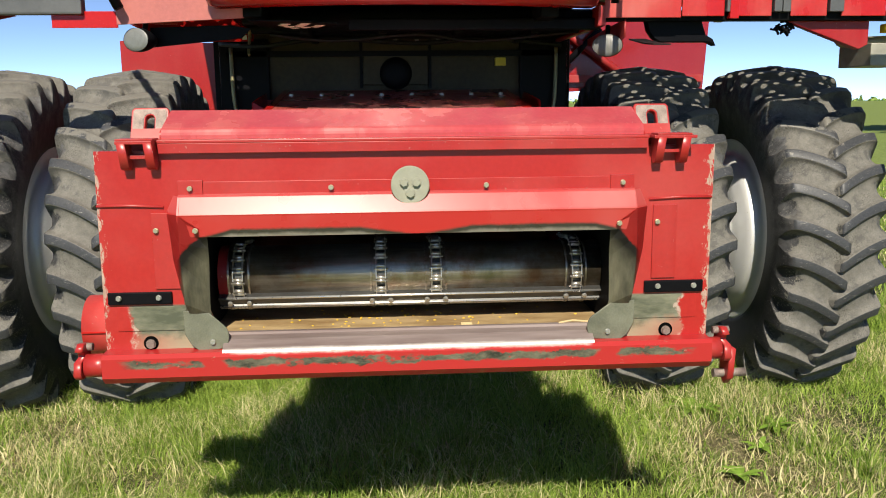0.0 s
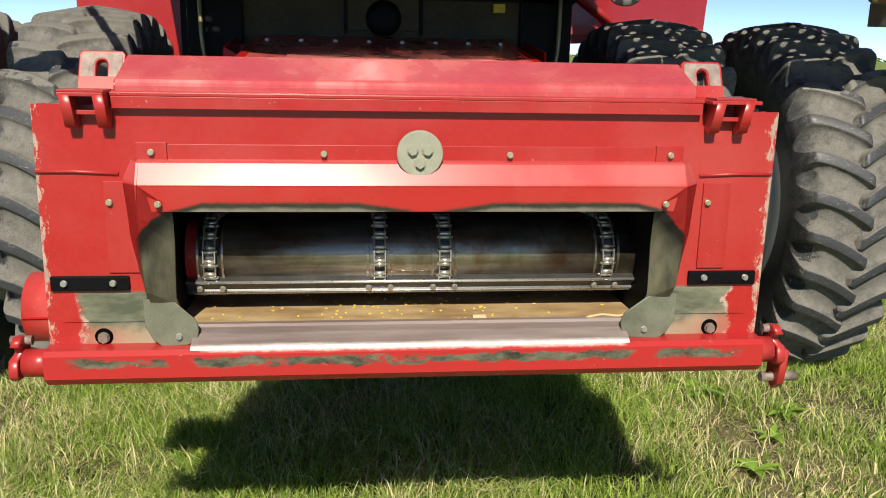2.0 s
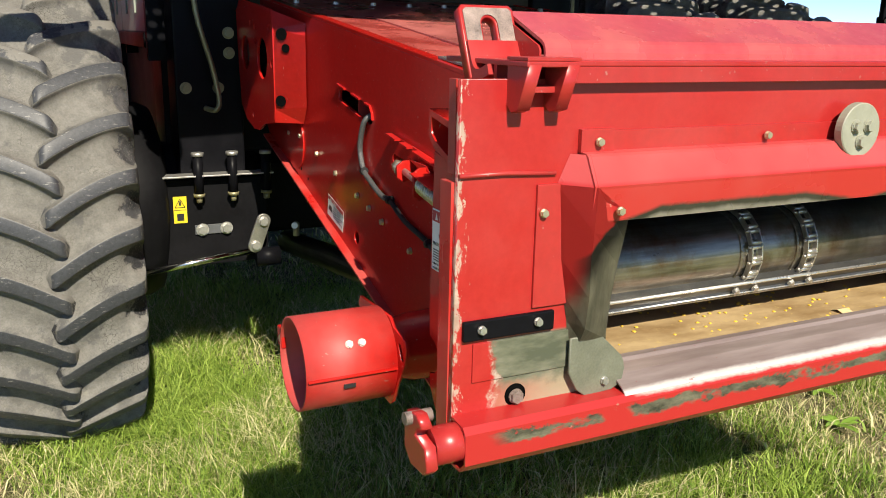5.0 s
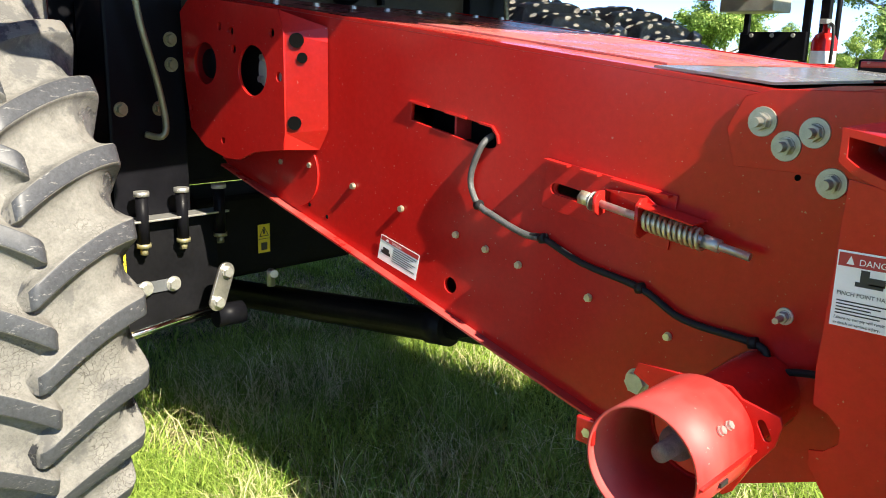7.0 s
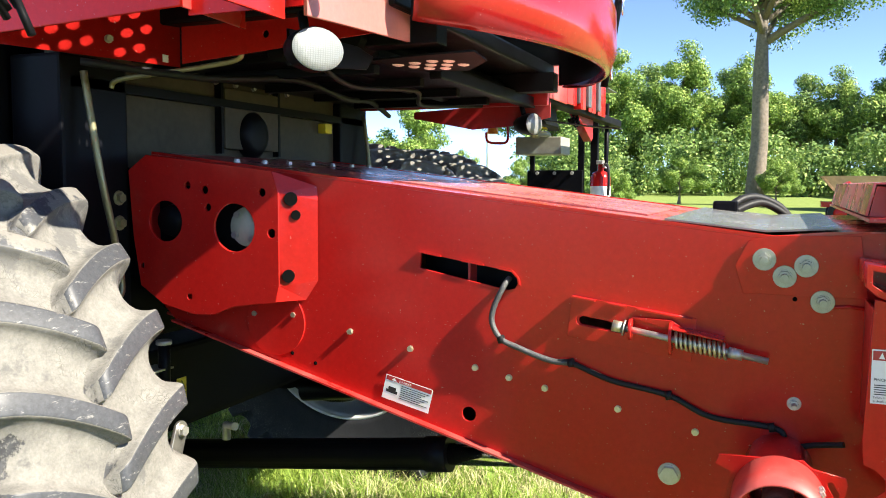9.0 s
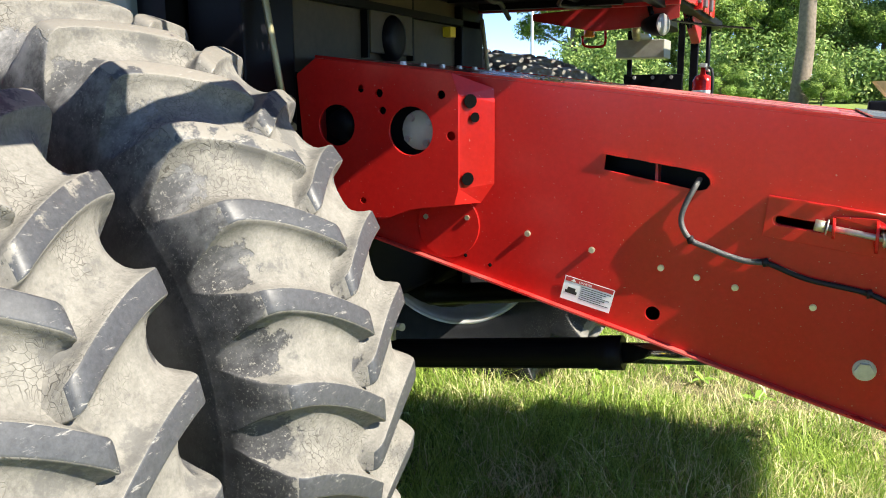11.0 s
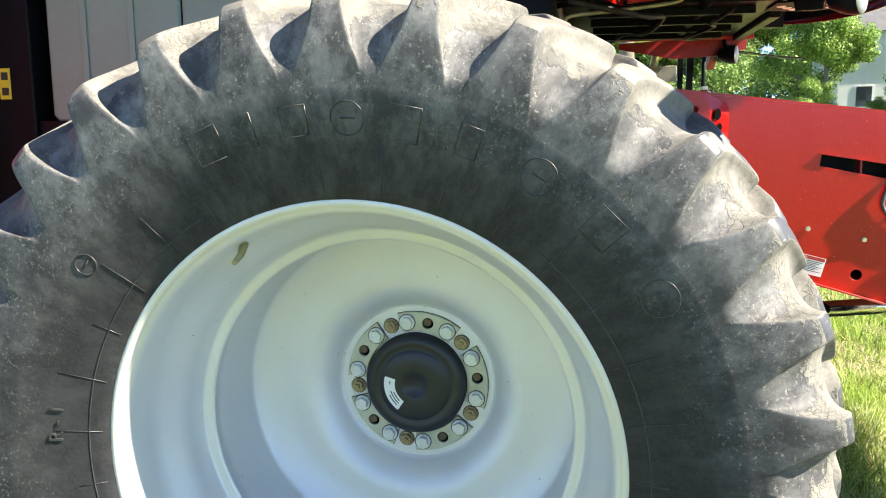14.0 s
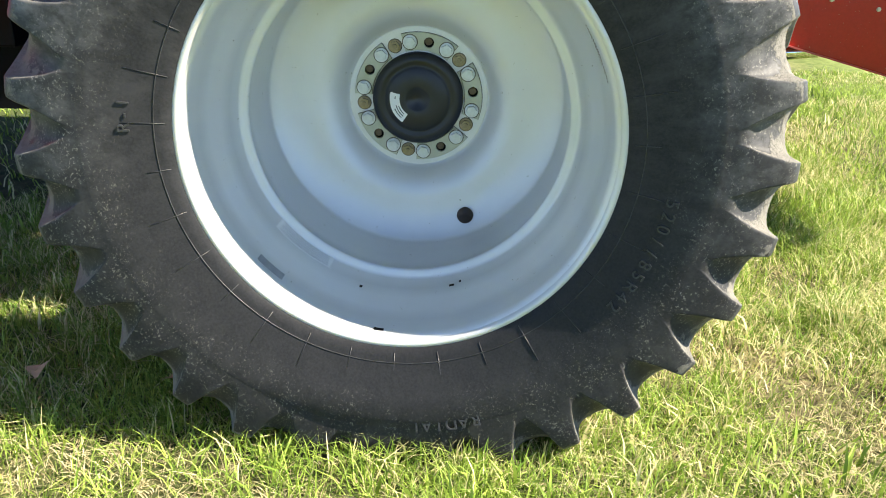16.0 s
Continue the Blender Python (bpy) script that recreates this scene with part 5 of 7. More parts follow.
part("side_bracket", mirrored(bm_plate([brk], 0.010, "x", -0.712, 0.001)), M_RED, combine)

# ---- front face ----
FY = 2.50
face = part("face_plate", bm_plate([[(-0.888, 0.905), (0.900, 0.905), (0.902, 1.566), (-0.882, 1.566)], [(-0.592, 1.330), (0.612, 1.330), (0.612, 1.11), (0.55, 0.99), (-0.54, 0.99), (-0.592, 1.11)]], 0.014, "y", FY + 0.007, 0.001), M_FACE, combine, "red front face plate with chipped edges and rubbed corners")
for s, xx in ((-1, -0.885), (1, 0.899)):
    part("face_flange", bm_box((xx - 0.005, FY + 0.0145, 0.915), (xx + 0.005, FY + 0.056, 1.40), 0.001), M_RED_DUSTY, face)
    part("face_flange", bm_box((xx - 0.004 - s * 0.012, FY + 0.03, 1.41), (xx + 0.004 - s * 0.012, FY + 0.056, 1.566), 0.001), M_RED_DUSTY, face)
    part("weld_bead", bm_tube([(xx, FY - 0.002, 1.412), (xx * 0.9, FY - 0.003, 1.413), (xx * 0.79, FY - 0.002, 1.408)], 0.0045, 6), M_RED_FACE, face)
    # side return that carries the danger plate
    part("inner_column", bm_box((min(s * 0.64, s * 0.86), FY + 0.05, 0.92), (max(s * 0.64, s * 0.86), FY + 0.07, 1.55)), M_RED_FACE, face)
    # rub pads
    px = (-0.872, -0.690) if s < 0 else (0.702, 0.882)
    pad = part("rub_pad", bm_box((px[0], FY - 0.010, 1.126), (px[1], FY, 1.162), 0.003), M_BLACK, face, "black rub pad block")
    for q in (0.18, 0.80) if s < 0 else (0.22, 0.83):
        bolt(face, px[0] + q * (px[1] - px[0]), FY - 0.010, 1.146, FRONTWARD, ME_BOLT_SMALL)
    bolt(face, -0.620 if s < 0 else 0.626, FY - 0.012, 1.460, FRONTWARD, ME_BOLT_FACE)
    bolt(face, -0.723 if s < 0 else 0.735, FY - 0.006, 1.341, FRONTWARD, ME_BOLT_FACE)
    bolt(face, -0.601 if s < 0 else 0.606, FY - 0.058, 1.346, FRONTWARD, ME_BOLT_FACE)
    tx = -0.62 if s < 0 else 0.626
    part("bolt_tab", bm_box((tx - 0.035, FY - 0.011, 1.442), (tx + 0.035, FY, 1.482), 0.001), M_RED_FACE, face)
    tx = -0.723 if s < 0 else 0.735
    part("edge_tab", bm_box((tx - 0.012, FY - 0.006, 1.17), (tx + 0.06, FY, 1.39), 0.001), M_RED_FACE, face)
    hx = -0.760 if s < 0 else 0.774
    part("recess", bm_lathe([(0, 0.0215), (-0.0015, 0.0215), (-0.0015, 0.0), (0, 0.0)], 24), M_HOLE, face, at=pose(hx, FY, 1.008, 0, 0, 90))
    bolt(face, hx, FY - 0.001, 1.006, FRONTWARD, mesh_of("bolt", bm_bolt(0.0130, 0.006), M_RUST))
    part("seat_strip", bm_box((min(hx - s * 0.13, hx + s * 0.09), FY - 0.0035, 1.046), (max(hx - s * 0.13, hx + s * 0.09), FY, 1.118), 0.001), M_FACE, face)
for x in (-0.223, 0.224):
    bolt(face, x, FY - 0.010, 1.458, FRONTWARD, ME_BOLT_FACE)
part("shield_strip", bm_box((-0.585, FY - 0.006, 1.438), (0.592, FY, 1.478), 0.001), M_RED_FACE, face)
disc = part("round_plate", bm_lathe([(-0.018, 0.0), (-0.018, 0.053), (-0.016, 0.055), (0.0, 0.055)], 40, False, smooth=False), M_DISC, face, "round grey-green bolted plate", at=pose(0.003, FY - 0.024, 1.463, 0, 0, 90))
part("plate_spacer", bm_lathe([(-0.024, 0.03), (0.002, 0.03)], 24, False), M_RED_FACE, face, at=pose(0.003, FY - 0.002, 1.461, 0, 0, 90))
for dx, dz in ((-0.0175, 0.008), (0.0175, 0.008), (0.0, -0.023)):
    bolt(face, 0.003 + dx, FY - 0.042, 1.463 + dz, FRONTWARD, mesh_of("bolt", bm_bolt(0.0115, 0.006, 0.0145), M_DISC), spin=dx * 900)

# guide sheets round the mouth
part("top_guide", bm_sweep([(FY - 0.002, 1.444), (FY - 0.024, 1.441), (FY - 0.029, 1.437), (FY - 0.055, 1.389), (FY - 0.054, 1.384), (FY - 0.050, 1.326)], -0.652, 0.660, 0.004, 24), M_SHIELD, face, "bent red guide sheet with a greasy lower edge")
for s in (-1, 1):
    off = 0.006
    k = lambda x: s * x + off
    b = bmesh.new()
    v = [b.verts.new(p) for p in ((k(0.652), FY - 0.057, 1.388), (k(0.652), FY - 0.028, 1.440), (k(0.676), FY - 0.001, 1.440), (k(0.700), FY - 0.001, 1.388))]
    b.faces.new((v[0], v[1], v[2]))
    b.faces.new((v[0], v[2], v[3]))
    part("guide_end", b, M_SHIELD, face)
    b = bmesh.new()
    rows = [((0.700, -0.001, 1.388), (0.652, -0.057, 1.388), (0.578, -0.050, 1.334)), ((0.694, -0.001, 1.32), (0.655, -0.056, 1.31), (0.578, -0.040, 1.29)), ((0.690, -0.001, 1.262), (0.655, -0.052, 1.25), (0.580, -0.030, 1.24)),
            ((0.676, -0.001, 1.19), (0.652, -0.050, 1.19), (0.584, -0.022, 1.17)), ((0.664, -0.001, 1.136), (0.650, -0.040, 1.13), (0.586, -0.018, 1.105)), ((0.660, -0.001, 1.102), (0.646, -0.022, 1.100), (0.582, -0.014, 1.092))]
    vs = [[b.verts.new((k(x), FY + y, z)) for x, y, z in row] for row in rows]
    for p, q in zip(vs, vs[1:]):
        for n in range(2):
            b.faces.new((p[n], p[n + 1], q[n + 1], q[n])).smooth = False
    bmesh.ops.solidify(b, geom=list(b.faces), thickness=0.004)
    bmesh.ops.recalc_face_normals(b, faces=b.faces)
    part("side_guide", b, M_WING, face, "bent side guide sheet rubbed to dark metal")
    g = 0.015 if s < 0 else 0.0
    part("corner_gusset", bm_plate([[(k(0.662), 1.104), (k(0.60), 1.104), (k(0.534 + g), 1.056), (k(0.527 + g), 1.044), (k(0.524 + g), 1.028), (k(0.527 + g), 1.010), (k(0.536 + g), 0.998), (k(0.550 + g), 0.991), (k(0.624), 0.988), (k(0.644), 1.004), (k(0.662), 1.038)]], 0.006, "y", FY - 0.016, 0.002), plain("rubbed grey-green sheet", (0.15, 0.155, 0.115), 0.48, 0.1, 0.35, 16, 0.1), face, "grey-green corner gusset plate")
    bolt(face, k(0.584), FY - 0.017, 1.012, FRONTWARD, ME_BOLT_SMALL)

# sill, front beam, lip and floor of the mouth
part("front_beam", bm_sweep([(FY + 0.03, 0.903), (FY - 0.036, 0.906), (FY - 0.052, 0.922), (FY - 0.050, 0.976), (FY - 0.044, 0.982), (FY, 0.984)], -0.888, 0.900, 0.006, 8), M_SILL, face, "red front beam with a rubbed stripe")
part("sill_lip", bm_sweep([(FY - 0.0465, 0.9845), (FY - 0.043, 0.990), (FY - 0.034, 0.996), (FY - 0.005, 1.011), (FY + 0.028, 1.016), (FY + 0.034, 1.022), (FY + 0.05, 1.022)], -0.548, 0.545, 0.003, 4), M_LIP, face, "rubbed steel sill lip")
part("mouth_floor", bm_sweep([(FY + 0.03, 1.017), (2.70, 1.013), (2.80, 1.014), (3.05, 1.035), (4.5, 1.38)], -0.600, 0.600, 0.004), M_FLOOR, feeder, "tan floor dusted with grain")
part("corn_husk", bm_sweep([(2.60, 1.016), (2.57, 1.028), (2.55, 1.022)], 0.155, 0.19, 0.001), plain("dry husk", (0.55, 0.42, 0.22), 0.8, 0.0, 0.25, 40), feeder, "dry corn husk scrap")
part("dry_stalk", bm_tube([(0.455, 2.545, 1.025), (0.50, 2.552, 1.030), (0.54, 2.55, 1.026), (0.575, 2.548, 1.029)], 0.0035, 6), bpy.data.materials["dry husk"], feeder, "dry stalk scrap")
rng = random.Random(3)
b = bmesh.new()
for n in range(90):
    bmesh.ops.create_icosphere(b, subdivisions=1, radius=0.0036, matrix=Matrix.LocRotScale((rng.gauss(0.0, 0.26), rng.uniform(2.54, 2.80), 1.0195), None, (rng.uniform(0.7, 1.6), rng.uniform(0.8, 1.7), 0.6)))
tagged(part("corn_kernels", b, plain("corn kernels", (0.75, 0.50, 0.05), 0.5, 0.0, 0.2, 40), feeder, "scattered yellow corn kernels"), kind="stuff")
# near-black sheets added so the inside of the mouth reads as shade
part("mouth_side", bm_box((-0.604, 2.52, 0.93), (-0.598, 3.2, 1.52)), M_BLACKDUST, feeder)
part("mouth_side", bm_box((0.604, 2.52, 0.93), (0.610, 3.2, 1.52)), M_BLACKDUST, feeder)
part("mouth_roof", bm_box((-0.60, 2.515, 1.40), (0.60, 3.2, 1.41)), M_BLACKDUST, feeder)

# drum and chains
DRUM_Y, DRUM_Z, DRUM_R = 2.705, 1.170, 0.086
drum = part("feeder_drum", bm_lathe([(-0.583, 0.0), (-0.583, DRUM_R), (0.0, DRUM_R), (0.605, DRUM_R), (0.605, 0.0)], 48, False), M_DRUM, combine, "polished steel feeder drum", at=pose(0, DRUM_Y, DRUM_Z))
# the side guide's shadow on the drum end is put into its colour
part("drum_end", bm_lathe([(-0.583, DRUM_R + 0.002), (-0.553, DRUM_R + 0.002)], 48, False), M_RED_SHADE, drum, "red painted drum end", at=pose(0, DRUM_Y, DRUM_Z))
for x in (-0.552, -0.490, -0.118, -0.056, 0.053, 0.115, 0.492, 0.554):
    part("drum_flange", bm_lathe([(x - 0.003, DRUM_R), (x - 0.003, DRUM_R + 0.004), (x + 0.003, DRUM_R + 0.004), (x + 0.003, DRUM_R)], 40, smooth=False), M_DRUM, drum, at=pose(0, DRUM_Y, DRUM_Z))


def link_mesh():
    """One roller-chain link: two side bars, a roller and a pin, along y."""
    b = bmesh.new()
    for x in (-0.0145, 0.0145):
        bm_box((x - 0.0016, -0.017, -0.0065), (x + 0.0016, 0.017, 0.0065), 0.001, b)
    bm_tube([(-0.013, -0.013, 0), (0.013, -0.013, 0)], 0.0060, 10, True, b)
    bm_tube([(-0.013, 0.013, 0), (0.013, 0.013, 0)], 0.0060, 10, True, b)
    bm_tube([(-0.021, 0.013, 0), (0.021, 0.013, 0)], 0.0032, 8, True, b)
    return mesh_of("chain_link", b, M_CHAIN)


ME_LINK = link_mesh()
CHAIN_R = DRUM_R + 0.012
for x in (-0.521, -0.087, 0.084, 0.523):
    strand = part("chain_strand", bm_lathe([(x - 0.010, DRUM_R), (x - 0.010, DRUM_R + 0.003), (x + 0.010, DRUM_R + 0.003), (x + 0.010, DRUM_R)], 40, smooth=False), M_SLAT, combine, "steel roller chain strand", at=pose(0, DRUM_Y, DRUM_Z))
    pitch = 0.036
    for n in range(-3, 12):
        s = n * pitch
        a = math.pi * 0.5 + s / CHAIN_R
        if n < 0:
            m = pose(x, DRUM_Y - s, DRUM_Z + CHAIN_R - s * -0.12, 0)
        elif a < math.pi * 1.5:
            m = pose(x, DRUM_Y + CHAIN_R * math.cos(a), DRUM_Z + CHAIN_R * math.sin(a), math.degrees(a) - 90)
        else:
            over = s - math.pi * CHAIN_R
            m = pose(x, DRUM_Y + over, DRUM_Z - CHAIN_R + over * 0.12, 8)
        part("chain_link", ME_LINK, None, strand, at=m)
CHAINS = (-0.521, -0.087, 0.084, 0.523)
SLAT = [(0.028, -0.003), (0.007, 0.001), (0.002, 0.0), (0.0, -0.004), (0.001, -0.008), (0.006, -0.012), (0.007, -0.032), (0.001, -0.036), (0.001, -0.041)]
for y, z, tilt, front in ((2.613, 1.108, 34, True), (2.90, 1.335, 0, False), (2.92, 1.09, 0, False)):
    m = pose(0, y, z, tilt)
    slat = part("chain_slat", bm_sweep(SLAT, -0.583, 0.603, 0.004, 1), M_SLAT if front else M_BLACKDUST, combine, "bolted steel conveyor slat", at=m)
    if not front:
        continue
    for x in CHAINS:
        for e in (-1, 1):
            part("bolt", ME_BOLT_SMALL, None, slat, at=m @ pose(x + e * 0.029, 0.004, -0.021) @ FRONTWARD)
            b = bmesh.new()
            v = [b.verts.new((x + e * p, 0.010 + q, r)) for p, q, r in ((0.019, 0, -0.035), (0.046, 0, -0.035), (0.034, 0.002, -0.060), (0.022, 0.004, -0.066))]
            b.faces.new(v)
            bmesh.ops.solidify(b, geom=list(b.faces), thickness=0.003)
            part("slat_lug", b, M_SLAT, slat, "bent carrier lug", at=m)
    # bright metal rods added to give the slat edges their sky glint
    for dz, r in ((-0.001, 0.0036), (-0.0365, 0.0020)):
        part("slat_edge", bm_tube([(-0.583, 0.0025, dz), (0.603, 0.0025, dz)], r, 10), M_GLINT, slat, "bright rod added for the sky glint on the edge", at=m)
    # serrated lower edge
    teeth = bmesh.new()
    for n in range(110):
        x = -0.582 + n * 0.01075
        bm_box((x, 0.0005, -0.0445), (x + 0.0085, 0.005, -0.040), 0, teeth)
    tagged(part("slat_teeth", teeth, M_STEEL, slat, "serrated lower edge", at=m), kind="stuff")
# top bar, lip, hooks and slotted ends
bar = part("top_bar", bm_sweep([(2.545, 1.588), (2.545, 1.608), (2.5462, 1.6135), (2.5495, 1.6195), (2.555, 1.6235), (2.675, 1.672), (2.70, 1.672), (2.715, 1.60)], -0.704, 0.700, 0.006, 6), M_RED_SHEEN, combine, "bent red top bar, its upper-face gloss put into the colour")
part("lip_plate", bm_box((-0.704, 2.478, 1.588), (0.700, 2.72, 1.597), 0.002), M_RED_FACE, bar)
part("lip_end", bm_box((-0.803, 2.435, 1.588), (-0.7045, 2.72, 1.597), 0.002), M_RED_FACE, bar)
part("lip_end", bm_box((0.7005, 2.435, 1.588), (0.825, 2.72, 1.597), 0.002), M_RED_FACE, bar)
part("lip_flange", bm_box((-0.700, 2.478, 1.560), (0.696, 2.484, 1.5875), 0.001), M_RED_FACE, bar)
part("lip_web", bm_box((-0.80, 2.535, 1.545), (0.82, 2.545, 1.588)), M_RED_SHADE, bar)
# black bar added as the shade in the gap under the lip
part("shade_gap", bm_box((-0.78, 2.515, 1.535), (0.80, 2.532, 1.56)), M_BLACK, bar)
for s in (-1, 1):
    o = 0.004
    hk = part("hook", bm_box((min(s * 0.806, s * 0.706) + o, 2.436, 1.5975), (max(s * 0.806, s * 0.706) + o, 2.50, 1.603), 0.001), M_RED_FACE, bar, "red hook bracket")
    for xx in (0.792, 0.720):
        b = bm_plate([[(2.436, 1.59), (2.50, 1.59), (2.50, 1.527), (2.485, 1.515), (2.466, 1.520), (2.455, 1.545)]], 0.024, "x", s * xx + o, 0.0012)
        part("hook_tooth", b, M_RED_FACE, hk)
    part("hook_bar", bm_box((min(s * 0.782, s * 0.730) + o, 2.47, 1.546), (max(s * 0.782, s * 0.730) + o, 2.498, 1.556), 0.001), M_RED_FACE, hk)
    x0, x1 = (-0.811, -0.707) if s < 0 else (0.703, 0.807)
    cx = (x0 + x1) / 2
    loop = [(x0, -0.035), (x1, -0.035), (x1, 0.088), (x1 - 0.006, 0.095), (x0 + 0.006, 0.095), (x0, 0.088)]
    b = bm_plate([loop, [(cx + u, v) for u, v in slot(0, 0.034, 0.027, 0.016, math.pi / 2)]], 0.022, "y", 0, 0.003)
    b.transform(pose(0, 2.628, 1.593, -24, 0, 0))
    arm = part("slotted_end", b, M_RED_FACE, bar, "slotted red end plate with a rust-worn front")
    b = bm_plate([[(x0 + 0.004, -0.03), (x1 - 0.004, -0.03), (x1 - 0.004, 0.086), (x1 - 0.010, 0.091), (x0 + 0.010, 0.091), (x0 + 0.004, 0.086)], [(cx + u, v) for u, v in slot(0, 0.034, 0.027, 0.0175, math.pi / 2)]], 0.002, "y", -0.0122)
    b.transform(pose(0, 2.628, 1.593, -24, 0, 0))
    part("bent_foot", bm_sweep([(2.640, 1.618), (2.622, 1.582), (2.610, 1.568), (2.594, 1.561), (2.574, 1.562), (2.545, 1.572)], x0 + 0.001, x1 - 0.001, -0.018), M_RED_FACE, arm)
    part("bar_end", bm_plate([[(2.549, 1.590), (2.549, 1.612), (2.556, 1.620), (2.675, 1.667), (2.699, 1.667), (2.713, 1.60)]], 0.004, "x", -0.7085 if s < 0 else 0.7045), M_RED_FACE, bar)
    part("worn_front", b, M_RUST, arm, "rust-worn bare front face")

# danger plate, drive tube and latch pins on the near side
guard = part("side_guard", bm_plate([[(2.704, 1.423), (2.716, 1.116), (2.713, 1.06), (2.69, 1.052), (2.668, 1.03), (2.668, 1.005), (2.69, 0.985), (2.711, 0.98), (2.709, 0.955), (2.675, 0.905), (2.63, 0.878), (2.580, 0.875), (2.573, 1.40)]], 0.006, "x", -0.828, 0.001), M_RED_SIDE, combine, "red side guard plate")
part("guard_web", bm_box((-0.826, 2.700, 1.12), (-0.62, 2.706, 1.40)), M_RED_SHADE, guard)
lab, lm, lw, lh = safety_label(guard, ((-0.8312, 2.600, 1.317), (-0.8312, 2.706, 1.317), (-0.8312, 2.706, 1.198)), "", ())
label_bits(guard, lm, lw, lh, "DANGER", [(0.34, 0.62, 0.46, 0.78), (0.28, 0.56, 0.66, 0.62), (0.46, 0.60, 0.68, 0.70)] + [(0.06, 0.335 - 0.042 * n, 0.80 - 0.13 * (n % 3), 0.352 - 0.042 * n) for n in range(5)], title="y")
letters("label_text", "PINCH POINT HAZARD", lh * 0.074, M_INK, guard, lm @ pose(lw * 0.05, lh * 0.42, 0.0012), 0.0002)
letters("label_text", "Failure to comply will result", lh * 0.055, M_INK, guard, lm @ pose(lw * 0.05, lh * 0.10, 0.0012), 0.0002)
letters("label_text", "in death or serious injury.", lh * 0.055, M_INK, guard, lm @ pose(lw * 0.05, lh * 0.03, 0.0012), 0.0002)
box = bm_plate([[(2.722, 1.500), (2.58, 1.475), (2.58, 1.405), (2.60, 1.395), (2.70, 1.432), (2.722, 1.45)], [(2.712, 1.488), (2.60, 1.466), (2.592, 1.42), (2.61, 1.41), (2.695, 1.444), (2.712, 1.456)]], 0.20, "x", -0.735, 0.001)
part("guard_box", box, M_RED_SIDE, guard, "folded red box bracket")

TUBE_Y, TUBE_Z = 2.884, 0.970
tube = part("drive_shield", bm_lathe([(-1.062, 0.094), (-1.062, 0.099), (-0.868, 0.099), (-0.868, 0.094)], 48), M_RED_DULL, combine, "round red drive-shaft shield", at=pose(0, TUBE_Y, TUBE_Z))
ear = [(2.745, 1.02), (2.75, 1.035), (2.815, 1.046), (2.835, 1.062), (3.010, 1.056), (3.018, 1.035), (2.985, 1.02), (3.0, 0.93), (2.94, 0.878), (2.83, 0.868), (2.815, 0.88), (2.79, 0.93), (2.752, 0.985)]
part("shield_flange", bm_plate([ear, circle(TUBE_Y, TUBE_Z, 0.090, 32), slot(2.772, 1.005, 0.012, 0.008, radians(60))], 0.007, "x", -0.864, 0.001), M_RED, tube)
part("drive_shaft", bm_lathe([(-1.0, 0.0), (-1.0, 0.016), (-0.95, 0.018), (-0.95, 0.03), (-0.90, 0.034), (-0.62, 0.034)], 20, False), M_RUST, tube, "steel shaft end", at=pose(0, TUBE_Y, TUBE_Z))
part("shield_seam", bm_box((-1.06, TUBE_Y - 0.106, TUBE_Z - 0.004), (-0.87, TUBE_Y - 0.094, TUBE_Z + 0.0), 0.001), M_RED, tube)
part("seam_slot", bm_box((-0.985, TUBE_Y - 0.1005, TUBE_Z - 0.028), (-0.96, TUBE_Y - 0.0955, TUBE_Z - 0.020)), M_INK, tube)
for x in (-0.968, -0.941):
    a = radians(35)
    part("bolt", ME_BOLT_SMALL, None, tube, at=pose(x, TUBE_Y - 0.098 * math.cos(a), TUBE_Z + 0.098 * math.sin(a)) @ pose(0, 0, 0, 90 - 35, 0, 0))
part("bolt", ME_BOLT, None, tube, at=pose(-1.05, TUBE_Y + 0.104, TUBE_Z + 0.02) @ LEFTWARD)
part("flange_tab", bm_box((-1.06, TUBE_Y + 0.09, TUBE_Z), (-1.05, TUBE_Y + 0.125, TUBE_Z + 0.045), 0.003), M_RED, tube)
part("stub_housing", bm_lathe([(-0.86, 0.06), (-0.80, 0.075), (-0.62, 0.08)], 24, False), M_RED, tube, at=pose(0, TUBE_Y, TUBE_Z))
for s in (-1, 1):
    o = 0.018 if s < 0 else -0.024
    pin = part("latch_pin", bm_tube([(s * 0.885 + o, 2.478, 0.952), (s * 0.958 + o, 2.478, 0.952)], 0.034, 20), M_RED_FACE, combine, "red latch pin tube")
    part("latch_hook", bm_plate([[(2.435, 0.935), (2.448, 0.922), (2.50, 0.918), (2.525, 0.94), (2.525, 0.98), (2.515, 1.008), (2.480, 1.014), (2.46, 1.0), (2.478, 0.993), (2.487, 0.975), (2.445, 0.968)]], 0.022, "x", s * 0.972 + o, 0.003), M_RED_FACE, pin, "hooked red latch plate")
    part("latch_bolt", bm_tube([(s * 0.945 + o, 2.50, 1.002), (s * 0.995 + o, 2.50, 1.002)], 0.012, 8), M_RUST, pin)
    if s > 0:
        part("latch_arm", bm_plate([[(2.46, 0.95), (2.53, 0.95), (2.53, 0.86), (2.50, 0.835), (2.47, 0.86)]], 0.02, "x", 0.972, 0.003), M_RED_FACE, pin)
        part("latch_bolt", bm_tube([(0.93, 2.50, 0.865), (1.03, 2.50, 0.865)], 0.014, 8), M_RUST, pin)

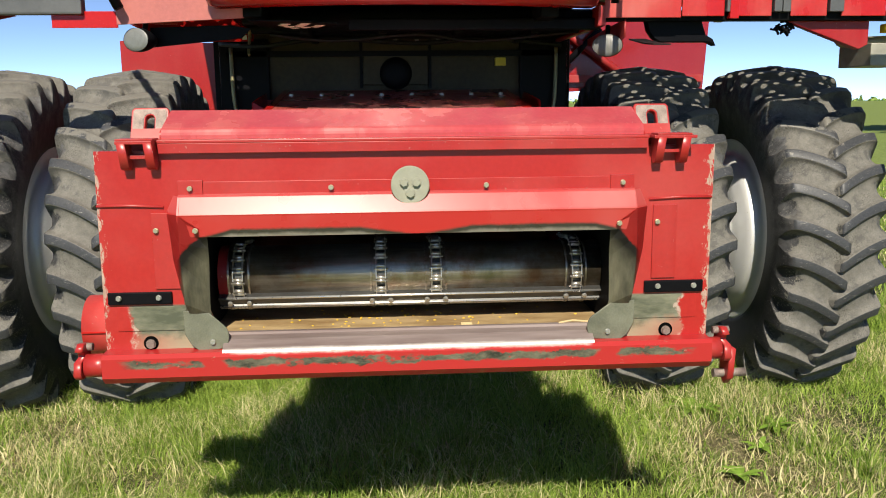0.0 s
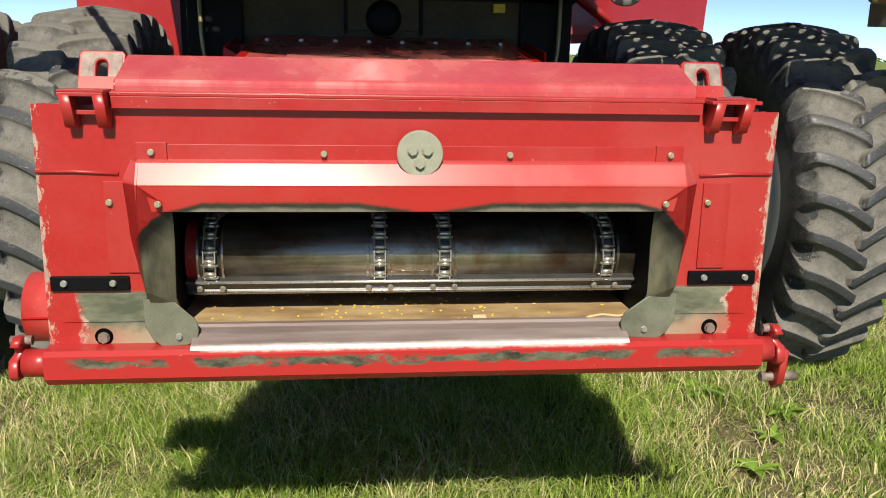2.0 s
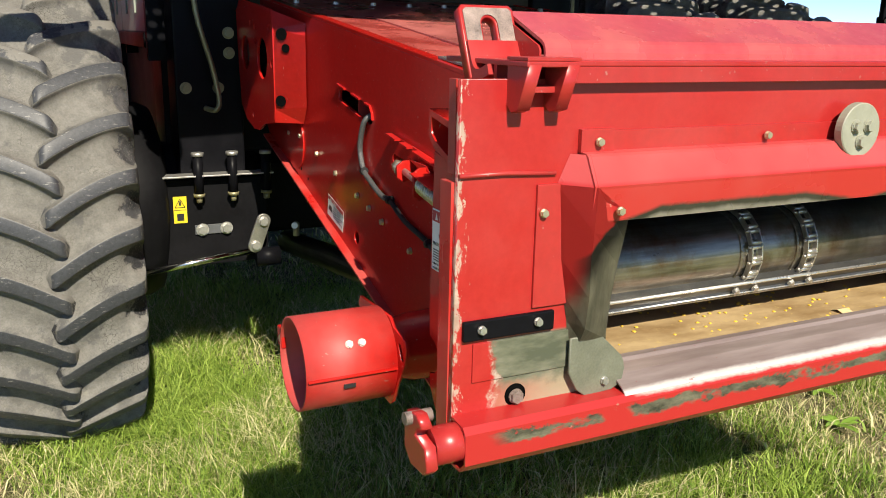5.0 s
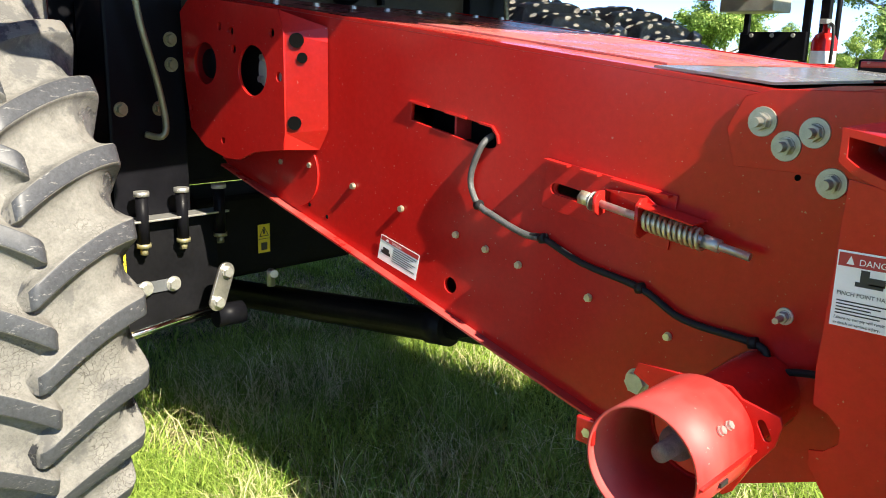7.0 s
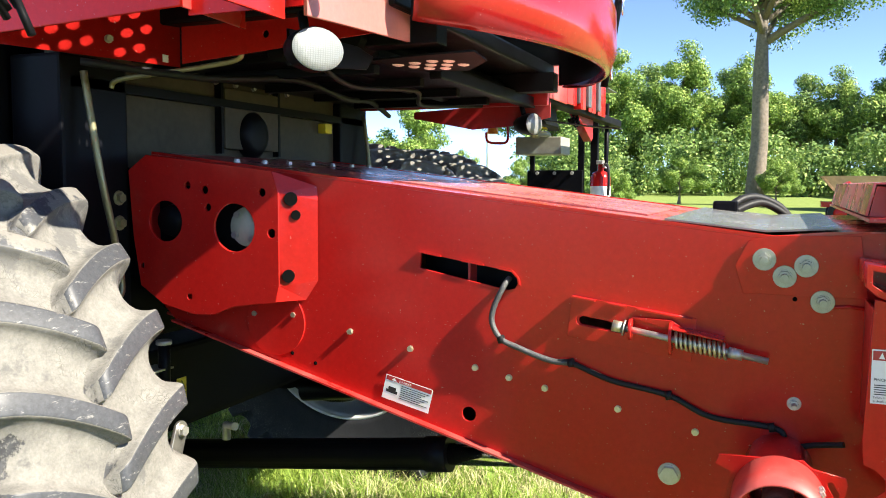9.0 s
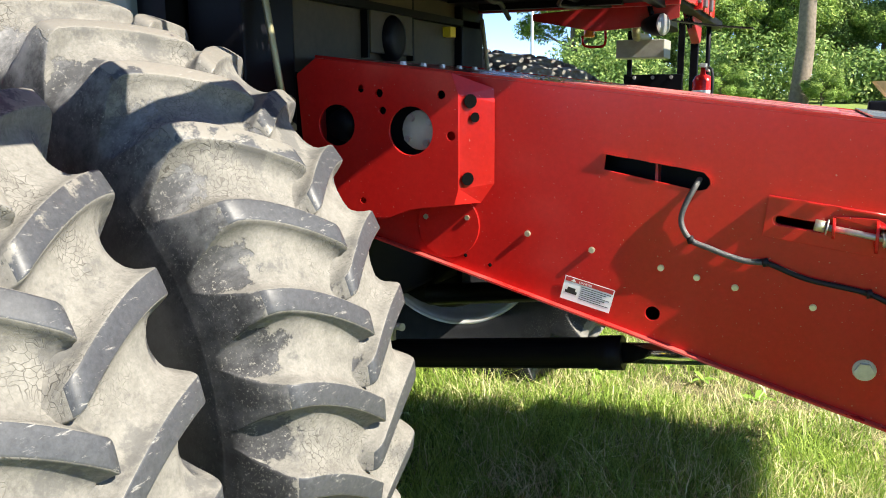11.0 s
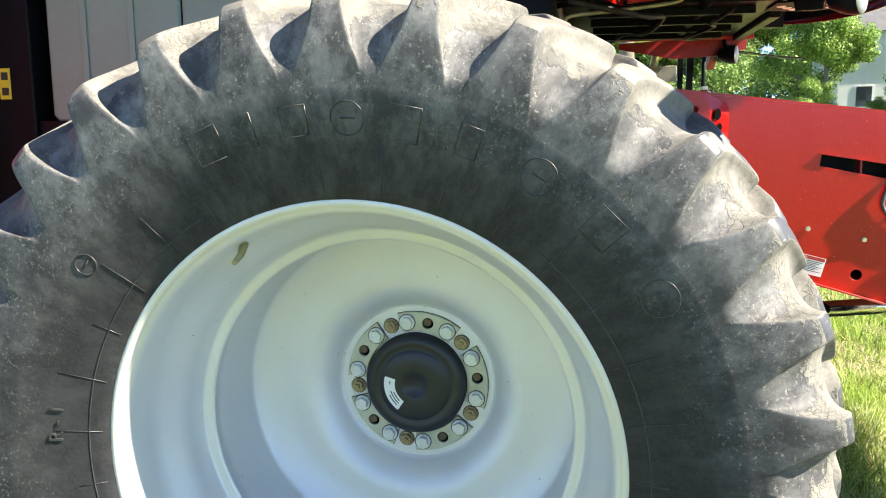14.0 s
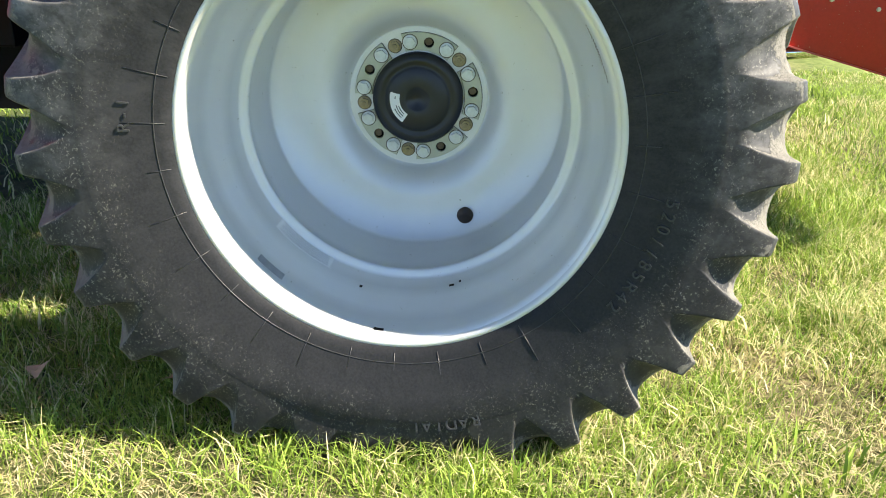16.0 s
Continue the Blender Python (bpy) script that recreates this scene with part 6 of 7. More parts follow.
# lift cylinders
for s in (-1, 1):
    ax = s * 0.50
    a, b_, c = Vector((ax, 4.95, 0.70)), Vector((ax, 3.815, 0.842)), Vector((ax, 3.20, 0.905))
    cyl = part("lift_cylinder", bm_tube([a, a.lerp(b_, 0.93), a.lerp(b_, 0.932), b_], [0.050, 0.050, 0.055, 0.055], 24), M_BLACK, combine, "black hydraulic lift cylinder")
    part("chrome_rod", bm_tube([b_, c], 0.033, 20), M_CHROME, cyl, "bright chrome rod")
    part("port_fitting", bm_tube([(ax - s * -0.06, 4.60, 0.81), (ax + s * 0.06, 4.60, 0.86), (ax + s * 0.08, 4.55, 0.865)], 0.014, 8), M_GREYBOLT, cyl)
    part("rod_eye", bm_tube([(ax - 0.05, 3.20, 0.905), (ax + 0.05, 3.20, 0.905)], 0.05, 20), M_RED_SHADE, cyl)

# ---- axle, frame and body ----
axle = part("front_axle", bm_box((-1.10, 4.98, 0.74), (1.10, 5.32, 1.06), 0.02), M_BLACKDUST, combine, "black front drive axle")
for s in (-1, 1):
    part("final_drive", bm_lathe([(s * 0.62, 0.0), (s * 0.62, 0.24), (s * 1.05, 0.25), (s * 1.12, 0.20), (s * 1.84, 0.17), (s * 1.84, 0.0)], 32, False), M_BLACKDUST, axle, at=pose(0, WHEEL_Y, WHEEL_Z))
    part("hub_housing", bm_lathe([(s * 1.02, 0.0), (s * 1.02, 0.30), (s * 1.05, 0.40), (s * 1.10, 0.425), (s * 1.30, 0.425), (s * 1.30, 0.0)], 40, False), M_BLACKDUST, axle, at=pose(0, WHEEL_Y, WHEEL_Z))
    post = part("frame_post", bm_box((min(s * 0.70, s * 0.97), 4.86, 0.98), (max(s * 0.70, s * 0.97), 5.06, 2.05), 0.01), M_BLACK, combine, "black frame post")
    part("frame_plate", bm_box((min(s * 0.62, s * 1.08), 4.83, 0.66), (max(s * 0.62, s * 1.08), 4.86, 1.03), 0.004), M_BLACKDUST, post)
    part("ledge", bm_box((min(s * 0.60, s * 1.15), 4.78, 1.045), (max(s * 0.60, s * 1.15), 4.86, 1.052), 0.002), M_GREYBOLT, post)
    for x in (0.91, 0.77, 0.63):
        part("tie_bolt", bm_tube([(s * x, 4.795, 0.975), (s * x, 4.795, 1.13)], 0.020, 12), M_BLACK, post)
        part("tie_nut", bm_tube([(s * x, 4.795, 1.13), (s * x, 4.795, 1.145)], 0.026, 8), M_GREYBOLT, post)
        part("tie_nut", bm_tube([(s * x, 4.795, 0.962), (s * x, 4.795, 0.975)], 0.024, 8), M_PIPE, post)
        part("tie_nut", bm_tube([(s * x, 4.795, 0.938), (s * x, 4.795, 0.962)], 0.013, 6), M_PIPE, post)
    part("bolt_strip", bm_box((min(s * 0.78, s * 0.93), 4.822, 0.795), (max(s * 0.78, s * 0.93), 4.83, 0.835), 0.002), M_GREY, post)
    for x, z in ((0.90, 0.815), (0.80, 0.815)):
        part("bolt", mesh_of("bolt", bm_bolt(0.02, 0.012, 0.027), M_GREYBOLT), None, post, at=pose(s * x, 4.822, z) @ FRONTWARD)
    for x, z in ((0.93, 1.40), (0.80, 1.40), (0.75, 1.62), (0.75, 1.54)):
        part("bolt", mesh_of("bolt", bm_bolt(0.016, 0.012, 0.024), M_PIPE), None, post, at=pose(s * x, 4.858, z) @ FRONTWARD)
    part("pipe", bm_tube(smooth_line([(s * 0.90, 4.84, 2.0), (s * 0.885, 4.80, 1.70), (s * 0.835, 4.80, 1.50), (s * 0.81, 4.80, 1.36), (s * 0.825, 4.80, 1.315), (s * 0.86, 4.84, 1.32)]), 0.011, 8), M_PIPE, post, "olive-zinc hydraulic pipe")
    part("link_plate", bm_plate([[(s * u, v) for u, v in slot(0.69, 0.81, 0.055, 0.028, radians(-70))]], 0.012, "y", 4.70, 0.002), M_STEEL, post, "plated link plate")
    for z in (0.86, 0.76):
        part("bolt", mesh_of("bolt", bm_bolt(0.018, 0.012, 0.02), M_GREYBOLT), None, post, at=pose(s * (0.69 - (z - 0.81) * 0.36), 4.694, z) @ FRONTWARD)
    part("cross_rod", bm_tube([(s * 0.70, 4.72, 0.735), (s * 1.25, 4.78, 0.65)], 0.014, 10), M_CHROME, post)
    part("lower_tube", bm_tube([(s * 0.60, 4.72, 0.70), (s * 0.70, 4.73, 0.70)], 0.04, 12), M_BLACK, post)


def warn_label(parent, x, y, z):
    part("warning_label", bm_box((x - 0.027, y - 0.0015, z - 0.056), (x + 0.027, y, z + 0.056)), M_YELLOW, parent, "yellow and black warning label")
    b = bmesh.new()
    for dz in (0.028,):
        for a, c in (((-0.020, -0.018), (0.020, -0.018)), ((0.020, -0.018), (0, 0.018)), ((0, 0.018), (-0.020, -0.018))):
            bm_tube([(x + a[0], y - 0.0018, z + dz + a[1]), (x + c[0], y - 0.0018, z + dz + c[1])], 0.0017, 4, True, b)
    part("warning_sign", b, M_INK, parent)
    part("print_bar", bm_box((x - 0.004, y - 0.0022, z + 0.018), (x + 0.004, y - 0.0012, z + 0.036)), M_INK, parent)
    part("print_bar", bm_box((x - 0.014, y - 0.0022, z - 0.046), (x + 0.014, y - 0.0012, z - 0.016)), M_INK, parent)
    part("print_bar", bm_box((x - 0.026, y - 0.0022, z - 0.002), (x + 0.026, y - 0.0012, z)), M_INK, parent)


warn_label(axle, -0.985, 4.83, 0.905)
warn_label(axle, -0.33, 4.975, 0.88)

wall = part("front_wall", bm_box((-0.95, 4.90, 1.72), (0.90, 4.94, 2.75)), M_OLIVE, combine, "dark dusty sheet-metal front wall under the cab")
part("wall_rib", bm_box((-0.93, 4.86, 1.955), (0.93, 4.90, 1.985)), M_BLACK, wall)
part("wall_rib", bm_box((-0.20, 4.87, 1.78), (-0.185, 4.90, 2.3)), M_BLACK, wall)
part("wall_rib", bm_box((0.185, 4.87, 1.78), (0.20, 4.90, 2.3)), M_BLACK, wall)
part("wall_panel", bm_box((-0.18, 4.868, 1.80), (0.18, 4.90, 2.03), 0.003), M_OLIVE, wall)
part("gear_case", bm_lathe([(-0.02, 0.0), (-0.02, 0.055), (-0.015, 0.075), (0.0, 0.09), (0.03, 0.09)], 28, False), M_BLACK, wall, at=pose(0.0, 4.86, 1.86, 0, 0, 90))
for n in range(5):
    bolt(wall, -0.24 + 0.12 * n, 4.868, 2.045, FRONTWARD, ME_BOLT_GREY)
part("module", bm_box((0.56, 4.86, 1.90), (0.62, 4.90, 1.945), 0.003), M_YELLOW, wall, "small yellow-green valve block")

# body behind the wheels
body = part("machine_body", bm_box((-0.90, 5.35, 1.30), (1.10, 9.6, 3.6), 0.04), M_BLACKDUST, combine, "dark machine body behind the axle")
part("belly", bm_box((-0.70, 4.95, 1.12), (0.70, 9.0, 1.35), 0.02), M_BLACKDUST, body)
part("upper_side", bm_box((-1.60, 5.6, 2.55), (-1.50, 9.6, 3.7), 0.02), M_RED, body, "red upper side panel")
part("upper_side", bm_box((1.50, 5.6, 2.55), (1.60, 9.6, 3.7), 0.02), M_RED, body)
part("side_sheet", bm_box((-1.04, 5.08, 1.5), (-0.96, 5.13, 2.6)), M_BLACK, body)
tanks = ((5.25, 6.24, 2.036, 2.222), (6.27, 6.82, 2.228, 2.325))
for y0, y1, z0, z1 in tanks:
    t = part("tank", bm_plate([[(y0 + 0.02, 1.62), (y1 - 0.02, 1.62), (y1, 1.64), (y1, z1 - 0.03), (y1 - 0.03, z1), (y0 + 0.03, z0), (y0, z0 - 0.03), (y0, 1.64)]], 0.10, "x", -0.97, 0.012), M_TANK, combine, "cream plastic tank")
    for q in (0.18, 0.62):
        y = y0 + q * (y1 - y0)
        z = z0 + q * (z1 - z0)
        part("tank_clamp", bm_tube(smooth_line([(-1.03, y + 0.06, z - 0.07), (-1.05, y + 0.03, z - 0.04), (-1.06, y, z + 0.02), (-1.03, y, z + 0.055), (-1.0, y, z + 0.06)]), 0.0055, 6), M_PIPE, t, "bent wire clamp")
        part("clamp_eye", bm_tube([(-1.0, y - 0.012, z + 0.06), (-1.0, y + 0.012, z + 0.06)], 0.012, 10), M_PIPE, t)
    for q in (0.35, 0.72):
        y = y0 + q * (y1 - y0)
        part("tank_groove", bm_box((-1.029, y - 0.014, 1.70), (-1.018, y + 0.014, z0 - 0.08), 0.004), M_TANK, t)
part("tank_tray", bm_box((-1.04, 5.2, 1.55), (-0.92, 7.0, 1.615), 0.005), M_BLACK, body)
part("tank_post", bm_box((-1.01, 6.243, 1.5), (-0.93, 6.267, 2.6)), M_BLACK, body)
pillar = part("left_pillar", bm_box((-1.06, 6.88, 0.9), (-0.94, 7.12, 2.8), 0.01), M_BLACK, body)
part("warning_label", bm_box((-1.0625, 6.98, 1.70), (-1.0605, 7.03, 1.82)), M_YELLOW, body, "yellow and black warning label")
part("print_bar", bm_box((-1.0632, 6.99, 1.775), (-1.0626, 7.02, 1.805)), M_INK, body)
part("print_bar", bm_box((-1.0632, 6.99, 1.715), (-1.0626, 7.02, 1.745)), M_INK, body)

part("upper_shroud", bm_box((-1.25, 5.1, 2.34), (-1.0, 7.4, 2.8), 0.02), M_BLACK, body)
# paint deepened to stand in for the shade over half the shield
part("side_shield", bm_plate([[(-2.22, 1.0), (-1.46, 1.0), (-1.46, 2.20), (-2.22, 2.22)]], 0.01, "y", 7.28, 0.002), red_paint("shade-deepened shield enamel", 0.15, (0.34, 0.014, 0.012)), body, "red sheet shield with its part shade in the colour")
part("rear_housing", bm_box((-1.455, 7.31, 0.70), (-0.88, 9.2, 2.9), 0.02), M_BLACKDUST, body, "dark rear housing")
part("wheel_liner", bm_box((-0.985, 5.12, 1.10), (-0.88, 5.40, 2.85), 0.005), M_BLACK, body)
part("side_liner", bm_box((0.86, 4.945, 1.36), (0.90, 5.345, 2.85), 0.003), M_BLACK, body)
part("lower_liner", bm_box((-0.95, 5.36, 0.62), (-0.86, 7.3, 1.56), 0.005), M_BLACKDUST, body)
part("rear_axle", bm_box((-1.5, 8.6, 0.55), (1.5, 8.8, 0.75), 0.02), M_BLACKDUST, body)

# ---- cab underside and nose ----
cab = part("cab", bm_box((-0.80, 3.86, 2.14), (0.86, 4.88, 2.20), 0.01), M_BLACK, combine, "cab with a red rounded nose and dark underside")


def nose_line(t, inset=0.0):
    """The cab's front edge in plan, t from -1 to 1."""
    x = 0.035 + (0.85 - inset) * math.sin(t * math.pi / 2)
    y = 3.80 + inset * 0.6 - (0.33 - 0.2 * inset) * math.cos(t * math.pi / 2) ** 1.3
    return x, y


b = bmesh.new()
rows = []
for n in range(33):
    t = -1 + n / 16
    rows.append([])
    for inset, z in ((0.035, 2.078), (0.012, 2.092), (-0.015, 2.16), (-0.01, 2.30), (0.02, 2.36)):
        x, y = nose_line(t, inset)
        rows[-1].append(b.verts.new((x, y, z + 0.022 * abs(t) ** 3 * (2.36 - z) / 0.28)))
for p, q in zip(rows, rows[1:]):
    for n in range(4):
        b.faces.new((p[n], p[n + 1], q[n + 1], q[n])).smooth = True
bmesh.ops.recalc_face_normals(b, faces=b.faces)
bmesh.ops.solidify(b, geom=list(b.faces), thickness=0.004)
part("nose_fairing", b, M_RED_NOSE, cab, "glossy red rounded nose fairing")
b = bmesh.new()
rows = [[b.verts.new((*nose_line(-1 + n / 16, 0.055), z)) for z in (2.105, 2.34)] for n in range(33)]
for p, q in zip(rows, rows[1:]):
    b.faces.new((p[0], p[1], q[1], q[0])).smooth = True
part("nose_liner", b, M_BLACK, cab, "black lining inside the nose")
b = bmesh.new()
rows = []
for n in range(33):
    t = -1 + n / 16
    x, y = nose_line(t, 0.03)
    x2, y2 = nose_line(t, 0.0)
    rows.append([b.verts.new((x, y, 2.36)), b.verts.new((x2, y2 - 0.05, 3.6))])
for p, q in zip(rows, rows[1:]):
    b.faces.new((p[0], p[1], q[1], q[0])).smooth = True
glass = Mat("tinted cab glass")
glass.b.inputs["Transmission Weight"].default_value = 1.0
glass_m = glass.done((0.35, 0.55, 0.50), 0.03, 0.0)
part("windscreen", b, glass_m, cab, "green-tinted curved windscreen")
part("cab_back", bm_box((-0.80, 4.80, 2.2), (0.86, 4.86, 3.7)), M_BLACK, cab)
part("cab_roof", bm_box((-0.95, 3.4, 3.6), (1.0, 4.95, 3.85), 0.05), M_RED, cab)
for s in (-1, 1):
    part("cab_side", bm_box((min(s * 0.82, s * 0.86) + 0.03, 3.82, 2.2), (max(s * 0.82, s * 0.86) + 0.03, 4.80, 3.6)), M_BLACK, cab)
for y, z, r in ((4.05, 2.085, 0.035), (4.30, 2.06, 0.03), (4.52, 2.09, 0.04)):
    part("cross_tube", bm_tube([(-0.70, y, z), (0.95, y, z)], r, 12), M_BLACK, cab)
part("belly_pan", bm_box((-0.58, 4.02, 2.045), (0.90, 4.86, 2.075), 0.006), M_BLACK, cab, "black pan under the cab floor")
part("belly_rail", bm_box((-0.22, 3.965, 2.02), (0.93, 4.01, 2.07), 0.006), M_BLACK, cab)
part("belly_rail", bm_box((0.90, 3.90, 2.03), (0.935, 4.86, 2.12), 0.004), M_RED_SHADE, cab, "red side rail under the cab")
for q in range(4):
    part("belly_bracket", bm_box((-0.45 + 0.36 * q, 4.10, 2.015), (-0.41 + 0.36 * q, 4.75, 2.045), 0.003), M_BLACK, cab)
part("wire_loom", bm_tube(smooth_line([(-0.95, 4.80, 2.02), (-0.7, 4.55, 1.99), (-0.35, 4.45, 2.02), (0.1, 4.5, 2.0), (0.5, 4.6, 2.03), (0.9, 4.7, 2.0)]), 0.012, 7), M_RUBBER, cab, "black wire loom")
part("wire_loom", bm_tube(smooth_line([(-0.6, 4.2, 2.02), (-0.3, 4.25, 1.995), (0.1, 4.2, 2.02), (0.4, 4.3, 1.995), (0.85, 4.2, 2.03)]), 0.009, 7), M_RUBBER, cab)
for x in (-0.62, 0.66):
    part("cab_rail", bm_box((x - 0.04, 3.80, 2.06), (x + 0.04, 4.88, 2.14), 0.005), M_BLACK, cab)
grate = part("louvred_plate", bm_plate([[(-0.571, 4.042), (-0.61, 3.853), (-0.621, 3.703), (-0.446, 3.728), (-0.266, 3.85), (-0.319, 4.045)]], 0.006, "z", 2.038, 0.001), M_BLACKDUST, cab, "dark louvred plate under the cab corner")
# white ovals added to imitate the light showing in the plate's slots
for i, count in enumerate((1, 2, 3, 3, 1)):
    for j in range(count):
        b = bmesh.new()
        bmesh.ops.create_uvsphere(b, u_segments=12, v_segments=6, radius=1.0, matrix=Matrix.LocRotScale((-0.463 + 0.016 * i + 0.070 * (j - (count - 1) / 2), 4.010 - 0.048 * i + 0.034 * (j - (count - 1) / 2), 2.035), None, (0.024, 0.018, 0.005)))
        part("louvre", b, M_WHITE, grate, "white louvre standing in for light in a slot")
# handrail pole by the windscreen with two snap hooks
rail = part("handrail_pole", bm_tube([(0.905, 3.645, 2.10), (0.90, 3.632, 2.17), (0.905, 3.585, 2.47), (0.92, 3.50, 3.3)], 0.017, 10), M_BLACK, cab, "black handrail pole")
part("handrail_pole", bm_tube([(0.965, 3.66, 2.14), (0.965, 3.60, 2.50), (0.98, 3.52, 3.3)], 0.014, 10), M_BLACK, cab)
for z in (2.16, 2.44):
    y = 3.632 - 0.157 * (z - 2.17)
    ring = [(0.888 + 0.013 * math.cos(a), y - 0.024, z + 0.034 * math.sin(a)) for a in (2 * math.pi * q / 16 for q in range(17))]
    part("snap_hook", bm_tube(ring, 0.0042, 6), M_CHROME, rail, "steel snap hook")

# left platform: fascia, side panel, perforated deck, head lamp
plat = part("left_platform", bm_plate([[(-1.208, 2.040), (-0.62, 2.070), (-0.62, 2.62), (-1.208, 2.62)]], 0.010, "y", 3.845, 0.002), M_RED_GLARE, combine, "red access platform beside the cab, fascia glare in its colour")
plat.matrix_basis = pose(0, 0.04, 0, 0, 0, 0)
part("fascia_return", bm_box((-1.212, 3.89, 2.06), (-1.204, 4.20, 2.5)), M_RED, plat)
part("side_fascia", bm_plate([[(4.19, 2.075), (4.885, 2.045), (4.885, 2.55), (4.19, 2.55)]], 0.010, "x", -1.25, 0.002), M_RED, plat, "red platform side panel")
part("ledge_fascia", bm_plate([[(-1.25, 2.075), (-1.0, 2.065), (-1.0, 2.13), (-1.25, 2.15)]], 0.008, "y", 4.195, 0.001), M_RED_DUSTY, plat)
b = bmesh.new()
b.faces.new([b.verts.new(p) for p in ((-0.74, 4.614, 2.020), (-1.245, 4.808, 2.028), (-1.245, 4.808, 2.355), (-0.74, 4.614, 2.355))])
bmesh.ops.solidify(b, geom=list(b.faces), thickness=0.006)
part("under_panel", b, M_RED, plat, "red cross panel under the deck")


def perforated(x0, x1, y0, y1, z, pitch=0.075, r=0.022, skip=0):
    loops = [[(x0, y0), (x1, y0), (x1, y1), (x0, y1)]]
    nx, ny = int((x1 - x0 - 0.05) / pitch), int((y1 - y0 - 0.05) / pitch)
    for i in range(nx):
        for j in range(ny):
            if skip and (i % skip == skip - 1):
                continue
            loops.append(circle(x0 + 0.05 + pitch * (i + 0.5 * (j % 2)), y0 + 0.05 + pitch * j, r, 10))
    return bm_plate(loops, 0.006, "z", z)


part("deck", perforated(-1.24, -0.82, 3.92, 4.80, 2.36, 0.058, 0.0195, 4), M_GREY, plat, "perforated grip deck")
part("inner_panel", bm_plate([[(3.92, 2.085), (4.60, 2.030), (4.60, 2.355), (3.92, 2.355)], circle(4.30, 2.10, 0.012, 12), circle(4.05, 2.14, 0.010, 12)], 0.006, "x", -0.745, 0.001), M_RED, plat, "red inner panel beside the cab floor")
part("panel_bolt", ME_BOLT_GREY, None, plat, at=pose(-0.96, 4.685, 2.075) @ pose(0, 0, 0, 90, 0, -21))
part("print_label", bm_box((-0.80, 4.628, 2.030), (-0.755, 4.630, 2.052)), M_WHITE, plat, "small white printed label")


def head_lamp(parent, x, y, z, turn, dark=False):
    m = pose(x, y, z, 0, 0, turn) @ Matrix.Diagonal((0.93, 0.91, 0.67, 1.0))
    lamp = part("head_lamp", bm_lathe([(0.0, 0.076), (-0.03, 0.076), (-0.055, 0.068), (-0.10, 0.042), (-0.115, 0.0)], 32, False), M_BLACK, parent, "round work lamp", at=m @ pose(0, 0, 0, 0, 0, -90))
    lens_m = Mat("ribbed lamp lens")
    _, gy, gz = lens_m.axes()
    grid = lens_m.math("MAXIMUM", lens_m.ramp(lens_m.math("SINE", lens_m.math("MULTIPLY", gy, 900.0)), 0.3, 1.0), lens_m.ramp(lens_m.math("SINE", lens_m.math("MULTIPLY", gz, 900.0)), 0.3, 1.0))
    lens_m.bump(grid, 0.25, 0.001)
    shade_c = (0.23, 0.24, 0.235) if not dark else (0.20, 0.20, 0.19)
    part("lens", bm_lathe([(0.0, 0.074), (0.004, 0.070), (0.008, 0.045), (0.010, 0.0)], 32, False), lens_m.done(lens_m.mix(grid, shade_c, tuple(v * 0.7 for v in shade_c)), 0.35, 0.05), lamp, "ribbed glass lens", at=m @ pose(0, 0, 0, 0, 0, -90))
    part("lamp_arm", bm_tube([m @ Vector((0, 0.06, 0.05)), m @ Vector((0, 0.08, 0.14))], 0.012, 8), M_BLACK, lamp)
    return lamp


head_lamp(plat, -1.138, 3.895, 1.976, -28)
part("lamp_bracket", bm_plate([[(-1.10, 1.95), (-0.70, 1.99), (-0.66, 2.03), (-0.75, 2.045), (-1.10, 2.035)]], 0.008, "y", 4.0, 0.001), M_BLACK, plat)
part("mirror_arm", bm_tube([(-1.60, 3.85, 2.9), (-1.30, 3.82, 2.35), (-1.18, 3.83, 2.10)], 0.022, 8), M_BLACK, plat)
part("under_rail", bm_tube(smooth_line([(-0.80, 4.83, 1.96), (-0.797, 4.80, 1.985), (-0.765, 4.62, 2.005), (-0.73, 4.424, 2.032), (-0.725, 4.40, 2.06)]), 0.008, 8), M_PIPE, plat, "olive-zinc pipe")

# folded ladder beside the left platform
ladder = part("folded_ladder", bm_box((-2.45, 3.90, 2.085), (-1.36, 3.96, 2.165), 0.008), M_GREY, combine, "folded grey access ladder")
part("ladder_leg", bm_box((-1.90, 3.885, 2.04), (-1.78, 3.97, 2.30), 0.006), M_BLACK, ladder)
part("ladder_pin", bm_tube([(-1.835, 3.87, 2.05), (-1.835, 3.87, 2.2)], 0.02, 12), M_STEEL, ladder)
part("ladder_fascia", bm_box((-1.50, 3.93, 2.03), (-1.22, 3.94, 2.10), 0.002), M_RED, ladder)
part("ladder_lug", bm_plate([[(-2.3, 1.97), (-1.72, 2.085), (-2.45, 2.085), (-2.45, 1.98)]], 0.05, "y", 4.0, 0.004), M_RED_SHADE, ladder)
b = bmesh.new()
rng = random.Random(8)
for n in range(26):
    p = Vector((-1.98 + rng.gauss(0, 0.035), 3.95 + rng.gauss(0, 0.03), 1.975 + rng.gauss(0, 0.025)))
    bm_tube([p, p + Vector((rng.uniform(-0.05, 0.05), rng.uniform(-0.03, 0.03), rng.uniform(-0.06, 0.01)))], 0.006, 4, True, b)
tagged(part("chaff_clump", b, M_BLACKDUST, ladder, "clump of dark chaff"), kind="stuff")

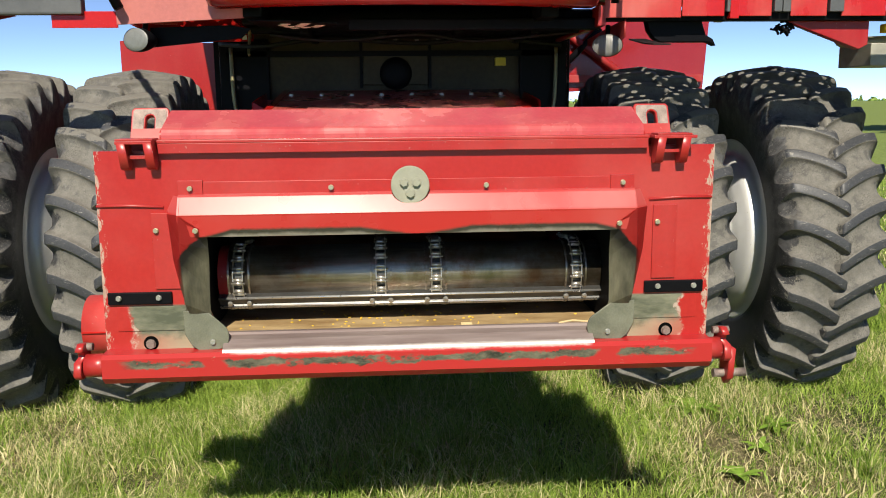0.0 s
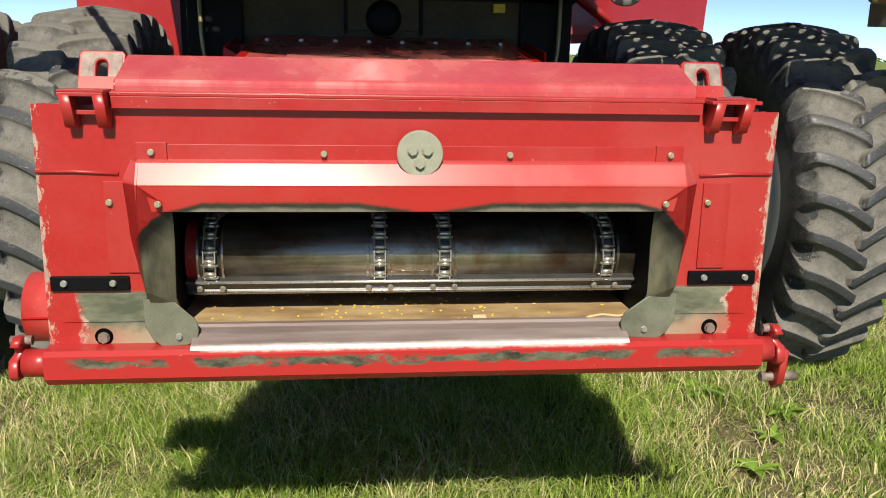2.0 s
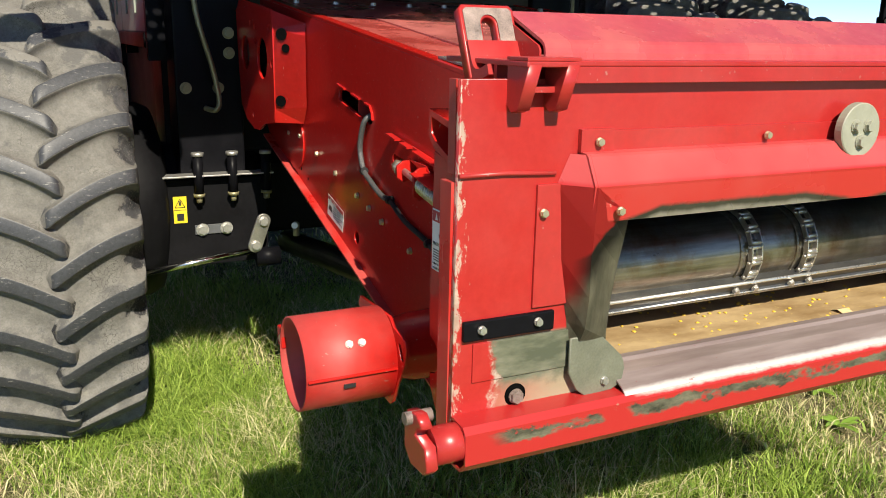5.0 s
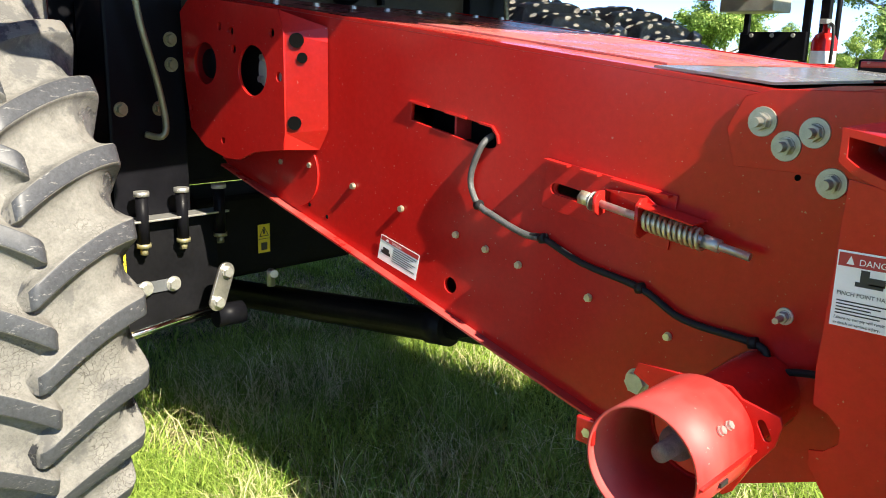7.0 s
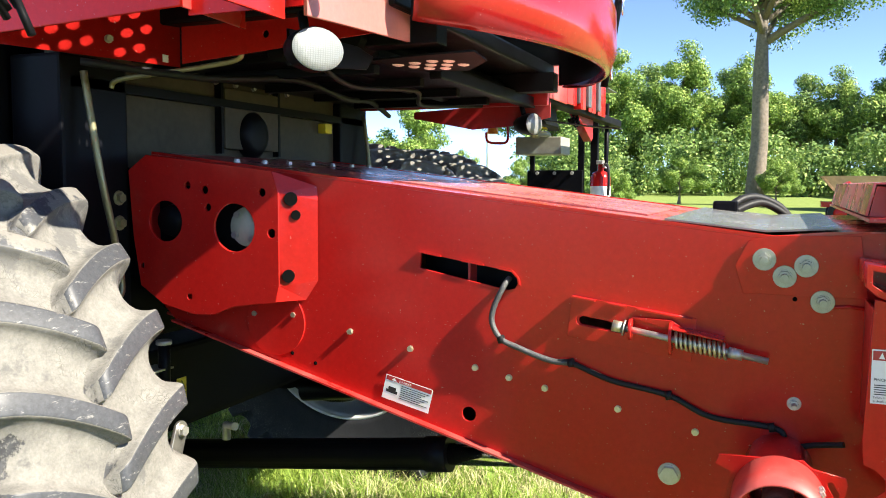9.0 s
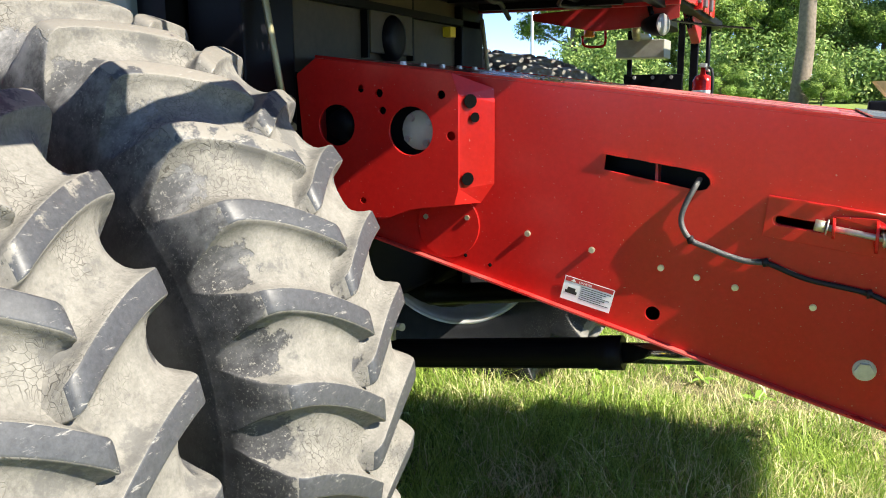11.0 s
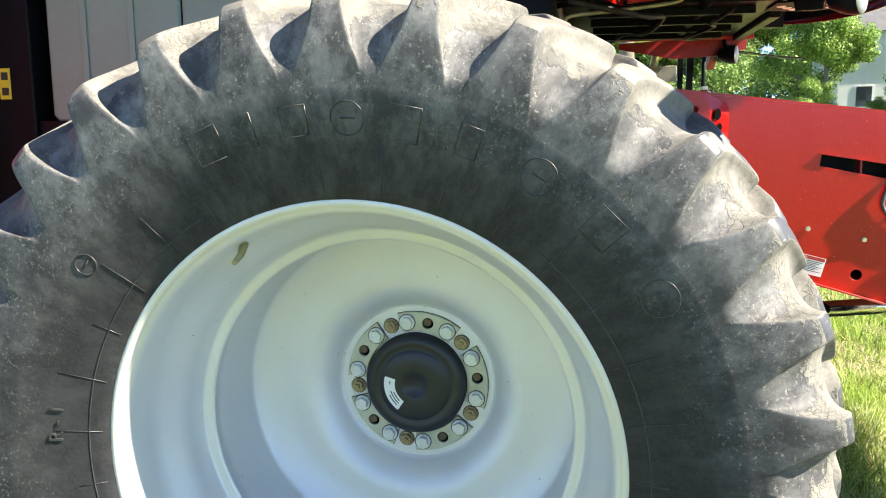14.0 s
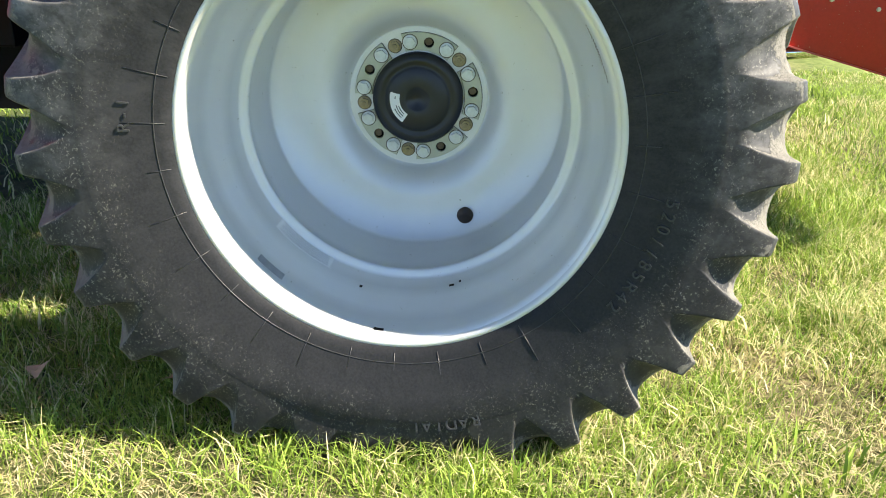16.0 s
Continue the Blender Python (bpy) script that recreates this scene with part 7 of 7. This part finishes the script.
# right platform
rplat = part("right_platform", bm_box((0.93, 3.90, 2.066), (1.28, 3.91, 2.27), 0.003), M_RED_DUSTY, combine, "red access platform and ladder frame")
for x0, x1 in ((1.285, 1.48), (1.53, 1.70), (1.79, 1.96), (2.03, 2.24)):
    part("fascia", bm_box((x0, 3.90, 2.072), (x1, 3.91, 2.27), 0.003), M_RED_DUSTY, rplat)
for x in (1.505, 1.725, 1.765, 1.985, 2.015):
    part("gap_post", bm_box((x - 0.018, 3.885, 2.09), (x + 0.018, 3.93, 2.27), 0.004), M_GREY, rplat)
part("inner_panel", bm_plate([[(3.92, 2.062), (4.62, 2.025), (4.62, 1.995), (4.31, 1.935), (4.07, 1.95), (3.92, 1.985)]], 0.008, "x", 1.03, 0.001), M_RED_SHADE, rplat, "red panel under the platform")
part("platform_rail", bm_box((0.93, 3.92, 2.055), (2.9, 3.99, 2.10), 0.006), M_BLACKDUST, rplat)
part("deck", perforated(0.94, 2.75, 3.93, 5.1, 2.275, 0.066, 0.0185, 3), M_GREY, rplat, "perforated grip deck")
part("deck_edge", bm_box((0.93, 5.10, 2.25), (2.75, 5.13, 2.33)), M_RED, rplat)
head_lamp(rplat, 0.965, 3.98, 1.950, -16, True)
part("lamp_bracket", bm_plate([[(1.15, 2.08), (1.165, 2.02), (1.19, 1.985), (1.22, 1.968), (1.45, 1.968), (1.475, 1.955), (1.465, 1.975), (1.43, 1.995), (1.40, 2.08)]], 0.06, "y", 4.02, 0.003), M_BLACK, rplat)
# the darker nose enamel here paints in the platform's shadow
part("rear_shield", bm_plate([[(1.20, 1.77), (1.80, 1.80), (2.68, 1.80), (2.72, 2.45), (1.20, 2.45)]], 0.01, "y", 7.28, 0.002), M_RED_NOSE, body, "red flared rear side shield")
part("shield_strut", bm_tube([(1.42, 7.20, 2.30), (2.05, 7.20, 1.85)], 0.03, 8), M_RED_SHADE, body)
part("shield_strut", bm_tube([(1.45, 7.19, 2.0), (1.75, 7.19, 2.3)], 0.028, 8), M_BLACK, body)
part("shield_rail", bm_box((1.40, 7.22, 1.86), (2.66, 7.26, 1.92), 0.003), M_RED_SHADE, body)
part("shield_return", bm_plate([[(7.30, 1.72), (8.6, 1.72), (8.6, 2.45), (7.30, 2.45)]], 0.01, "x", 2.66, 0.002), M_RED_NOSE, body)
# ladder frame, beacon, fittings and extinguisher
part("step_panel", bm_box((2.67, 4.13, 1.61), (2.70, 4.51, 1.765), 0.004), M_BLACK, rplat, "black step side panel")
for q in range(3):
    bolt(rplat, 2.67, 4.20 + 0.12 * q, 1.745, LEFTWARD, ME_BOLT_GREY)
part("valve_box", bm_box((2.36, 4.20, 1.86), (2.60, 4.50, 1.972), 0.006), plain("grey valve box", (0.34, 0.33, 0.28), 0.5, 0.2, 0.2, 20), rplat, "grey valve box")
part("elbow_pipe", bm_tube(smooth_line([(2.265, 4.36, 2.10), (2.268, 4.36, 2.03), (2.285, 4.36, 1.995), (2.33, 4.36, 1.985), (2.62, 4.36, 1.995)]), 0.027, 12), M_PIPE, rplat, "olive-zinc elbow pipe")
part("pipe_collar", bm_tube([(2.265, 4.36, 2.04), (2.265, 4.36, 2.065)], 0.036, 14), M_PIPE, rplat)
part("yellow_cap", bm_box((2.49, 4.30, 2.03), (2.60, 4.36, 2.075), 0.008), M_YELLOW, rplat, "yellow plastic cap")
part("ladder_post", bm_box((2.76, 4.05, 1.40), (2.81, 4.10, 2.3), 0.005), M_BLACK, rplat)
part("ladder_post", bm_box((2.70, 4.13, 1.55), (2.73, 4.17, 2.1), 0.005), M_BLACK, rplat)
part("ladder_tube", bm_tube([(2.70, 3.98, 1.45), (2.70, 3.98, 2.2)], 0.015, 8), M_BLACK, rplat)
part("panel_strut", bm_box((2.66, 4.46, 1.75), (2.69, 4.49, 2.05), 0.003), M_BLACK, rplat)
part("beacon", bm_tube([(2.58, 4.73, 2.01), (2.58, 4.73, 2.035), (2.58, 4.73, 2.07)], [0.036, 0.036, 0.030], 12), M_ORANGE, rplat, "orange beacon lamp")
part("beacon_guard", bm_tube(smooth_line([(2.56, 4.62, 2.07), (2.56, 4.62, 1.96), (2.56, 4.69, 1.945), (2.56, 4.76, 1.96), (2.56, 4.77, 2.02)]), 0.009, 6), M_RED, rplat)
part("black_flap", bm_sweep([(3.60, 1.925), (3.75, 1.940), (3.96, 1.972)], 1.06, 1.135, 0.006), M_RUBBER, rplat, "black rubber flap")
part("side_grille", bm_box((1.50, 3.88, 2.06), (1.54, 4.08, 2.22), 0.003), M_RED, rplat)
for q in range(3):
    part("grille_slot", bm_box((1.495, 3.90 + 0.06 * q, 2.075), (1.50, 3.935 + 0.06 * q, 2.20), 0.002), M_HOLE, rplat)
EXT = pose(2.56, 3.987, 1.575, 0, -90, 0)
ext = part("fire_extinguisher", bm_lathe([(0, 0.0), (0, 0.060), (0.01, 0.064), (0.14, 0.064), (0.17, 0.048), (0.185, 0.018), (0.225, 0.016), (0.225, 0.0)], 24, False), M_RED, combine, "small red fire extinguisher with a white label", at=EXT)
part("extinguisher_label", bm_lathe([(0.02, 0.0648), (0.085, 0.0648)], 24, False), M_WHITE, ext, at=EXT)
part("extinguisher_handle", bm_box((2.50, 3.965, 1.80), (2.58, 4.005, 1.825), 0.003), M_GREYBOLT, ext)
part("extinguisher_gauge", bm_tube([(2.54, 3.96, 1.79), (2.53, 3.945, 1.79)], 0.016, 12), M_GREYBOLT, ext)
part("extinguisher_hose", bm_tube(smooth_line([(2.55, 3.97, 1.80), (2.50, 3.93, 1.785), (2.49, 3.92, 1.70), (2.50, 3.925, 1.60)]), 0.009, 6), M_RUBBER, ext)
part("red_bracket", bm_plate([[(1.78, 2.07), (2.2, 2.07), (2.2, 1.95), (2.16, 1.93)]], 0.05, "y", 3.99, 0.003), M_RED_SHADE, rplat)
b = bmesh.new()
for n in range(26):
    p = Vector((1.80 + rng.gauss(0, 0.014), 3.99 + rng.gauss(0, 0.014), 2.03 + rng.gauss(0, 0.014)))
    bm_tube([p, p + Vector((rng.uniform(-0.03, 0.03), rng.uniform(-0.02, 0.02), rng.uniform(-0.04, 0.01)))], 0.006, 4, True, b)
tagged(part("chaff_clump", b, M_BLACKDUST, rplat, "clump of dark chaff"), kind="stuff")

# hoses parked on the feeder top
hoses = part("parked_hoses", bm_tube(smooth_line([(0.535, 3.09, 1.575), (0.59, 3.04, 1.615), (0.65, 2.98, 1.62), (0.70, 2.90, 1.58), (0.72, 2.84, 1.5)]), 0.017, 8), M_RUBBER, combine, "black hydraulic hoses with a coupler")
part("hose", bm_tube(smooth_line([(0.535, 3.06, 1.570), (0.58, 3.01, 1.595), (0.63, 2.96, 1.60), (0.67, 2.89, 1.56), (0.69, 2.84, 1.5)]), 0.015, 8), M_RUBBER, hoses)
part("coupler", bm_box((0.49, 3.05, 1.565), (0.545, 3.14, 1.61), 0.01), M_BLACK, hoses)


# ---- trees and distance ----
def leaf_cloud(clumps, n, size, seed):
    """Leaf quads scattered in the shells of ellipsoid clumps."""
    rng = np.random.default_rng(seed)
    w = np.array([c[3] ** 2 for c in clumps])
    pick = rng.choice(len(clumps), n, p=w / w.sum())
    c = np.array(clumps)[pick]
    d = rng.normal(size=(n, 3))
    d /= np.linalg.norm(d, axis=1)[:, None]
    p = c[:, :3] + d * (c[:, 3] * rng.uniform(0.25, 1.15, n) ** 0.7)[:, None] * [1, 1, 0.85]
    nrm = d + rng.normal(size=(n, 3)) * 0.55 + [0, 0, 0.35]
    nrm /= np.linalg.norm(nrm, axis=1)[:, None]
    u = np.cross(nrm, rng.normal(size=(n, 3)))
    u /= np.linalg.norm(u, axis=1)[:, None]
    v = np.cross(nrm, u)
    s = size * rng.uniform(0.6, 1.4, n)[:, None]
    q = np.stack([p - u * s, p - v * s * 0.55, p + u * s, p + v * s * 0.55], 1).reshape(-1, 3)
    return q


def quads_mesh(name, q, material):
    me = bpy.data.meshes.new(name)
    me.vertices.add(len(q))
    me.vertices.foreach_set("co", q.ravel())
    me.loops.add(len(q))
    me.loops.foreach_set("vertex_index", np.arange(len(q), dtype=np.int32))
    me.polygons.add(len(q) // 4)
    me.polygons.foreach_set("loop_start", np.arange(0, len(q), 4, dtype=np.int32))
    me.update(calc_edges=True)
    me.materials.append(material)
    return me


def build_tree(height, spread, bole, seed, leaves, size, material, fork=2):
    """Trunk with forked limbs and clumps of leaves at their ends; returns trunk and crown meshes."""
    rng = random.Random(seed)
    b = bmesh.new()
    r0 = height * 0.026
    lean = rng.uniform(-0.04, 0.06)
    trunk = [Vector((lean * z + 0.1 * math.sin(z), 0.06 * math.sin(z * 0.8 + seed), z)) for z in (-0.3, 0.4, bole * 0.5, bole, bole * 1.3, height * 0.75)]
    bm_tube(trunk, [r0 * 1.5, r0 * 1.1, r0 * 0.95, r0 * 0.85, r0 * 0.6, r0 * 0.18], 10, True, b)
    clumps = []
    for n in range(9 + fork * 2):
        t = rng.uniform(0.15, 1.0)
        start = trunk[3].lerp(trunk[5], t * 0.8)
        a = 2.4 * n + rng.uniform(-0.4, 0.4)
        reach = spread * (1.05 - 0.6 * t) * rng.uniform(0.6, 1.0)
        end = start + Vector((math.cos(a) * reach, math.sin(a) * reach, rng.uniform(0.15, 0.55) * reach + 0.05 * height))
        mid = start.lerp(end, 0.5) + Vector((0, 0, rng.uniform(-0.1, 0.25)))
        bm_tube([start, mid, end], [r0 * 0.42, r0 * 0.28, r0 * 0.1], 6, True, b)
        for k in range(5):
            c = end.lerp(mid, rng.uniform(-0.25, 0.8)) + Vector((rng.gauss(0, 0.5), rng.gauss(0, 0.5), rng.gauss(0.2, 0.4)))
            clumps.append((*c, rng.uniform(0.09, 0.20) * spread + 0.28))
    for k in range(6):
        clumps.append((rng.gauss(0, spread * 0.2), rng.gauss(0, spread * 0.2), height * rng.uniform(0.72, 0.95), spread * rng.uniform(0.16, 0.26)))
    return mesh_of("trunk", b, M_BARK), quads_mesh("crown", leaf_cloud(clumps, leaves, size, seed), material)


KINDS = [build_tree(13, 4.2, 2.4, 2, 40000, 0.10, M_LEAF), build_tree(10, 3.8, 1.6, 5, 36000, 0.095, M_LEAF2), build_tree(8, 3.4, 1.0, 9, 34000, 0.09, M_LEAF), build_tree(17, 5.6, 6.8, 14, 44000, 0.085, M_LEAF2, 4)]


def plant(kind, x, y, scale=1.0, spin=0.0, name="tree", label="tall leafy deciduous tree"):
    t = thing(name, (x, y, lift(min(x, 70), y) - 0.1), label, "tree", "trees behind the lawn")
    m = base_of(t) @ pose(0, 0, 0, 0, 0, spin) @ Matrix.Diagonal((scale, scale, scale, 1))
    part("trunk", KINDS[kind][0], None, t, at=m)
    part("crown", KINDS[kind][1], None, t, at=m)
    return t


# the lone tree at the lawn's edge and the belt of wood behind it
plant(3, 43.0, 4.15, 1.0, 40, label="large tree with a bare grey-brown trunk")
for n in range(28):
    a = radians(-26 + 1.55 * n)
    d = 68 + 3 * math.sin(n * 2.3) + 3 * (n % 3)
    if -18 < math.degrees(a) < -13:
        d += 16
    plant(n % 3, -2.7 + d * math.cos(a), 2.8 + d * math.sin(a), 0.72 + 0.40 * ((n * 7) % 5) / 5, n * 67)
for n in range(9):
    a = radians(-20 + 5.2 * n + 2 * math.sin(n * 3.1))
    d = 42 + 5 * math.sin(n * 1.7)
    t = thing("bush", (-2.7 + d * math.cos(a), 2.8 + d * math.sin(a), lift(d, 0)), "bright green young bush on the lawn", "bush", "bushes on the lawn")
    s = 0.24 + 0.06 * (n % 3)
    part("stems", KINDS[2][0], None, t, at=base_of(t) @ Matrix.Diagonal((s, s, s, 1)))
    part("crown", KINDS[2][1], None, t, at=base_of(t) @ Matrix.Diagonal((s * 1.1, s * 1.1, s, 1)))
hedge = []
rng = random.Random(21)
for n in range(300):
    a = radians(-27 + 0.145 * n)
    d = 60 + rng.uniform(-4, 4)
    hedge.append((-2.7 + d * math.cos(a), 2.8 + d * math.sin(a), lift(62, 0) + rng.uniform(0.0, 1.0) ** 1.8 * 3.6 + 0.4, rng.uniform(0.7, 1.5)))
tagged(new("wood_edge", quads_mesh("wood_edge", leaf_cloud(hedge, 70000, 0.13, 4), M_LEAF2)), "dense undergrowth along the wood's edge", "woodland", kind="stuff")
hedge = [(rng.uniform(-300, 420), 330 + rng.uniform(-8, 8), rng.uniform(0.2, 1.6), rng.uniform(1.5, 3.0)) for n in range(420)]
tagged(new("far_hedge", quads_mesh("far_hedge", leaf_cloud(hedge, 16000, 0.9, 6), M_LEAF)), "low green hedge across the far field", "hedge", kind="stuff")
plant(2, 36.0, 20.5, 0.72, 50, label="rounded bright green young tree")
plant(1, 26.0, 36.0, 0.9, 10)
plant(0, 31.0, 33.0, 0.8, 110)

for k, x, y, s in ((0, 39.0, -5.2, 0.62), (2, 41.0, -12.2, 0.9), (1, 36.0, -14.6, 0.95), (0, 44.0, -16.5, 0.8)):
    plant(k, x, y, s, 30 * k + 15)

# white house among the trees
house = thing("house", (52.0, -12.0, lift(52, 0)), "white clapboard house half hidden by trees", "house")
hm = base_of(house)
M_SIDING = plain("white clapboard", (0.78, 0.78, 0.76), 0.55, 0.0, 0.06, 3)
part("wall", bm_box((-3.5, -4, 0), (3.5, 4, 5.4)), M_SIDING, house, at=hm)
ME_BOARD = mesh_of("clapboard", bm_box((-3.53, -4, 0.02), (-3.5, 4, 0.14)), M_SIDING)
for q in range(34):
    part("clapboard", ME_BOARD, None, house, at=hm @ pose(0, 0, q * 0.158))
b = bmesh.new()
vs = [b.verts.new(p) for p in ((-3.9, -4.3, 5.3), (3.9, -4.3, 5.3), (0, -4.3, 7.8), (-3.9, 4.3, 5.3), (3.9, 4.3, 5.3), (0, 4.3, 7.8))]
for f in ((0, 1, 2), (5, 4, 3), (0, 2, 5, 3), (1, 4, 5, 2), (0, 3, 4, 1)):
    b.faces.new([vs[q] for q in f])
part("roof", b, plain("grey shingle roof", (0.10, 0.10, 0.11), 0.9, 0.0, 0.3, 4), house, at=hm)
for y in (-2.2, 0.2, 2.6):
    for z in (1.0, 3.5):
        w = part("window", bm_box((-3.56, y - 0.5, z), (-3.53, y + 0.5, z + 1.3)), M_SIDING, house, at=hm)
        part("pane", bm_box((-3.575, y - 0.42, z + 0.08), (-3.562, y + 0.42, z + 1.22)), plain("dark pane", (0.03, 0.035, 0.04), 0.08, 0.0, 0.1, 3), w, at=hm)

# yard pole and the farm wagon on the lawn
pole = thing("yard_pole", (19.5, 10.6, lift(19.5, 0)), "slim pale metal yard pole", "pole")
part("shaft", bm_tube([(19.5, 10.6, 0), (19.5, 10.6, 5.5)], 0.045, 10), plain("galvanised steel", (0.62, 0.63, 0.62), 0.4, 0.3, 0.1, 4), pole)
wagon = thing("farm_wagon", (30.0, 0.0, lift(30, 0)), "red farm wagon with a weathered beige box", "wagon")
wm = base_of(wagon)
b = bmesh.new()
vs = [b.verts.new(p) for p in ((-0.8, -1.6, 0.9), (0.8, -1.6, 0.9), (0.8, 0.9, 0.9), (-0.8, 0.9, 0.9), (-1.2, -2.2, 1.7), (1.2, -2.2, 1.7), (1.2, 1.6, 1.7), (-1.2, 1.6, 1.7))]
for f in ((0, 3, 2, 1), (0, 1, 5, 4), (1, 2, 6, 5), (2, 3, 7, 6), (3, 0, 4, 7)):
    b.faces.new([vs[q] for q in f])
bmesh.ops.solidify(b, geom=list(b.faces), thickness=0.05)
part("box", b, plain("weathered beige board", (0.48, 0.36, 0.26), 0.8, 0.0, 0.25, 5), wagon, at=wm)
part("chassis", bm_box((-0.5, -2.0, 0.6), (0.5, 1.6, 0.8), 0.02), M_RED, wagon, at=wm)
for x in (-0.75, 0.75):
    for y in (-1.3, 1.0):
        wl = part("wheel", bm_lathe([(-0.1, 0.0), (-0.1, 0.22), (0.1, 0.22), (0.1, 0.0)], 20, False), M_RED, wagon, at=wm @ pose(x, y, 0.4))
        part("tyre", bm_lathe([(-0.12, 0.22), (-0.12, 0.37), (-0.09, 0.40), (0.09, 0.40), (0.12, 0.37), (0.12, 0.22)], 24), M_RUBBER, wl, at=wm @ pose(x, y, 0.4))
